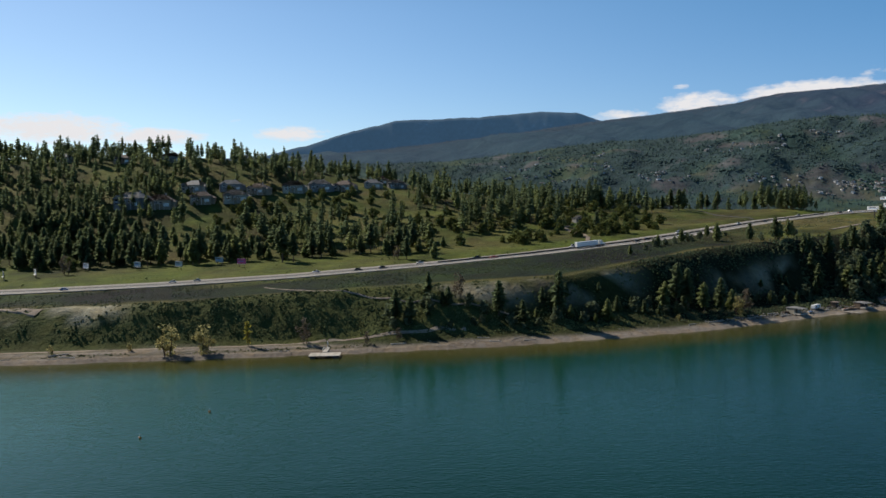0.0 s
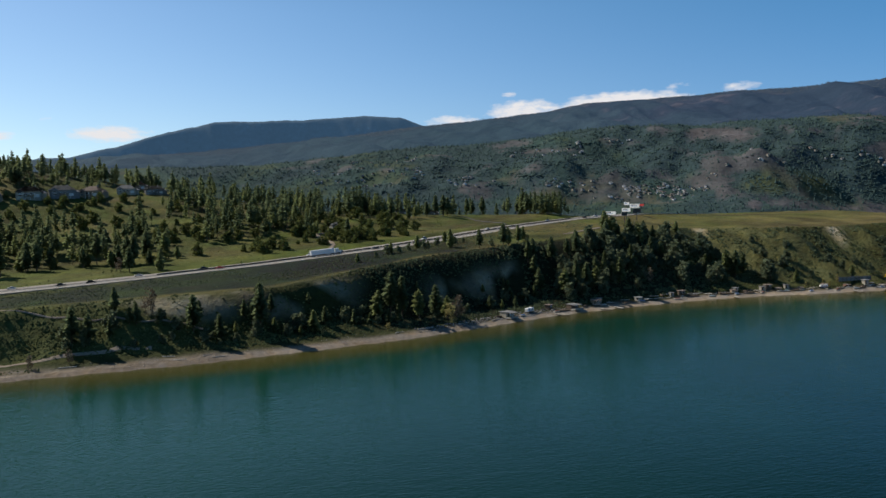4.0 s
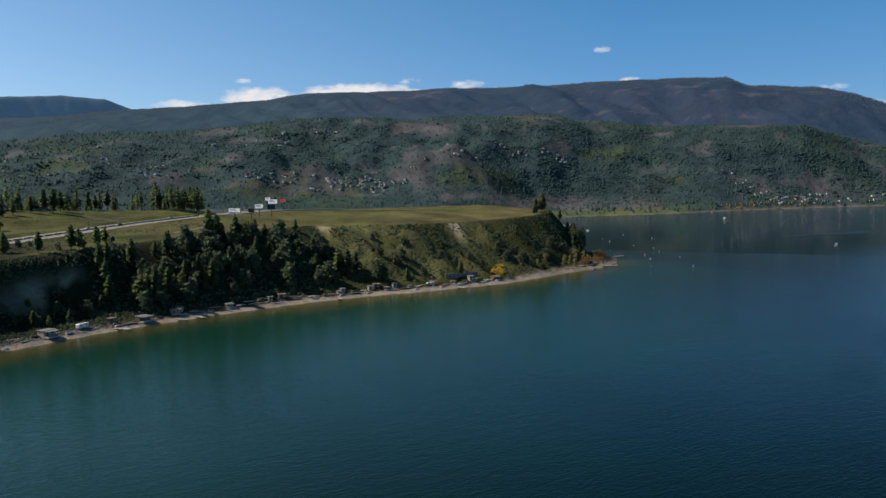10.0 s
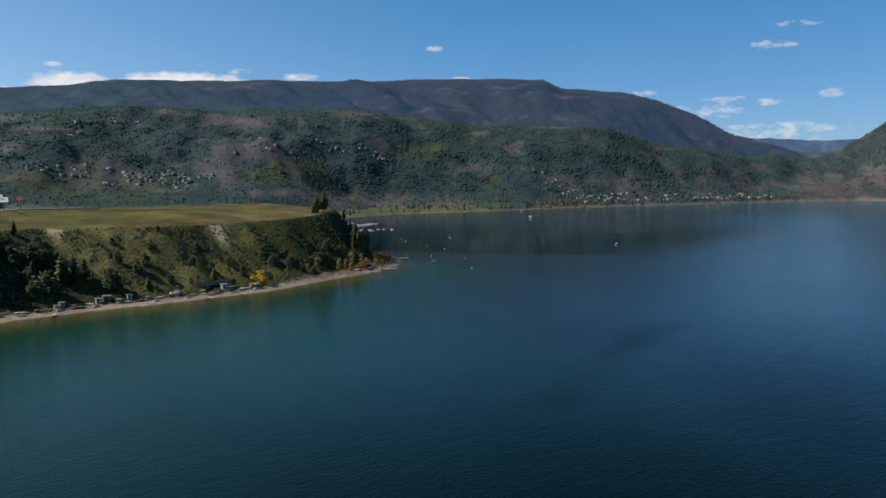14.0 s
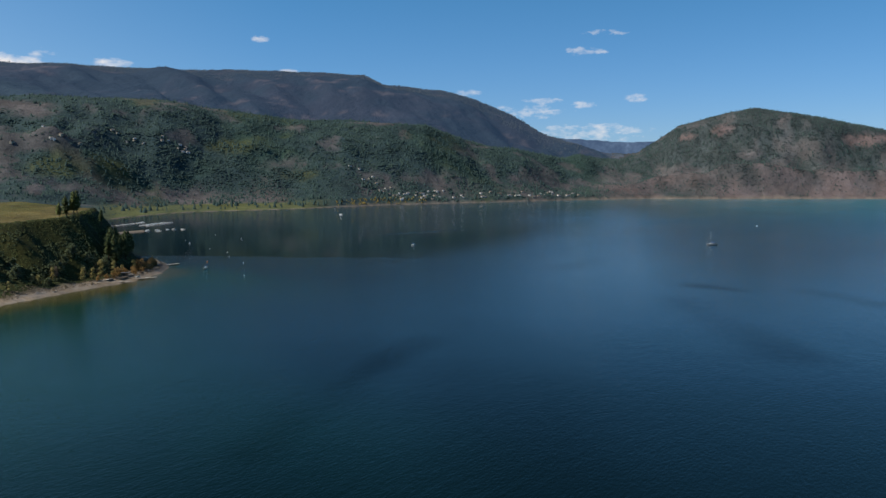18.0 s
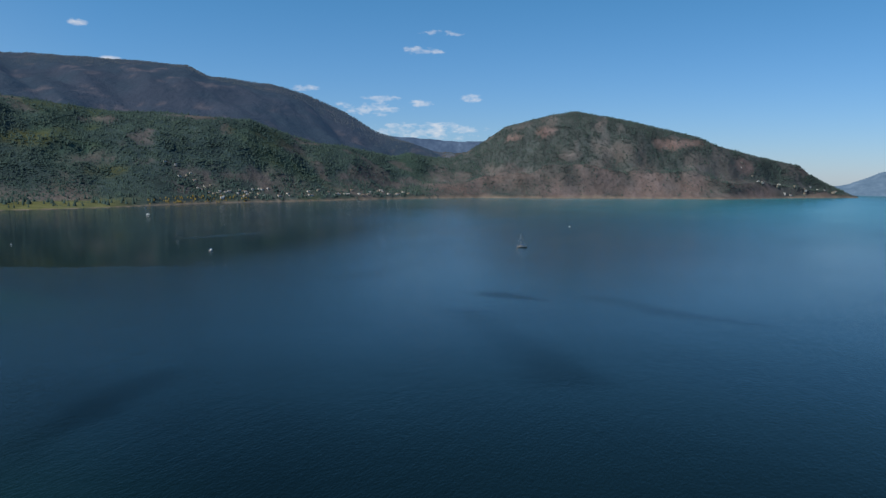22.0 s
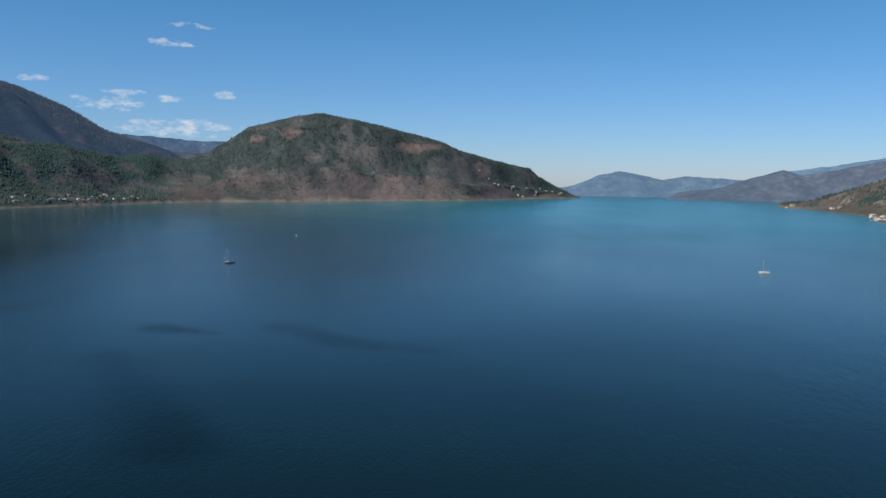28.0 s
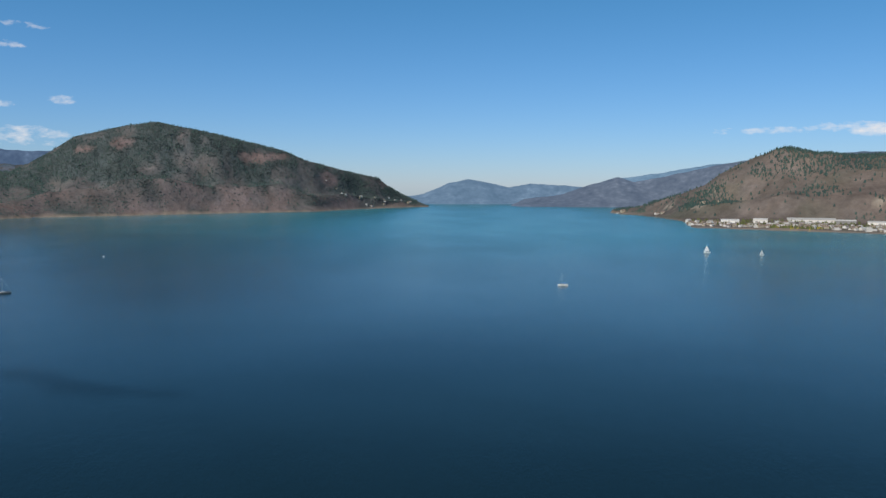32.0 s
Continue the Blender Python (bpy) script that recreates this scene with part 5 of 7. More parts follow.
pl = [(x, float(SHORE(x) + np.interp(x, [470, 530], [14, 19]) + u * (rim_y(x) - SHORE(x) - np.interp(x, [470, 530], [16, 21])))) for x, u in zip(rng.uniform(375, 600, 9000), rng.rand(9000))]
pl = [p for p in pl if fbm(p[0], p[1], 14, 3) + 0.5 * fbm(p[0] + 0.35 * p[1], p[1] * 0.3, 34, 3) ** 2 > 0.13 and not (462 < p[0] < 492 and p[1] > 495)]
clumps("point_scrub", pl, rng.uniform(0.3, 1.15, len(pl)).tolist(), M_BROADLEAF, "patches of dark scrub on the grassy point", 0.8)
pl = [(x, float(ROAD_Y(x) + o)) for x, o in zip(rng.uniform(-420, 300, 700), rng.uniform(18, 190, 700))]
clumps("pasture_shrubs", pl, rng.uniform(0.4, 1.3, 700).tolist(), M_OLIVE_LEAF, "scattered low shrubs on the hill pasture")
pl = [(x, float(ROAD_Y(x) - o)) for x, o in zip(rng.uniform(-260, 300, 9000), rng.uniform(17, 70, 9000))]
pl = [p for p in pl if p[1] > RIM_Y(p[0]) + 2 and fbm(p[0], p[1], 18, 3) > -0.12]
clumps("verge_shrubs", pl, rng.uniform(0.25, 0.75, len(pl)).tolist(), M_BROADLEAF, "grey-green sage along the highway verge")
pl = [(x, float(SHORE(x) + o)) for x, o in zip(rng.uniform(-330, 10, 700), rng.uniform(6.5, 10.5, 700)) if fbm(x, 5.0, 22, 2) > -0.15]
clumps("beach_weeds", pl, rng.uniform(0.2, 0.7, len(pl)).tolist(), M_SHRUB, "tufts of weed along the back of the beach", 0.8)
pl = [(x, float(SHORE(x) + o)) for x, o in zip(rng.uniform(490, 672, 1500), rng.uniform(4.5, 17, 1500)) if fbm(x, o * 2.0, 12, 2) > -0.1]
clumps("point_weeds", pl, rng.uniform(0.2, 0.85, len(pl)).tolist(), M_TWIG, "rusty dry weeds over the sand of the point", 0.8)
pl = [(x, float(SHORE(x) + o)) for x, o in zip(rng.uniform(-260, 660, 900), rng.uniform(1, 12, 900))]
clumps("beach_stones", pl, rng.uniform(0.15, 0.5, 900).tolist(), M_ROCK, "grey stones strewn along the beach", 0.5, "stones")
pl = [(x, float(SHORE(x) + o)) for x, o in zip(rng.uniform(128, 222, 420), rng.uniform(4, 11, 420))]
clumps("rock_revetment", pl, rng.uniform(0.3, 0.95, 420).tolist(), M_ROCK, "heap of grey boulders protecting the shore", 0.6, "rocks")

# far woods: slim cones by the thousand


def far_wood(name, n, az0, az1, r_of, keep, size, mat, label, wide=0.32):
    az = rng.uniform(az0, az1, n)
    r = r_of(az, rng.rand(n))
    x, y = CX + r * np.sin(np.radians(az)), CY + r * np.cos(np.radians(az))
    ok = keep(az, r, x, y) > rng.rand(n)
    az, r, x, y = az[ok], r[ok], x[ok], y[ok]
    z = far_z(az, r) - 1.0
    ok = z > 1.5
    x, y, z = x[ok], y[ok], z[ok]
    m = len(x)
    h = size * rng.uniform(0.6, 1.2, m)
    w = h * wide * rng.uniform(0.75, 1.25, m)
    a = rng.uniform(0, 6.28, m)
    V = np.empty((m, 6, 3))
    for q in range(5):
        k = w * rng.uniform(0.7, 1.3, m)
        V[:, q] = np.stack([x + k * np.cos(a + q * 1.2566), y + k * np.sin(a + q * 1.2566), z + h * rng.uniform(-0.1, 0.15, m)], -1)
    V[:, 5] = np.stack([x, y, z + h], -1)
    tri = np.array([(q, (q + 1) % 5, 5) for q in range(5)])
    F = (tri[None] + 6 * np.arange(m)[:, None, None]).reshape(-1, 3)
    me = bpy.data.meshes.new(name)
    me.vertices.add(m * 6)
    me.vertices.foreach_set("co", V.ravel())
    me.loops.add(F.size)
    me.loops.foreach_set("vertex_index", F.ravel().astype(np.int32))
    me.polygons.add(len(F))
    me.polygons.foreach_set("loop_start", np.arange(0, F.size, 3, dtype=np.int32))
    me.update(calc_edges=True)
    me.polygons.foreach_set("use_smooth", np.ones(len(F), bool))
    me.materials.append(mat)
    return tagged(new(name, me), label, "forest", kind="stuff")


def bench_keep(az, r, x, y):
    z = far_z(az, r)
    n1, n2, n3, n4 = fbm(x, y, 330, 5), fbm(x + 900, y, 90, 4), fbm(x - 500, y + 200, 160, 4), fbm(x + 60, y + 31, 38, 3)
    bare = np.maximum(patches(BENCH_TAN, az, z, n2 + 0.4 * n4), np.maximum(patches(DOME_ROCK, az, z, n2 + 0.5 * n4), patches(DOME_TAN, az, z, n2 + 0.5 * n4)))
    k = 0.95 - 0.85 * smooth(0.16, 0.42, n2 + 0.5 * n1 + 0.3 * n4)
    k = k * (1 - 0.7 * smooth(0.24, 0.5, n3 + 0.3 * n4)) * (0.8 + 0.5 * n4) + 0.04
    head = smooth(68, 72, az)
    g = (r - F_FOOT(az)) / np.maximum(F_BENCH_R(az) - F_FOOT(az), 40)
    k = k * (1 - head) + head * (0.2 + 0.74 * smooth(0.24, -0.06, 0.8 * n2 + 0.35 * n1 + 0.6 * n4)) * (1 - 0.55 * smooth(0.34, 0.2, g + 0.14 * n1))
    flat = smooth(F_FLAT(az) + 30, F_FLAT(az) - 20, r - F_SHORE(az))
    k = k * (1 - 0.93 * flat) * (1 - 0.9 * bare)
    return k * (1 - 0.75 * smooth(300, 60, r - F_SHORE(az)) * smooth(47, 50, az) * (1 - head))


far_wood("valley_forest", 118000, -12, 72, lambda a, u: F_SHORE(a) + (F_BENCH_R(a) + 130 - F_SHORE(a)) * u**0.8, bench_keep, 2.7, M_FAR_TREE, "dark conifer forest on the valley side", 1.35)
# these conifers take the headland's pale blue haze into their leaf colour
far_wood("headland_forest", 60000, 69, 97, lambda a, u: F_SHORE(a) + 20 + (F_BENCH_R(a) + 60 - F_SHORE(a)) * u**0.8, bench_keep, 2.6, surface("hazed_headland_conifers", (0.058, 0.082, 0.087), (0.088, 0.114, 0.116), 0.006, 0.85, island=True, leaf=0.2, vary=0.16), "scattered conifers on the rocky headland", 1.3)
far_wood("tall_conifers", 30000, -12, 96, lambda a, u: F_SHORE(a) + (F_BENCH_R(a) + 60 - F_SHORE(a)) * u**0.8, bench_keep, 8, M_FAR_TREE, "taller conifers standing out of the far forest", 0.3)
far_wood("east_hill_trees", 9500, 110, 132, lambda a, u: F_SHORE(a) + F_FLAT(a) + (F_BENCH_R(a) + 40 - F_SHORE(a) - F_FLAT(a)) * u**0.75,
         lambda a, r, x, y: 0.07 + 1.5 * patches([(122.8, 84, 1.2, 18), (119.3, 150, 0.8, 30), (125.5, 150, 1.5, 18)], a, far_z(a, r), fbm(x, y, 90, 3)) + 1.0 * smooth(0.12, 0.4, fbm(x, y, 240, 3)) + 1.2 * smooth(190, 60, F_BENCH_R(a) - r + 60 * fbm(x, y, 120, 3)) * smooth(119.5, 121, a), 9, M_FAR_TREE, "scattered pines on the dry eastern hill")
# crest trees glow faintly blue to sit in the same haze as the ridge
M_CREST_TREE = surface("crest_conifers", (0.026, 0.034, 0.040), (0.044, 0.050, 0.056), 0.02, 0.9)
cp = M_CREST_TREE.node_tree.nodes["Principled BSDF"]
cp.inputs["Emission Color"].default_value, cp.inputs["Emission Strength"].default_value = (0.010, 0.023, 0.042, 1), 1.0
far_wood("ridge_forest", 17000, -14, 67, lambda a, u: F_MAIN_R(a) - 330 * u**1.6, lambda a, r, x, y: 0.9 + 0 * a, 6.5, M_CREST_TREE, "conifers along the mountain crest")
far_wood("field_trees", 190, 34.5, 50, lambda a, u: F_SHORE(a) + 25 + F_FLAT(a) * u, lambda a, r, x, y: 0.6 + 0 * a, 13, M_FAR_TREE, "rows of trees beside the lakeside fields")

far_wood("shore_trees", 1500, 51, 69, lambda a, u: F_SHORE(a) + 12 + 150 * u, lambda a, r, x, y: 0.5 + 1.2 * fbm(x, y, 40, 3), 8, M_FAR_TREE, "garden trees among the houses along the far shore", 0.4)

# ---------------------------------------------------------------- highway


def ribbon(name, x0, x1, lo, hi, lift, mat, step=6.0, parent=None, label=""):
    """A strip along the highway between two offsets from its middle."""
    xs = np.arange(x0, x1 + 0.1, step)
    ys = ROAD_Y(xs)
    dx, dy = np.gradient(xs), np.gradient(np.convolve(np.pad(ys, 4, mode="edge"), np.ones(9) / 9, "valid"))
    ln = np.hypot(dx, dy)
    nx, ny = -dy / ln, dx / ln
    V = []
    for o, dz in ((lo, -0.5), (lo, 0), (hi, 0), (hi, -0.5)):
        V.append(np.stack([xs + nx * o, ys + ny * o, ROAD_Z(xs) + lift + dz], -1))
    n_ = len(xs)
    F = [(k * n_ + i, k * n_ + i + 1, (k + 1) * n_ + i + 1, (k + 1) * n_ + i) for k in range(3) for i in range(n_ - 1)]
    ob = new(name, mesh_of(name, np.concatenate(V).tolist(), F, mat))
    ob.parent = parent
    return tagged(ob, label)


road = tagged(ribbon("road", -690, 450, -13.5, 13.5, 0.12, M_ASPHALT), "four-lane asphalt highway climbing along the bluff", "road", kind="structure")
for lo, hi in ((-14.2, -11.6), (11.6, 14.2)):
    ribbon("shoulder", -690, 450, lo, hi, 0.16, M_SHOULDER, parent=road)
ribbon("median", -690, 450, -3.6, 3.6, 0.17, surface("dark_median", (0.06, 0.055, 0.05), (0.11, 0.10, 0.09), 0.2, 0.95), parent=road)
for o in (-11.3, -3.9, 3.9, 11.3):
    ribbon("edge_line", -690, 450, o - 0.1, o + 0.1, 0.175, M_PAINT_LINE, parent=road)


def road_frame(x, off):
    """Place and heading on the highway at x, off metres to the hill side of its middle."""
    s = float((ROAD_Y(x + 9) - ROAD_Y(x - 9)) / 18)
    a = math.atan(s)
    climb = math.atan(float((ROAD_Z(x + 9) - ROAD_Z(x - 9)) / 18) * math.cos(a))
    return Matrix.Translation((x - off * math.sin(a), float(ROAD_Y(x)) + off * math.cos(a), float(ROAD_Z(x)) + 0.13)) @ Matrix.Rotation(a, 4, "Z") @ Matrix.Rotation(-climb, 4, "Y")


bm = bmesh.new()
box(bm, 0, 0, -0.3, 6.15, 0.6, 0.55)
box(bm, 0, 0, 0.25, 6.15, 0.3, 0.6)
barrier = empty("median_barrier", "grey concrete highway median barrier segment", "barrier", "barriers along the median")
# dark tone stands for the shade on the barrier's lake side
part("block", bm, surface("shade_dark_concrete", (0.07, 0.062, 0.055), (0.12, 0.11, 0.095), 0.4, 0.9), barrier)
barrier.matrix_basis = road_frame(0, 0)
for i in range(1, 52):
    copy_thing(barrier, road_frame(6.0 * i, 0))

dirt = curve([(-92, 392), (-78, 380), (-62, 369), (-41, 366), (-15, 358.5), (5, 359), (19, 360.3), (34, 362)])
xs = np.arange(-92, 34, 3.0)
V = [(x, float(dirt(x)) + o, float(near_z(x, float(dirt(x)))) + 0.12 + d) for o, d in ((-1.1, -0.6), (-0.7, 0), (0.7, 0), (1.1, -0.6)) for x in xs]
n_ = len(xs)
tagged(new("trail", mesh_of("trail", V, [(k_ * n_ + i, k_ * n_ + i + 1, (k_ + 1) * n_ + i + 1, (k_ + 1) * n_ + i) for k_ in range(3) for i in range(n_ - 1)], M_DIRT)), "dirt trail slanting down the bluff", "trail", kind="structure")


def path_strip(name, pts, w, mat, label, lift=0.4):
    """A track draped on the near land through a few places."""
    P = []
    for (ax, ay), (bx, by) in zip(pts, pts[1:]):
        m = max(2, int(math.hypot(bx - ax, by - ay) / 4))
        P += [(ax + (bx - ax) * i / m, ay + (by - ay) * i / m) for i in range(m)]
    P.append(pts[-1])
    V, F = [], []
    for i, (x, y) in enumerate(P):
        qx, qy = P[min(i + 1, len(P) - 1)][0] - P[max(i - 1, 0)][0], P[min(i + 1, len(P) - 1)][1] - P[max(i - 1, 0)][1]
        l_ = math.hypot(qx, qy) or 1
        for o, d in ((-w / 2 - 0.5, -0.6), (-w / 2, 0), (w / 2, 0), (w / 2 + 0.5, -0.6)):
            px, py = x - qy / l_ * o, y + qx / l_ * o
            V.append((px, py, float(near_z(px, py)) + lift + d))
        if i:
            b = 4 * i
            F += [(b - 4 + k_, b - 3 + k_, b + 1 + k_, b + k_) for k_ in range(3)]
    return tagged(new(name, mesh_of(name, V, F, mat)), label, name.split("_")[-1], kind="structure")


path_strip("beach_track", [(-330, 322), (-180, 327), (-90, 332), (-20, 342), (10, 346)], 1.6, M_DIRT, "dirt track along the back of the beach", 0.12)
path_strip("gravel_road", [(-420, 372), (-260, 366), (-215, 356), (-186, 350)], 6, M_DIRT, "pale gravel side road at the foot of the mound")
path_strip("field_track", [(262, 516), (282, 529), (300, 540)], 2.4, M_DIRT, "gravel track to the roadside billboards")
path_strip("drainage_ditch", [(231, 690), (240, 660), (247, 632), (250, 614)], 2.2, surface("dark_ditch_bed", (0.03, 0.03, 0.028), (0.07, 0.066, 0.06), 0.3, 0.9), "dark ditch running down the road cut", 0.2)
path_strip("house_drive", [(98, 516), (101, 530), (101, 545), (98, 558), (94, 570), (93, 583), (98, 595)], 2.6, M_DIRT, "curving gravel driveway on the hill")

# ---------------------------------------------------------------- vehicles


def wheels(t, xs, half, r, w=0.24):
    for x in xs:
        for s in (-1, 1):
            bm = bmesh.new()
            rod(bm, (x, s * (half - w), r), (x, s * half, r), r, r, 14)
            wh = part("wheel", bm, M_TYRE, t)
            bm = bmesh.new()
            rod(bm, (x, s * (half - 0.02), r), (x, s * (half + 0.015), r), r * 0.6, r * 0.55, 10)
            part("rim", bm, M_STEEL, wh)


def car(paint, label, tall=0.0, long=4.5):
    t = empty("car", label, "car", "cars on the highway")
    L = long
    prof = [(-L / 2, 0.35), (-L / 2 + 0.05, 0.85 + tall * 0.4), (-L * 0.28, 0.95 + tall * 0.3), (L * 0.22, 0.92), (L / 2 - 0.1, 0.72), (L / 2, 0.4)]
    bm = bmesh.new()
    vs = [[bm.verts.new((x, s * 0.88, z)) for x, z in prof] for s in (-1, 1)]
    m = len(prof)
    bm.faces.new(vs[0])
    bm.faces.new(list(reversed(vs[1])))
    for i in range(m):
        bm.faces.new((vs[0][(i + 1) % m], vs[0][i], vs[1][i], vs[1][(i + 1) % m]))
    bmesh.ops.bevel(bm, geom=bm.edges[:], offset=0.06, segments=1, affect="EDGES")
    part("body", bm, paint, t)
    bm = bmesh.new()
    box(bm, -0.25, 0, 0.9 + tall * 0.3, L * 0.55, 1.6, 0.52 + tall * 0.5, 0.05, 0, 0.74)
    part("cabin_glass", bm, M_GLASS, t, "dark tinted windows")
    bm = bmesh.new()
    box(bm, -0.25, 0, 1.40 + tall * 0.8, L * 0.40, 1.2, 0.06, 0.02)
    part("roof", bm, paint, t)
    wheels(t, (-L * 0.31, L * 0.31), 0.9, 0.32)
    for s in (-1, 1):
        bm = bmesh.new()
        box(bm, L / 2 - 0.06, s * 0.62, 0.55, 0.12, 0.35, 0.14)
        part("headlight", bm, M_GLASS, t)
        bm = bmesh.new()
        box(bm, -L / 2 + 0.03, s * 0.65, 0.62, 0.1, 0.3, 0.16)
        part("tail_light", bm, M_RED, t)
    return t


CARS = [car(M_WHITE, "white sedan driving on the highway"), car(M_BLACK, "black pickup-like car on the highway", 0.2, 5.2), car(M_SILVER, "silver hatchback on the highway", 0.1, 4.1),
        car(M_WHITE, "white van on the highway", 0.7, 5.2), car(M_BLUE, "dark blue car on the highway"), car(M_RED, "red car on the highway")]
used = set()
for x, lane, kd in ((-203, -7.5, 4), (-150, 4.5, 0), (-137, 4.5, 2), (-72, 7.5, 0), (-50, -4.5, 1), (-36, -4.5, 1), (-12, 7.5, 0), (22, 4.5, 1), (30, -4.5, 5), (86, 7.5, 3),
                    (93, -4.5, 2), (104, 4.5, 4), (121, -7.5, 1), (131, -4.5, 1), (170, 7.5, 3), (226, 4.5, 0), (243, -4.5, 1), (290, 7.5, 2), (317, -7.5, 1), (340, 4.5, 0), (-240, -4.5, 2), (-310, 7.5, 0)):
    m = road_frame(x, lane) @ Matrix.Rotation(math.pi if lane > 0 else 0, 4, "Z")
    if kd not in used:
        used.add(kd)
        CARS[kd].matrix_basis = m
    else:
        copy_thing(CARS[kd], m)


def truck():
    t = empty("semi_truck", "white semi truck with long box trailer on the highway", "truck")
    bm = bmesh.new()
    box(bm, -3.2, 0, 1.15, 15.2, 2.55, 2.85, 0.05)
    trailer = part("trailer", bm, M_WHITE, t)
    bm = bmesh.new()
    box(bm, -3.2, -1.285, 1.15, 15.0, 0.02, 0.25)
    part("side_rail", bm, M_STEEL, trailer)
    bm = bmesh.new()
    box(bm, -3.2, 0, 0.85, 14.6, 1.1, 0.3)
    part("chassis", bm, M_DARKSTEEL, t)
    bm = bmesh.new()
    box(bm, 6.4, 0, 1.0, 2.3, 2.4, 2.6, 0.12)
    box(bm, 8.3, 0, 0.9, 2.0, 2.0, 1.15, 0.15)
    cab = part("cab", bm, M_WHITE, t)
    bm = bmesh.new()
    box(bm, 7.56, 0, 2.25, 0.06, 2.0, 0.85)
    part("windshield", bm, M_GLASS, cab)
    bm = bmesh.new()
    box(bm, 9.32, 0, 0.5, 0.25, 2.3, 0.45, 0.05)
    part("bumper", bm, M_STEEL, cab)
    bm = bmesh.new()
    box(bm, 7.0, 0, 0.6, 5.0, 1.0, 0.35)
    part("frame", bm, M_DARKSTEEL, t)
    for s in (-1, 1):
        bm = bmesh.new()
        rod(bm, (5.1, s * 1.1, 1.0), (5.1, s * 1.1, 4.1), 0.09, 0.08, 8)
        part("exhaust_stack", bm, M_STEEL, t)
    wheels(t, (-9.6, -8.3, 4.6, 5.9, 8.5), 1.27, 0.52, 0.5)
    return t


truck().matrix_basis = road_frame(92, -4.6)

# ---------------------------------------------------------------- billboards


def billboard(w, h, leg, face, label, poles=2, bars=True, back=False):
    t = empty("billboard", label, "billboard", "billboards along the highway")
    for i in range(poles):
        x = (i - (poles - 1) / 2) * w * 0.55
        bm = bmesh.new()
        rod(bm, (x, 0.25, -1.2), (x, 0.25, leg + h * 0.8), 0.16 if poles > 1 else 0.38, 0.14 if poles > 1 else 0.34, 8)
        part("post", bm, M_TIMBER if poles > 1 else M_DARKSTEEL, t)
    bm = bmesh.new()
    box(bm, 0, 0, leg, w, 0.22, h, 0.03)
    panel = part("panel", bm, M_DARKSTEEL, t)
    bm = bmesh.new()
    box(bm, 0, -0.125, leg + 0.15, w - 0.3, 0.03, h - 0.3)
    part("poster", bm, face, panel)
    if bars:
        for q, (bx, bw, bz) in enumerate(((-0.12, 0.5, 0.62), (-0.05, 0.62, 0.38))):
            bm = bmesh.new()
            box(bm, bx * w, -0.148, leg + h * bz, bw * w, 0.012, h * 0.13)
            part("writing", bm, M_BLUE if q else M_BLACK, panel)
    bm = bmesh.new()
    box(bm, 0, -0.5, leg - 0.12, w, 0.7, 0.08)
    part("catwalk", bm, M_STEEL, t)
    return t


for x, y, face, rz, lab in ((-270, 469, M_TEAL, 0.5, "grey-teal roadside billboard on wooden posts"), (-253, 474, M_WHITE, 0.45, "white roadside billboard on wooden posts"),
                            (-232, 497, M_WHITE, 0.25, "white and grey roadside billboard on posts"), (-197, 493, M_TEAL, 0.2, "weathered grey-teal roadside billboard"),
                            (-169, 489, M_TEAL, 0.2, "dark grey roadside billboard on posts"), (-147, 503, M_TEAL, 0.15, "pale teal roadside billboard on posts"),
                            (-129, 490, M_MAGENTA, 0.12, "magenta roadside billboard on wooden posts")):
    b = billboard(8.6, 3.4, 2.2, face, lab)
    place(b, x, y, -0.5 - rz, 1.0, 0)
for x, y, face, w, h, leg, rz, lab in ((323, 572, M_WHITE, 12, 3.4, 7.0, 0.62, "white billboard on a dark single pole"), (336, 573, M_BLACK, 4, 3.4, 7.0, 0.9, "back of a black billboard panel on pole"),
                                       (352, 603, M_WHITE, 9, 4.0, 7.2, 0.6, "white printed billboard on a single pole"), (363, 606, M_BLACK, 6, 4.2, 7.2, 1.0, "dark billboard back panel on a pole"),
                                       (372, 628, M_WHITE, 10, 4.4, 7.5, 0.55, "large white billboard on a dark pole"), (389, 650, M_RED, 7, 2.6, 9.0, 0.6, "red-topped billboard on a tall pole"),
                                       (376, 652, M_WHITE, 6, 3.2, 10.5, 0.6, "small white sign high on a pole")):
    b = billboard(w * 1.25, h, leg, face, lab, 1, face is M_WHITE)
    place(b, x, y, 0.5 - rz if face is M_BLACK else -rz - 0.55, 0.85, 0)

# ---------------------------------------------------------------- houses


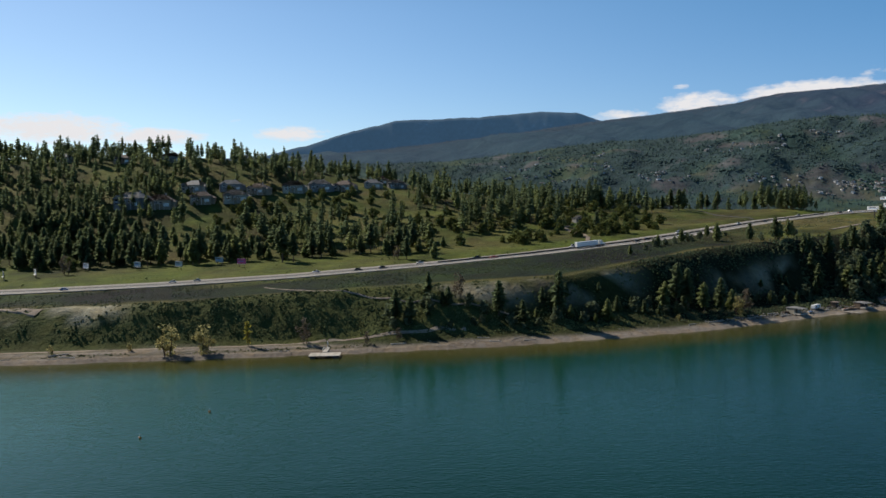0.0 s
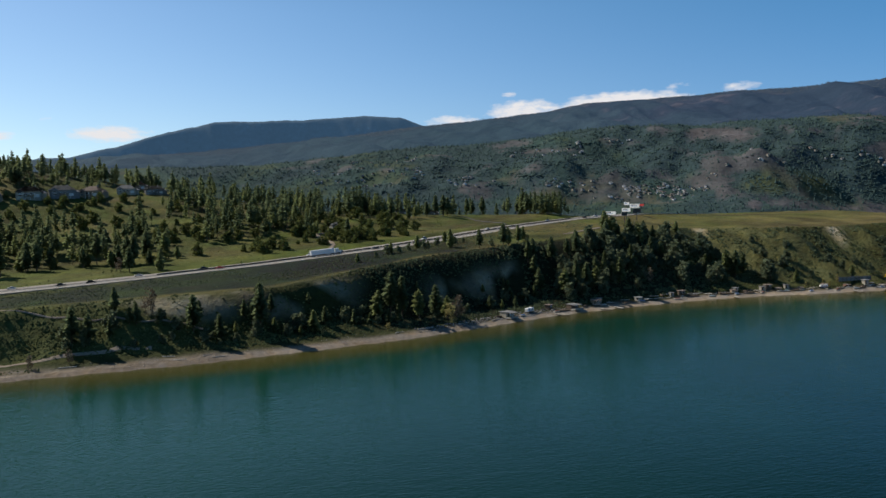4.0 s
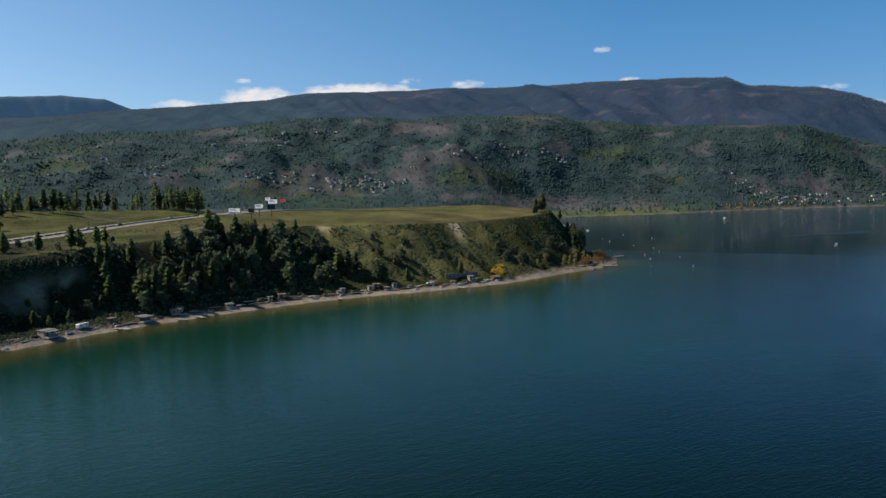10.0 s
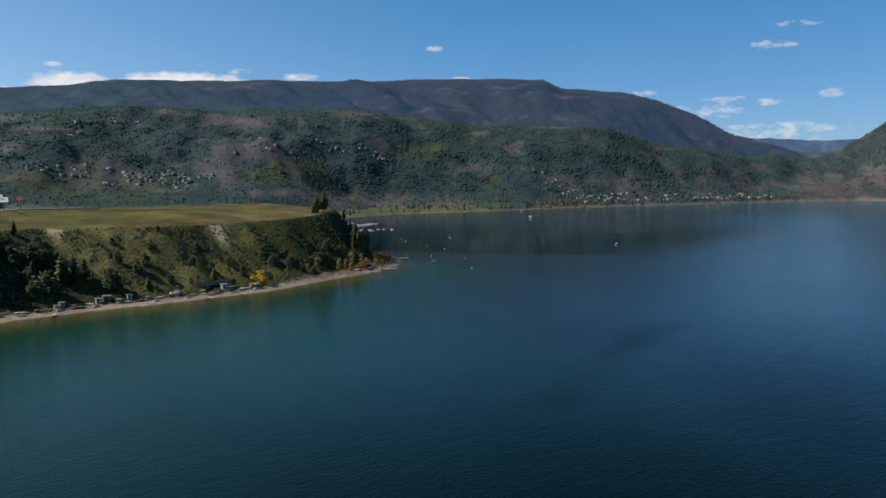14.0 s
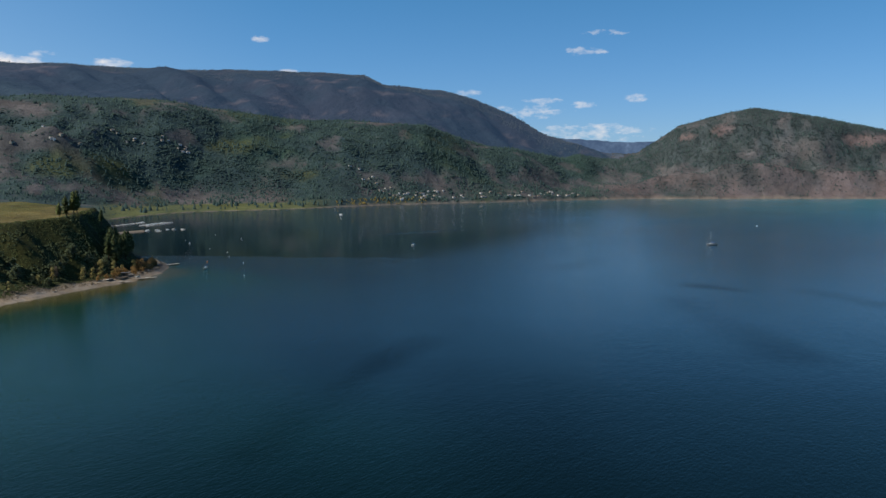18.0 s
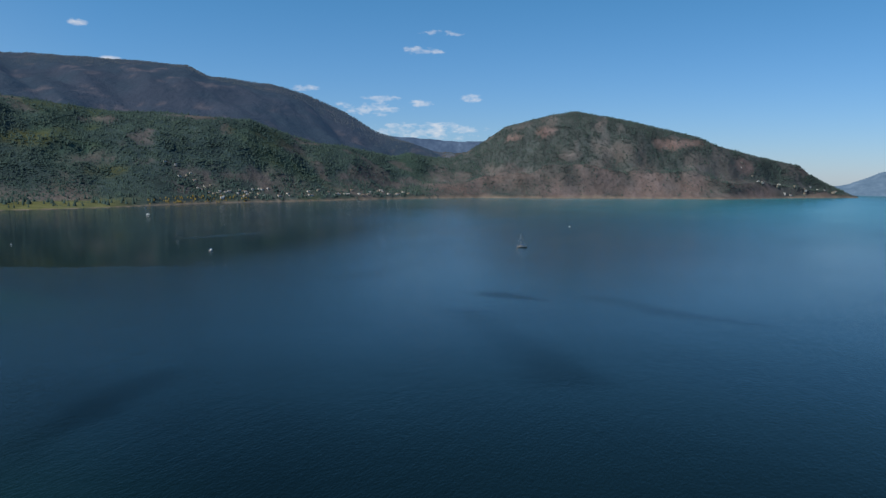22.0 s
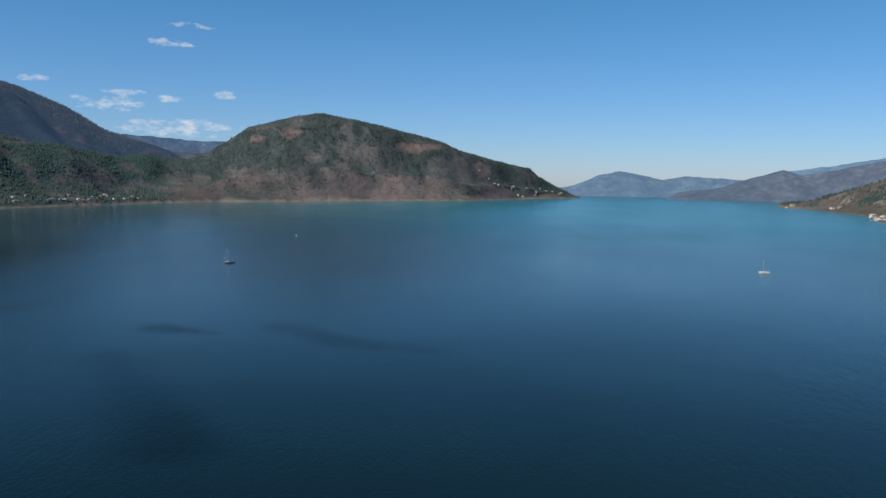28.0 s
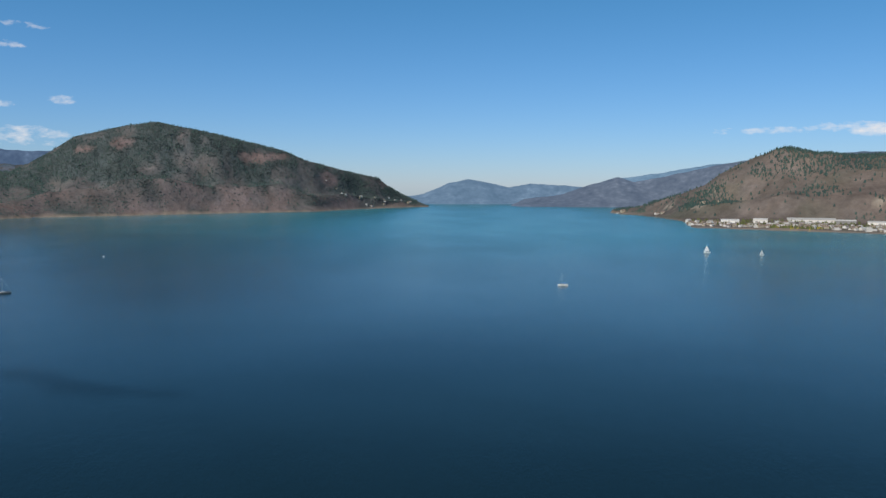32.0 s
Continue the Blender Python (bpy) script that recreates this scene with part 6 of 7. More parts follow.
def house(w, d, h, wall, roof, label, windows=4, hip=True, garage=True, far=False):
    """A house with hipped or gabled roof; its front looks along -y."""
    t = empty("house", label, "house", "houses on the valley side" if far else "houses on the hill")
    bm = bmesh.new()
    box(bm, 0, 0, -2.5, w, d, h + 2.5, 0.0)
    walls = part("wall", bm, wall, t)
    bm = bmesh.new()
    e, rh, k = 0.8, d * 0.34, (0.5 * d if hip else 0.0)
    base = [bm.verts.new(p) for p in ((-w / 2 - e, -d / 2 - e, h), (w / 2 + e, -d / 2 - e, h), (w / 2 + e, d / 2 + e, h), (-w / 2 - e, d / 2 + e, h))]
    a, b = bm.verts.new((-w / 2 - e + k, 0, h + rh)), bm.verts.new((w / 2 + e - k, 0, h + rh))
    for f in ((base[0], base[1], b, a), (base[2], base[3], a, b), (base[1], base[2], b), (base[3], base[0], a), tuple(reversed(base))):
        bm.faces.new(f)
    bmesh.ops.solidify(bm, geom=bm.faces[:], thickness=-0.12)
    part("roof", bm, roof, t)
    for i in range(windows):
        x = (i + 0.5) / windows * w * 0.86 - w * 0.43
        if garage and i == windows - 1:
            bm = bmesh.new()
            box(bm, x, -d / 2 - 0.03, 0, min(3.6, w * 0.25), 0.08, 2.3)
            part("garage_door", bm, M_WHITE, t)
            continue
        bm = bmesh.new()
        box(bm, x, -d / 2 - 0.02, h * 0.32, w / windows * (0.36 if far else 0.55), 0.08, h * (0.3 if far else 0.42))
        win = part("window", bm, M_WHITE, t)
        bm = bmesh.new()
        box(bm, x, -d / 2 - 0.05, h * 0.32 + 0.12, w / windows * (0.36 if far else 0.55) - 0.24, 0.06, h * (0.3 if far else 0.42) - 0.24)
        part("pane", bm, M_GLASS, win)
    if not far:
        bm = bmesh.new()
        box(bm, w * 0.22, d * 0.15, h, 0.8, 0.8, rh + 0.9)
        part("chimney", bm, M_CONCRETE, t)
        bm = bmesh.new()
        box(bm, w * 0.1, -d / 2 - 1.6, h * 0.42, w * 0.4, 3.0, 0.2)
        deck = part("balcony", bm, M_DECK, t)
        for s in (-1, 0, 1):
            bm = bmesh.new()
            rod(bm, (w * 0.1 + s * w * 0.18, -d / 2 - 2.9, -2.5), (w * 0.1 + s * w * 0.18, -d / 2 - 2.9, h * 0.42 + 1.0), 0.09, 0.09)
            part("balcony_post", bm, M_WHITE, deck)
        # a gabled bay pushes forward from the front
        bm = bmesh.new()
        gx, gw, gy = -w * 0.3, w * 0.3, -d / 2 - 2.2
        box(bm, gx, (gy - d / 2) / 2 + 0.0, -2.5, gw, 2.2, h * 0.9 + 2.5)
        part("bay_wall", bm, wall, t)
        bm = bmesh.new()
        e = [[bm.verts.new((gx + q * (gw / 2 + 0.5), y_, z_)) for q, z_ in ((-1, h * 0.9 - 0.1), (0, h * 0.9 + gw * 0.42), (1, h * 0.9 - 0.1))] for y_ in (gy - 0.6, d * 0.1)]
        for q in range(2):
            bm.faces.new((e[0][q], e[0][q + 1], e[1][q + 1], e[1][q]))
        bm.faces.new(e[0])
        bmesh.ops.solidify(bm, geom=bm.faces[:], thickness=-0.15)
        part("gable_roof", bm, roof, t)
        for z_ in (0.2, h * 0.52):
            bm = bmesh.new()
            box(bm, gx, gy - 0.03, z_ + 0.5, gw * 0.5, 0.08, 1.5)
            win = part("window", bm, M_WHITE, t)
            bm = bmesh.new()
            box(bm, gx, gy - 0.06, z_ + 0.62, gw * 0.5 - 0.24, 0.06, 1.26)
            part("pane", bm, M_GLASS, win)
        bm = bmesh.new()
        box(bm, w * 0.52, d * 0.1, -2.5, w * 0.3, d * 0.7, h * 0.7 + 2.5)
        part("wing", bm, wall, t)
        bm = bmesh.new()
        box(bm, w * 0.52, d * 0.1, h * 0.7, w * 0.36, d * 0.8, 1.6, 0, 0, 0.35)
        part("wing_roof", bm, roof, t)
    return t


H1 = house(20, 12, 5.0, M_GREYWALL, M_ROOF, "large two-storey grey house with hipped roof")
H2 = house(16, 11, 4.5, M_TAN, M_ROOF_BROWN, "tan two-storey house with brown roof and balcony")
H3 = house(17, 11, 4.4, M_CREAM, M_ROOF, "pale two-storey house with grey hipped roof")
for i, (x, y, kd, s) in enumerate(((-253, 630, H1, 1.25), (-202, 646, H2, 1.05), (-176, 654, H3, 1.15), (-214, 668, H3, 1.1), (-231, 630, H2, 1.2), (-186, 678, H1, 0.95), (-161, 676, H2, 1.0),
                                   (-133, 690, H3, 1.1), (-112, 704, H1, 1.0), (-90, 714, H2, 1.05), (-66, 732, H3, 0.9), (-44, 740, H1, 0.8), (-363, 744, H3, 0.9), (-304, 736, H2, 0.9), (-258, 737, H1, 0.9), (-195, 763, H3, 0.9), (-60, 757, H2, 0.8),
                                   (111, 612, H1, 0.6), (150, 700, H2, 0.6), (176, 704, H1, 0.5), (78, 716, H2, 0.6), (205, 704, H1, 0.5))):
    turn = (-0.35, 0.1, 0.3)[i % 3]
    if i in (0, 1, 2):
        place(kd, x, y, turn, s, 0)
    else:
        again(kd, x, y, turn, s, 0)

M_ROOF_FAR = surface("weathered_grey_shingles", (0.18, 0.16, 0.155), (0.30, 0.275, 0.265), 0.6, 0.9)
FAR_KINDS = [house(13, 9, 4.6, M_PALE_WALL, M_ROOF_FAR, "pale house with grey roof on the wooded valley side", 3, True, True, True),
             house(12, 9, 4.4, M_PALE_WALL, M_ROOF_BROWN, "cream house with brown roof on the wooded valley side", 3, False, True, True),
             house(14, 9, 4.2, M_CREAM, M_ROOF_FAR, "tan stucco house on the wooded valley side", 3, True, False, True),
             house(12, 10, 5.0, M_GREYWALL, M_ROOF_PALE, "grey stucco house with pale metal roof", 3, False, False, True)]
started, joined = set(), []
placed = [0]


def far_house(x, y, scale=1.0):
    kd = int(rng.choice(4, p=[0.24, 0.24, 0.32, 0.20]))
    az = math.atan2(x - CX, y - CY)
    turn = -az + 0.75 + rng.uniform(-0.4, 0.4)
    placed[0] += 1
    if placed[0] > 255:
        joined.append((x, y, scale, turn, kd))
        return None
    if kd not in started:
        started.add(kd)
        return place(FAR_KINDS[kd], x, y, turn, scale, 0.3)
    return again(FAR_KINDS[kd], x, y, turn, scale, 0.3)


# neighbourhoods along the slope: azimuth, distance, half width in degrees, half depth, houses
for a0, r0, wa, wr, n in ((24.4, 1862, 3.0, 30, 46), (17.1, 1862, 1.8, 24, 22), (16.0, 2120, 2.8, 60, 28), (21.5, 2199, 1.1, 14, 8), (9.6, 1880, 2.0, 24, 9), (27.8, 1930, 1.0, 22, 6),
                          (11.5, 1697, 2.8, 10, 8), (38.5, 2147, 1.1, 14, 10), (35.4, 2131, 1.1, 12, 6), (51.4, 2228, 1.2, 10, 4), (52.7, 2175, 1.3, 28, 14), (2.5, 2140, 4.0, 110, 44),
                          (3.6, 2010, 3.0, 50, 26), (8.8, 1926, 1.4, 20, 12), (22.4, 1845, 3.6, 40, 30), (31.5, 1990, 1.5, 40, 5), (91.2, 3465, 1.6, 14, 8)):
    for i in range(n):
        row = (i % 3 - 1) * 0.75
        far_house(*far_xy(a0 + wa * rng.uniform(-1, 1), r0 + wr * (row + rng.uniform(-0.22, 0.22))), rng.uniform(0.42, 0.68))
for i in range(58):
    az = 53.6 + 14.0 * rng.rand() ** 1.2
    far_house(*far_xy(az, F_SHORE(az) + rng.uniform(26, 95)), rng.uniform(0.45, 0.75))

for i in range(13):
    az = rng.uniform(91.6, 95.6)
    far_house(*far_xy(az, F_SHORE(az) + rng.uniform(25, 90)), 0.8)

# ---------------------------------------------------------------- the town on the eastern shore


def az_place(t, az, r, turn=0.0, scale=1.0, fresh=True, dz=0.2):
    x, y = far_xy(az, r)
    return (place if fresh else again)(t, x, y, -radians(az) + turn, scale, dz)


def shed(w, d, h, wall, roof, label):
    t = empty("warehouse", label, "warehouse", "buildings of the eastern town")
    bm = bmesh.new()
    box(bm, 0, 0, -1.5, w, d, h + 1.5)
    part("wall", bm, wall, t)
    bm = bmesh.new()
    vs = [[bm.verts.new((s * (w / 2 + 0.4), y, z)) for y, z in ((-d / 2 - 0.4, h), (0, h + d * 0.12), (d / 2 + 0.4, h))] for s in (-1, 1)]
    for i in range(2):
        bm.faces.new((vs[0][i], vs[1][i], vs[1][i + 1], vs[0][i + 1]))
    bm.faces.new(vs[0])
    bm.faces.new(list(reversed(vs[1])))
    part("roof", bm, roof, t)
    for i in range(max(2, int(w / 14))):
        x = (i + 0.5) / max(2, int(w / 14)) * w - w / 2
        bm = bmesh.new()
        box(bm, x, -d / 2 - 0.04, 0, 4.2, 0.1, h * 0.55)
        part("roller_door", bm, M_GREYWALL, t)
    return t


az_place(shed(110, 34, 6.5, M_PALE_WALL, M_ROOF_PALE, "long cream packing house with pale roof"), 122.3, 2330)
az_place(shed(44, 24, 7, M_WHITE, M_ROOF_PALE, "white industrial building near the eastern shore"), 117.6, 2290)
az_place(shed(46, 20, 7, M_GREYWALL, M_ROOF_PALE, "grey warehouse with pale roof by the shore"), 124.2, 2310)
az_place(shed(34, 20, 9, M_PALE_WALL, M_ROOF_PALE, "cream workshop with pale metal roof"), 119.4, 2300)
az_place(shed(50, 22, 6, M_PALE_WALL, M_ROOF_PALE, "cream warehouse with pale roof in town"), 126.0, 2290)
for i in range(190):
    az = rng.uniform(114.9, 129.5)
    x, y = far_xy(az, F_SHORE(az) + rng.uniform(60, 230))
    far_house(x, y, rng.uniform(0.5, 1.0))
for az, r in ((112.9, 2840), (113.3, 2830), (110.3, 3060), (110.6, 3040), (115.9, 2720), (116.9, 2700)):
    far_house(*far_xy(az, r), 1.1)
far_wood("town_trees", 1900, 115.2, 130, lambda a, u: F_SHORE(a) + 40 + 300 * u**1.5, lambda a, r, x, y: 0.5 + 0 * a, 8, M_SHRUB, "garden trees among the buildings of the eastern town")
far_wood("town_bushes", 420, 115.4, 130, lambda a, u: F_SHORE(a) + 12 + 120 * u, lambda a, r, x, y: 0.5 + 0 * a, 6, M_LEAF_SPRING, "yellow-green spring trees along the eastern shore")
far_wood("shore_gold_trees", 240, 49.5, 56, lambda a, u: F_SHORE(a) + 8 + 45 * u, lambda a, r, x, y: 0.5 + 0 * a, 6, surface("ochre_shore_leaves", (0.20, 0.155, 0.045), (0.30, 0.235, 0.075), 0.1, 0.85, island=True, leaf=0.3), "yellow willows along the far shore")

# the farther villages in one mesh: walls, gables and roofs
V, F, S = [], [], []
for x, y, s, turn, kd in joined:
    z, o = float(ground_z(x, y)), len(V)
    w, d, h = 6.5 * s, 4.5 * s, 4.5 * s
    ca, sa_ = math.cos(turn), math.sin(turn)
    for px, py, pz in ((-w, -d, -4), (w, -d, -4), (w, d, -4), (-w, d, -4), (-w, -d, h), (w, -d, h), (w, d, h), (-w, d, h), (-w, 0, h + 2.4 * s), (w, 0, h + 2.4 * s),
                       (-w - 0.6, -d - 0.6, h - 0.2), (w + 0.6, -d - 0.6, h - 0.2), (w + 0.6, d + 0.6, h - 0.2), (-w - 0.6, d + 0.6, h - 0.2), (-w - 0.6, 0, h + 2.6 * s), (w + 0.6, 0, h + 2.6 * s)):
        V.append((x + px * ca - py * sa_, y + px * sa_ + py * ca, z + pz))
    F += [tuple(o + i for i in f) for f in ((0, 1, 5, 4), (1, 2, 6, 9, 5), (2, 3, 7, 6), (3, 0, 4, 8, 7), (10, 11, 15, 14), (12, 13, 14, 15))]
    S += [7 if turn < -1.3 and kd == 0 else kd] * 4 + [4 + (0, 1, 1, 2)[kd]] * 2
me = mesh_of("village_houses", V, F, M_PALE_WALL)
for m in (M_PALE_WALL, M_CREAM, M_PALE_WALL, M_ROOF_FAR, M_ROOF_BROWN, M_ROOF_PALE, M_CREAM):
    me.materials.append(m)
me.polygons.foreach_set("material_index", np.array(S, np.int32))
tagged(new("village_houses", me), "small pale houses of the farther lakeside villages", "houses", kind="stuff")

# ---------------------------------------------------------------- on the beach


def hut(w, d, h, wall, roof, label, porch=True, name="beach_hut"):
    t = empty(name, label, "beach hut", "huts along the beach")
    bm = bmesh.new()
    box(bm, 0, 0, -0.6, w, d, h + 0.6)
    part("wall", bm, wall, t)
    bm = bmesh.new()
    box(bm, 0, -0.2, h, w + 0.8, d + 1.2, 0.22, 0.04)
    part("roof", bm, roof, t)
    bm = bmesh.new()
    box(bm, -w * 0.2, -d / 2 - 0.03, 0, 0.9, 0.08, 2.0)
    part("door", bm, M_TIMBER, t)
    bm = bmesh.new()
    box(bm, w * 0.2, -d / 2 - 0.03, 0.9, w * 0.3, 0.08, 0.9)
    win = part("window", bm, M_WHITE, t)
    bm = bmesh.new()
    box(bm, w * 0.2, -d / 2 - 0.06, 1.0, w * 0.3 - 0.2, 0.05, 0.7)
    part("pane", bm, M_GLASS, win)
    if porch:
        bm = bmesh.new()
        box(bm, 0, -d / 2 - 1.7, -0.5, w, 3.2, 0.55)
        deck = part("deck", bm, M_DECK, t)
        for s in (-1, 1):
            bm = bmesh.new()
            rod(bm, (s * (w / 2 - 0.15), -d / 2 - 3.1, 0), (s * (w / 2 - 0.15), -d / 2 - 3.1, h), 0.07, 0.07)
            part("porch_post", bm, M_TIMBER, deck)
        bm = bmesh.new()
        box(bm, 0, -d / 2 - 1.6, h - 0.15, w + 0.4, 3.4, 0.12)
        part("porch_roof", bm, roof, t)
    return t


def trailer(label, stripe):
    t = empty("camper_trailer", label, "trailer", "campers along the beach")
    bm = bmesh.new()
    box(bm, 0, 0, 0.55, 6.6, 2.4, 2.1, 0.25)
    part("body", bm, M_WHITE, t)
    bm = bmesh.new()
    box(bm, 0, -1.2, 1.0, 6.2, 0.04, 0.25)
    part("stripe", bm, stripe, t)
    for x in (-1.9, 1.5):
        bm = bmesh.new()
        box(bm, x, -1.2, 1.5, 1.2, 0.05, 0.7)
        part("window", bm, M_GLASS, t)
    wheels(t, (-0.4, 0.5), 1.15, 0.34)
    bm = bmesh.new()
    rod(bm, (3.2, 0, 0.55), (4.6, 0, 0.5), 0.07, 0.05)
    part("tow_bar", bm, M_DARKSTEEL, t)
    return t


hutA = hut(5.5, 4.5, 2.5, M_CREAM, M_ROOF, "small cream beach hut with flat grey roof and deck")
hutB = hut(6.5, 4.5, 2.6, M_TIMBER, M_ROOF, "dark timber beach hut with grey flat roof")
hutC = hut(5, 4, 2.4, M_TAN, M_ROOF_BROWN, "tan beach cabin with brown roof and porch")
hutD = hut(4.5, 4, 2.3, M_REDWOOD, M_ROOF_BROWN, "red-brown wooden beach hut with porch")
rvA, rvB = trailer("white camper trailer with blue stripe parked on the beach", M_BLUE), trailer("white camper trailer with red stripe parked on the beach", M_RED)
shedA = hut(2.6, 2.2, 2.2, M_CREAM, M_ROOF, "little pale changing shed on the beach", False, "beach_shed")
shedB = hut(3.2, 2.4, 2.1, M_TIMBER, M_ROOF_BROWN, "little dark wooden tool shed on the beach", False, "beach_shed")


def platform(w, d, mat, label):
    t = empty("sun_deck", label, "deck", "wooden decks along the beach")
    for i in range(int(w / 0.5)):
        bm = bmesh.new()
        box(bm, -w / 2 + 0.25 + 0.5 * i, 0, 0.5, 0.46, d, 0.08)
        part("plank", bm, mat, t)
    for sx in (-1, 1):
        for sy in (-1, 1):
            bm = bmesh.new()
            rod(bm, (sx * w * 0.45, sy * d * 0.42, -0.8), (sx * w * 0.45, sy * d * 0.42, 0.5), 0.12, 0.12)
            part("post", bm, M_TIMBER, t)
        bm = bmesh.new()
        box(bm, 0, sx * d * 0.42, 0.28, w, 0.2, 0.22)
        part("beam", bm, M_TIMBER, t)
    bm = bmesh.new()
    rod(bm, (-w / 2, d / 2, 1.4), (w / 2, d / 2, 1.4), 0.05, 0.05)
    part("rail", bm, M_TIMBER, t)
    return t


deckA = platform(6, 4, M_DECK, "low sun-bleached wooden deck on the beach")
deckB = platform(8, 3.5, M_TIMBER, "low dark timber deck beside the beach huts")


def shore_turn(x):
    return math.atan(float(SHORE(x + 8) - SHORE(x - 8)) / 16)


seen = set()
for x, off, kd, s in ((183, 8, hutA, 1.05), (199, 9, rvA, 0.95), (228, 7, hutB, 0.9), (246, 10, hutC, 0.9), (249, 11, shedA, 1.0), (277, 9, hutA, 0.72), (303, 10, shedA, 0.9), (311, 11, shedB, 1.2),
                      (349, 9, hutC, 0.62), (352, 11, shedA, 1.0), (371, 10, shedA, 1.1), (376, 12, shedB, 1.2), (381, 9, hutC, 0.6), (388, 11, shedA, 1.0), (397, 10, hutC, 0.55), (413, 9, rvB, 0.8),
                      (416, 12, shedB, 1.0), (431, 11, hutD, 0.6), (445, 11, shedA, 1.2), (450, 12, hutB, 0.5), (466, 10, hutD, 0.95), (470, 12, shedA, 1.0), (590, 15, hutB, 0.7), (601, 18, hutC, 0.5), (213, 11, shedB, 1.1)):
    fresh = kd.name not in seen
    seen.add(kd.name)
    (place if fresh else again)(kd, x, float(SHORE(x)) + off, shore_turn(x) + rng.uniform(-0.3, 0.3), s, 0.15)
for x, off, kd, s in ((221, 5, deckB, 0.9), (256, 8, deckA, 0.8), (268, 6, deckB, 0.8), (284, 8, deckA, 0.9), (319, 7, deckB, 0.7), (330, 8, deckA, 0.8), (342, 7, deckB, 0.8), (358, 6, deckB, 1.0), (366, 9, deckA, 0.7),
                      (392, 7, deckB, 0.8), (404, 9, deckA, 0.7), (423, 7, deckB, 0.7), (437, 6, deckB, 0.9), (457, 8, deckA, 0.8), (478, 8, deckA, 0.7), (571, 9, deckA, 1.0), (582, 8, deckB, 1.2), (598, 12, deckA, 0.9)):
    fresh = kd.name not in seen
    seen.add(kd.name)
    (place if fresh else again)(kd, x, float(SHORE(x)) + off, shore_turn(x) + rng.uniform(-0.25, 0.25), s, 0.1)


def pier(n, width, length, label, name="wooden_pier"):
    """A small boardwalk on posts that runs out over the water along -y."""
    t = empty(name, label, "pier", "small piers along the beach")
    step = length / n
    me = None
    for i in range(n):
        bm = bmesh.new()
        box(bm, 0, -(i + 0.5) * step, 0.75, width, step * 0.9, 0.1)
        if me is None:
            p = part("plank", bm, M_DECK, t)
            me, base = p.data, p
        else:
            bm.free()
            p = new("plank", me)
            p.parent = t
            p.location = (0, -i * step, 0)
    for i in range(4):
        for s in (-1, 1):
            bm = bmesh.new()
            y = -(i + 0.5) / 4 * length
            rod(bm, (s * width * 0.42, y, -2.0), (s * width * 0.42, y, 0.95), 0.11, 0.1)
            part("post", bm, M_TIMBER, t)
    for s in (-1, 1):
        bm = bmesh.new()
        box(bm, s * width * 0.4, -length / 2, 0.55, 0.18, length, 0.2)
        part("beam", bm, M_TIMBER, t)
    return t


dock = empty("swimming_dock", "square sun-bleached floating dock with a short gangway", "dock")
for i in range(22):
    bm = bmesh.new()
    box(bm, -5.8 + 11.6 * (i + 0.5) / 22, 0, 0.62, 11.6 / 22 * 0.93, 7.0, 0.1)
    part("plank", bm, M_DECK, dock)
for s in (-1, 1):
    bm = bmesh.new()
    box(bm, s * 4.3, 0, -0.5, 2.0, 6.6, 1.05, 0.1)
    part("float", bm, M_BLACK, dock)
    bm = bmesh.new()
    box(bm, 0, s * 3.45, 0.35, 11.7, 0.2, 0.3)
    part("beam", bm, M_TIMBER, dock)
bm = bmesh.new()
box(bm, -0.6, 8.0, 0.8, 1.8, 9.5, 0.16)
gang = part("gangway", bm, M_DECK, dock)
for s in (-1, 1):
    bm = bmesh.new()
    rod(bm, (-0.6 + s * 0.9, 3.6, 1.7), (-0.6 + s * 0.9, 12.4, 1.7), 0.05, 0.05)
    part("rail", bm, M_WHITE, gang)
bm = bmesh.new()
rod(bm, (-0.6, 12.4, -0.5), (-0.6, 12.4, 3.4), 0.16, 0.16)
part("pole", bm, M_WHITE, dock)
dock.matrix_basis = Matrix.Translation((-49.5, 315.0, 0.35)) @ Matrix.Rotation(0.02, 4, "Z") @ Matrix.Scale(1.1, 4)

pierA = pier(14, 2.0, 9, "weathered narrow wooden pier on posts over shallow water")
pierB = pier(16, 3.0, 14, "long weathered pier at the sandy point")
done = set()
for x, kd, turn in ((243, pierA, 0.5), (256, pierA, -0.1), (345, pierA, -0.3), (428, pierA, 0.2), (452, pierA, -0.2), (592, pierB, 0.75), (574, pierA, 0.8), (656, pierB, 0.6), (213, pierA, 0.4)):
    m = Matrix.Translation((x, float(SHORE(x)) + 2.5, 0.05)) @ Matrix.Rotation(shore_turn(x) + turn, 4, "Z")
    if kd.name in done:
        copy_thing(kd, m)
    else:
        done.add(kd.name)
        kd.matrix_basis = m

# drift logs, picnic tables and upturned boats among the huts


def log_pile(k_):
    t = empty("drift_log", "bleached drift log lying on the beach", "log", "drift logs on the beach")
    bm = bmesh.new()
    rod(bm, (-k_ / 2, 0, 0.2), (k_ / 2, 0.3, 0.24), 0.26, 0.15, 8)
    rod(bm, (k_ * 0.2, 0.1, 0.25), (k_ * 0.32, 0.9, 0.5), 0.09, 0.04, 6)
    part("trunk", bm, M_DECK, t)
    return t


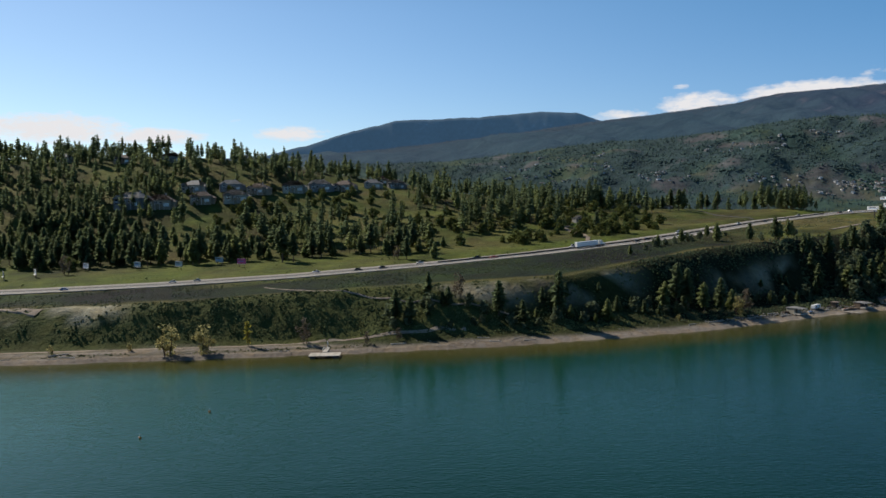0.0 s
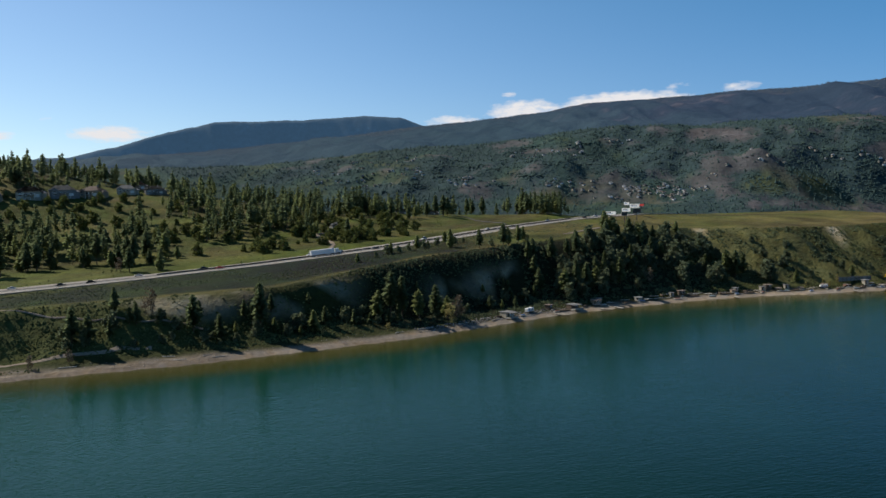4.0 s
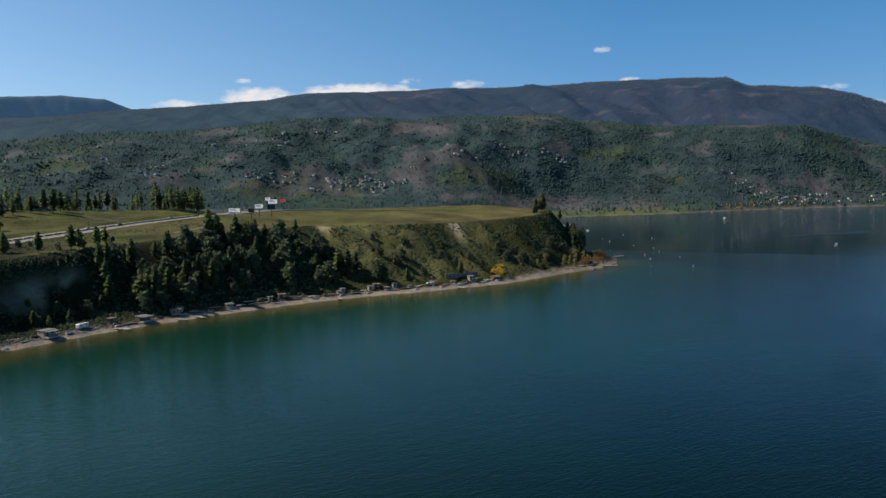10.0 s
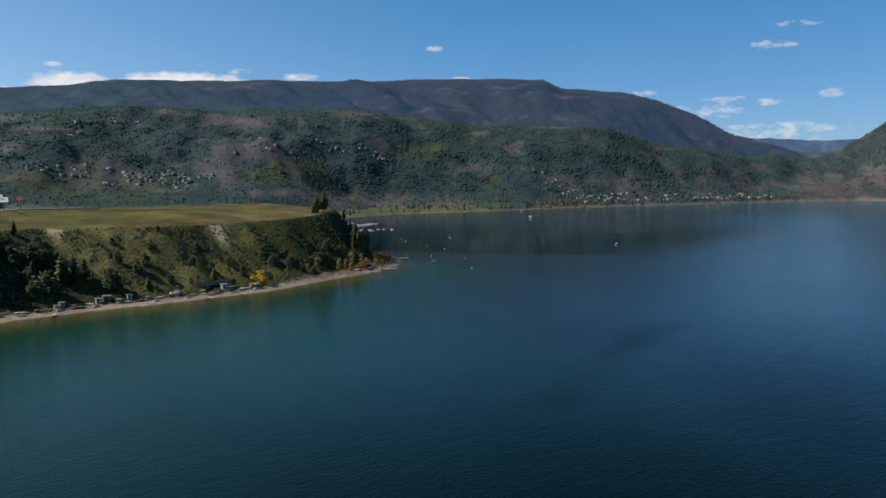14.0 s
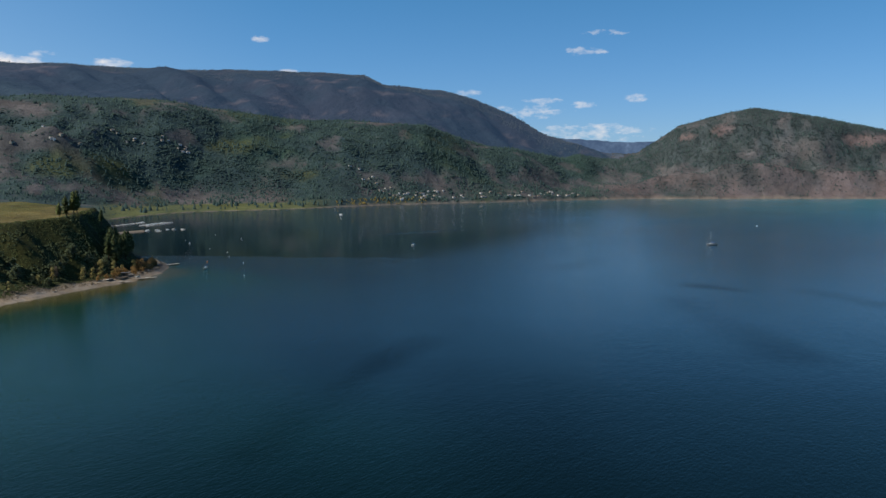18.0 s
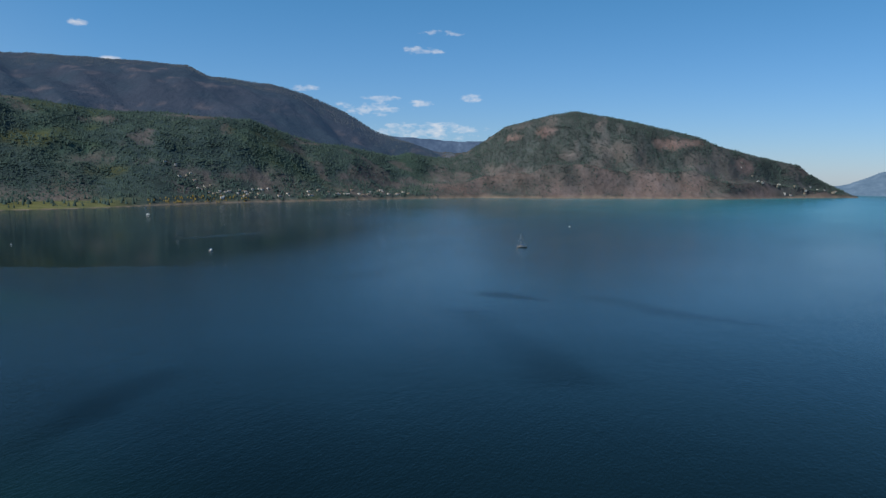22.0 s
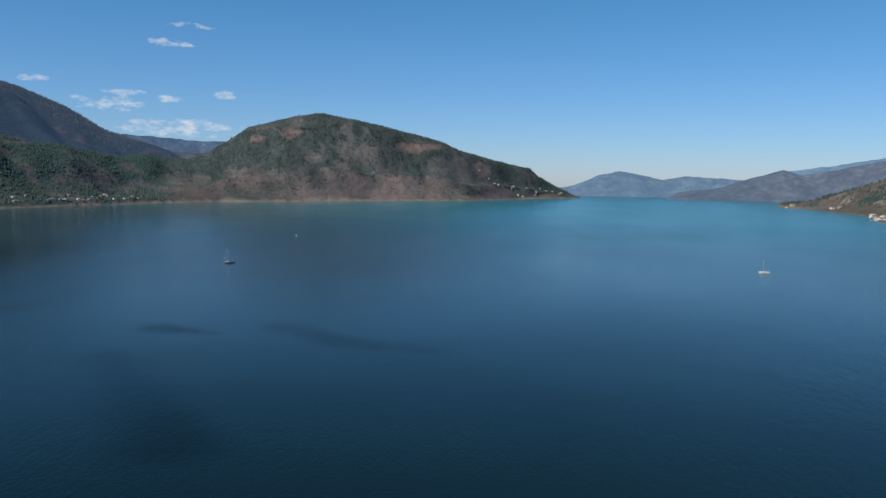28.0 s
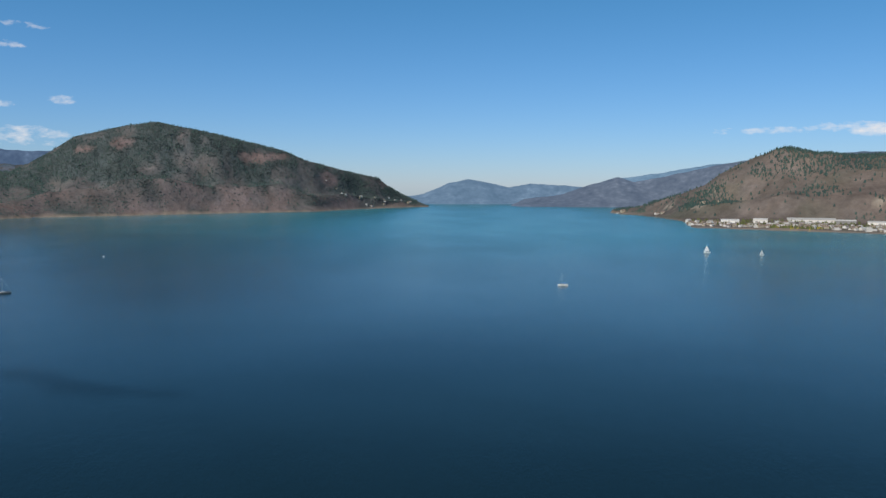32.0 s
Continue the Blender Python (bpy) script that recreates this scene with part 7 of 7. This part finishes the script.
lg = log_pile(7)
place(lg, -20, float(SHORE(-20)) + 8, 0.1, 1.0, 0.1)
for i in range(100):
    x = rng.uniform(-200, 650) if i < 40 else rng.uniform(165, 485)
    again(lg, x, float(SHORE(x)) + rng.uniform(3, 12), shore_turn(x) + rng.uniform(-0.5, 0.5), rng.uniform(0.5, 1.2), 0.1)


def table():
    t = empty("picnic_table", "wooden picnic table with benches on the beach", "table", "picnic tables on the beach")
    bm = bmesh.new()
    box(bm, 0, 0, 0.72, 1.9, 0.8, 0.06)
    part("tabletop", bm, M_DECK, t)
    for s in (-1, 1):
        bm = bmesh.new()
        box(bm, 0, s * 0.75, 0.42, 1.9, 0.28, 0.05)
        part("bench", bm, M_DECK, t)
        bm = bmesh.new()
        rod(bm, (s * 0.7, -0.7, 0), (s * 0.7, 0.2, 0.74), 0.05, 0.05)
        rod(bm, (s * 0.7, 0.7, 0), (s * 0.7, -0.2, 0.74), 0.05, 0.05)
        part("leg", bm, M_TIMBER, t)
    return t


tb = table()
place(tb, 214, float(SHORE(214)) + 7, 0.3, 1, 0.05)
for x in (229, 251, 275, 300, 333, 347, 366, 395, 413, 430, 450, 461, 480, 500, 560, 582):
    again(tb, x, float(SHORE(x)) + rng.uniform(5, 8), rng.uniform(0, 3), 1, 0.05)



def tarp_boat(mat, label):
    t = empty("beached_boat", label, "boat", "boats drawn up on the beach")
    part("hull", hull_bm(4.6, 1.7, 0.7), M_DECK, t)
    bm = bmesh.new()
    box(bm, 0, 0, 0.62, 3.6, 1.5, 0.35, 0.12, 0, 0.5)
    part("cover", bm, mat, t)
    return t


def stack(label):
    t = empty("firewood_stack", label, "firewood", "wood stacks among the huts")
    for i in range(6):
        bm = bmesh.new()
        rod(bm, (-1.2, (i % 3) * 0.4 - 0.4, 0.2 + (i // 3) * 0.36), (1.2, (i % 3) * 0.4 - 0.38, 0.2 + (i // 3) * 0.36), 0.2, 0.19, 7)
        part("log", bm, M_TIMBER, t)
    return t


# added panels stand in for a steep clay bank behind the huts
def retaining_wall(panels):
    t = empty("retaining_wall", "grey wall panels standing in for a shaded clay bank", "retaining wall")
    for i in range(panels):
        bm = bmesh.new()
        box(bm, 3.1 * (i - (panels - 1) / 2), 0, 0, 3.06, 0.35, 3.0 - 0.12 * (i % 3), 0.04)
        part("panel", bm, M_WALLPANEL, t)
    for i in range(panels + 1):
        bm = bmesh.new()
        box(bm, 3.1 * (i - panels / 2), -0.2, 0, 0.25, 0.3, 3.2, 0.03)
        part("post", bm, M_TIMBER, t)
    return t


# the bank's shade is put into this dull grey
M_WALLPANEL = surface("shade_grey_panel", (0.13, 0.135, 0.13), (0.22, 0.22, 0.205), 0.5, 0.9, bump=0.3)
place(retaining_wall(8), 441, float(SHORE(441)) + 15.5, shore_turn(441), 1, -1.2)

# ---------------------------------------------------------------- boats


def hull_bm(L, B, H, n=9, flare=0.75):
    """A pointed hull from stations; its stern is at -x."""
    bm = bmesh.new()
    rows = []
    for i in range(n):
        u = i / (n - 1)
        w = B / 2 * (1 - max(0, (u - 0.45) / 0.55) ** 2.2) * (0.85 + 0.15 * min(1, u * 4))
        x, k_ = -L / 2 + L * u, 0.25 * H * max(0, (u - 0.6) / 0.4) ** 2
        rows.append([bm.verts.new(p) for p in ((x, -w, H + k_), (x - 0.02 * L * u, -w * flare, 0.15 * H), (x - 0.03 * L * u, 0, -0.25 * H + k_), (x - 0.02 * L * u, w * flare, 0.15 * H), (x, w, H + k_))])
    for a, b in zip(rows, rows[1:]):
        for q in range(4):
            bm.faces.new((a[q], a[q + 1], b[q + 1], b[q]))
        bm.faces.new((a[4], a[0], b[0], b[4]))
    bm.faces.new(rows[0])
    bmesh.ops.remove_doubles(bm, verts=bm.verts[:], dist=0.01)
    return bm


def sailboat(L, sails, label, hull=M_WHITE):
    t = empty("sailboat", label, "sailboat", "boats on the lake")
    part("hull", hull_bm(L, L * 0.3, L * 0.11), hull, t)
    bm = bmesh.new()
    box(bm, L * 0.05, 0, L * 0.1, L * 0.36, L * 0.18, L * 0.06, 0.08, 0, 0.85)
    cabin = part("cabin", bm, M_WHITE, t)
    for s in (-1, 1):
        bm = bmesh.new()
        box(bm, L * 0.05, s * L * 0.088, L * 0.12, L * 0.2, 0.04, L * 0.022)
        part("window", bm, M_GLASS, cabin)
    mx, mh = L * 0.1, L * 1.28
    bm = bmesh.new()
    rod(bm, (mx, 0, L * 0.1), (mx, 0, mh), L * 0.012, L * 0.008, 8)
    part("mast", bm, M_SILVER, t)
    bm = bmesh.new()
    rod(bm, (mx, 0, L * 0.24), (-L * 0.34, 0, L * 0.23), L * 0.012, L * 0.01, 6)
    part("boom", bm, M_STEEL, t)
    for x in (L * 0.49, -L * 0.49):
        bm = bmesh.new()
        rod(bm, (x, 0, L * 0.13), (mx, 0, mh * 0.98), 0.02, 0.02, 4)
        part("stay", bm, M_STEEL, t)
    if sails:
        for nm, pts in (("mainsail", ((mx - 0.15, 0, L * 0.27), (-L * 0.33, 0, L * 0.26), (mx - 0.1, 0, mh * 0.96))), ("jib", ((L * 0.46, 0, L * 0.15), (mx + 0.05, 0, L * 0.2), (mx + 0.1, 0, mh * 0.86)))):
            bm = bmesh.new()
            P = [Vector(p) for p in pts]
            g_ = {}
            for i in range(7):
                for j in range(7 - i):
                    a, b = i / 6, j / 6
                    p = P[0] * (1 - a - b) + P[1] * a + P[2] * b
                    p.y += L * 0.05 * math.sin(math.pi * min(1, a + b * 0.5)) * (1 - b)
                    g_[i, j] = bm.verts.new(p)
            for i in range(6):
                for j in range(6 - i):
                    bm.faces.new((g_[i, j], g_[i + 1, j], g_[i, j + 1]))
                    if i + j < 5:
                        bm.faces.new((g_[i + 1, j], g_[i + 1, j + 1], g_[i, j + 1]))
            bmesh.ops.solidify(bm, geom=bm.faces[:], thickness=0.03)
            part(nm, bm, M_SAIL, t)
    else:
        bm = bmesh.new()
        rod(bm, (mx - 0.2, 0, L * 0.265), (-L * 0.33, 0, L * 0.255), L * 0.03, L * 0.02, 8)
        part("furled_sail", bm, M_BLUE, t)
    return t


def motorboat(L, label, canopy=True, hull=M_WHITE):
    t = empty("motorboat", label, "motorboat", "boats on the lake")
    part("hull", hull_bm(L, L * 0.34, L * 0.13), hull, t)
    bm = bmesh.new()
    box(bm, L * 0.08, 0, L * 0.12, L * 0.3, L * 0.24, L * 0.09, 0.05, 0, 0.8)
    part("deckhouse", bm, M_WHITE, t)
    bm = bmesh.new()
    box(bm, L * 0.22, 0, L * 0.14, 0.06, L * 0.2, L * 0.08)
    part("windshield", bm, M_GLASS, t)
    if canopy:
        bm = bmesh.new()
        box(bm, -L * 0.1, 0, L * 0.32, L * 0.34, L * 0.28, 0.08, 0.03)
        top = part("canopy", bm, M_BLUE, t)
        for sx in (-1, 1):
            for sy in (-1, 1):
                bm = bmesh.new()
                rod(bm, (-L * 0.1 + sx * L * 0.15, sy * L * 0.13, L * 0.12), (-L * 0.1 + sx * L * 0.15, sy * L * 0.13, L * 0.33), 0.03, 0.03, 6)
                part("strut", bm, M_STEEL, top)
    bm = bmesh.new()
    box(bm, -L * 0.52, 0, L * 0.0, L * 0.07, L * 0.08, L * 0.17, 0.05)
    part("outboard_motor", bm, M_BLACK, t)
    return t


def afloat(t, x, y, turn, scale=1.0):
    t.matrix_basis = Matrix.Translation((x, y, 0.05)) @ Matrix.Rotation(turn, 4, "Z") @ Matrix.Scale(scale, 4)
    return t


def afloat_again(t, x, y, turn, scale=1.0):
    old = t.matrix_basis.copy()
    t.matrix_basis = Matrix.Identity(4)
    c = copy_thing(t, Matrix.Identity(4))
    t.matrix_basis = old
    return afloat(c, x, y, turn, scale)


afloat(sailboat(8.5, False, "grey-hulled sailboat with bare mast on the open lake", M_GREYWALL), 1097, 210, 2.2, 1.3)
mb = afloat(motorboat(7.5, "white motorboat with blue canopy on calm water"), 919, 468, 0.3)
afloat(sailboat(10, False, "white yacht under motor with furled sail and mast"), 1098, -300, 1.3, 1.0)
afloat(sailboat(9.5, True, "white sailboat under full white sails"), 1439, -610, 1.2)
afloat(sailboat(8, True, "small white sailboat with slack sails"), 1395, -670, 1.0, 0.8)
afloat_again(mb, 1463, 238, 1.0, 0.45)
afloat_again(mb, 1400, 986, 1.5, 1.2)
afloat_again(mb, 1620, 1195, 0.5, 1.2)
afloat_again(mb, 664, 484, 0.4, 0.7)
afloat_again(mb, 802, 678, 0.9, 0.7)
boats_ = [tarp_boat(M_BLUE, "small boat under a blue tarp on the beach"), tarp_boat(M_REDWOOD, "small boat under a rusty cover on the beach"), tarp_boat(M_TEAL, "small boat under a grey cover on the beach")]
wood_ = stack("stacked dark driftwood and planks beside a beach hut")
place(wood_, 178, float(SHORE(178)) + 9, 0.2, 1.2, 0.05)
for i, x in enumerate((193, 209, 216, 237, 250, 262, 278, 296, 304, 316, 330, 338, 349, 358, 368, 377, 385, 393, 400, 411, 419, 429, 433, 441, 453, 463, 478, 579, 596, 607)):
    if i % 2:
        again(wood_, x, float(SHORE(x)) + rng.uniform(5, 11), rng.uniform(0, 3), rng.uniform(0.8, 1.5), 0.05)
    elif i < 6:
        place(boats_[i // 2], x, float(SHORE(x)) + rng.uniform(3, 6), shore_turn(x) + rng.uniform(-0.6, 0.6), 1, 0.1)
    else:
        again(boats_[(i // 2) % 3], x, float(SHORE(x)) + rng.uniform(3, 6), shore_turn(x) + rng.uniform(-0.6, 0.6), 1, 0.1)
# the small marina behind the point
marina = empty("marina_dock", "floating marina dock with finger piers", "dock")
for i in range(2):
    bm = bmesh.new()
    box(bm, 0, i * 46, 0.0, 90, 1.3, 0.3)
    walk_ = part("walkway", bm, M_DIRT, marina)
    for q in range(9):
        bm = bmesh.new()
        box(bm, -40 + q * 10, i * 46 - 5.5, 0.0, 0.8, 9, 0.28)
        part("finger_pier", bm, M_DIRT, walk_)
marina.matrix_basis = Matrix.Translation((1000, 1010, 0)) @ Matrix.Rotation(0.5, 4, "Z")
moored = afloat(motorboat(9, "white cabin boat moored in the small marina", False), 905, 893, 0.9)
for i in range(34):
    q = i % 9
    row = i // 9
    a = 0.5
    lx, ly = -36 + q * 10 + rng.uniform(-1, 1), (row % 2) * 46 - 6 + (row // 2) * 11
    if row == 3:
        x, y = 880 + rng.uniform(0, 70), 885 + rng.uniform(-12, 14)
    else:
        x, y = 1000 + lx * math.cos(a) - ly * math.sin(a), 1010 + lx * math.sin(a) + ly * math.cos(a)
    afloat_again(moored, x, y, a + 1.57 + rng.uniform(-0.2, 0.2), rng.uniform(0.5, 0.85))
# breakwater
bm = bmesh.new()
xs = np.linspace(0, 1, 40)
ring = []
for u in xs:
    x, y = 770 + 125 * u, 862 + 30 * u
    w = 5 + 1.5 * float(fbm(x, y, 12, 3))
    ring.append([bm.verts.new(p) for p in ((x, y - w - 4, -2), (x, y - w * 0.5, 1.3 + 0.3 * rng.rand()), (x, y + w * 0.5, 1.4 + 0.3 * rng.rand()), (x, y + w + 4, -2))])
for a, b in zip(ring, ring[1:]):
    for q in range(3):
        bm.faces.new((a[q], a[q + 1], b[q + 1], b[q]))
bm.faces.new(ring[0])
bm.faces.new(list(reversed(ring[-1])))
me = bpy.data.meshes.new("breakwater")
bm.to_mesh(me)
bm.free()
me.materials.append(M_DIRT)
tagged(new("breakwater", me), "low sandy breakwater in front of the marina", "breakwater", kind="structure")


def buoy(mat, label):
    t = empty("mooring_buoy", label, "buoy", "mooring buoys in the bay")
    bm = bmesh.new()
    bmesh.ops.create_icosphere(bm, subdivisions=2, radius=0.55, matrix=Matrix.Translation((0, 0, 0.25)))
    part("float", bm, mat, t)
    bm = bmesh.new()
    rod(bm, (0, 0, 0.6), (0, 0, 1.7), 0.08, 0.06, 8)
    part("staff", bm, M_WHITE, t)
    bm = bmesh.new()
    rod(bm, (0, 0, 0.72), (0, 0, 0.82), 0.2, 0.2, 10)
    part("ring", bm, M_STEEL, t)
    return t


b1 = afloat(buoy(M_WHITE, "white mooring buoy floating in the bay"), 879, 684, 0)
b2 = afloat(buoy(M_ORANGE, "small orange buoy floating on the lake"), -72, 231, 0, 0.7)
for x, y in ((650, 425), (705, 487), (776, 614), (736, 540), (867, 669), (830, 720), (905, 760), (760, 570)):
    afloat_again(b1, x, y, 0, 0.6)
afloat_again(b2, -83, 205, 0, 0.7)
afloat_again(b2, 695, 520, 0, 1.0)
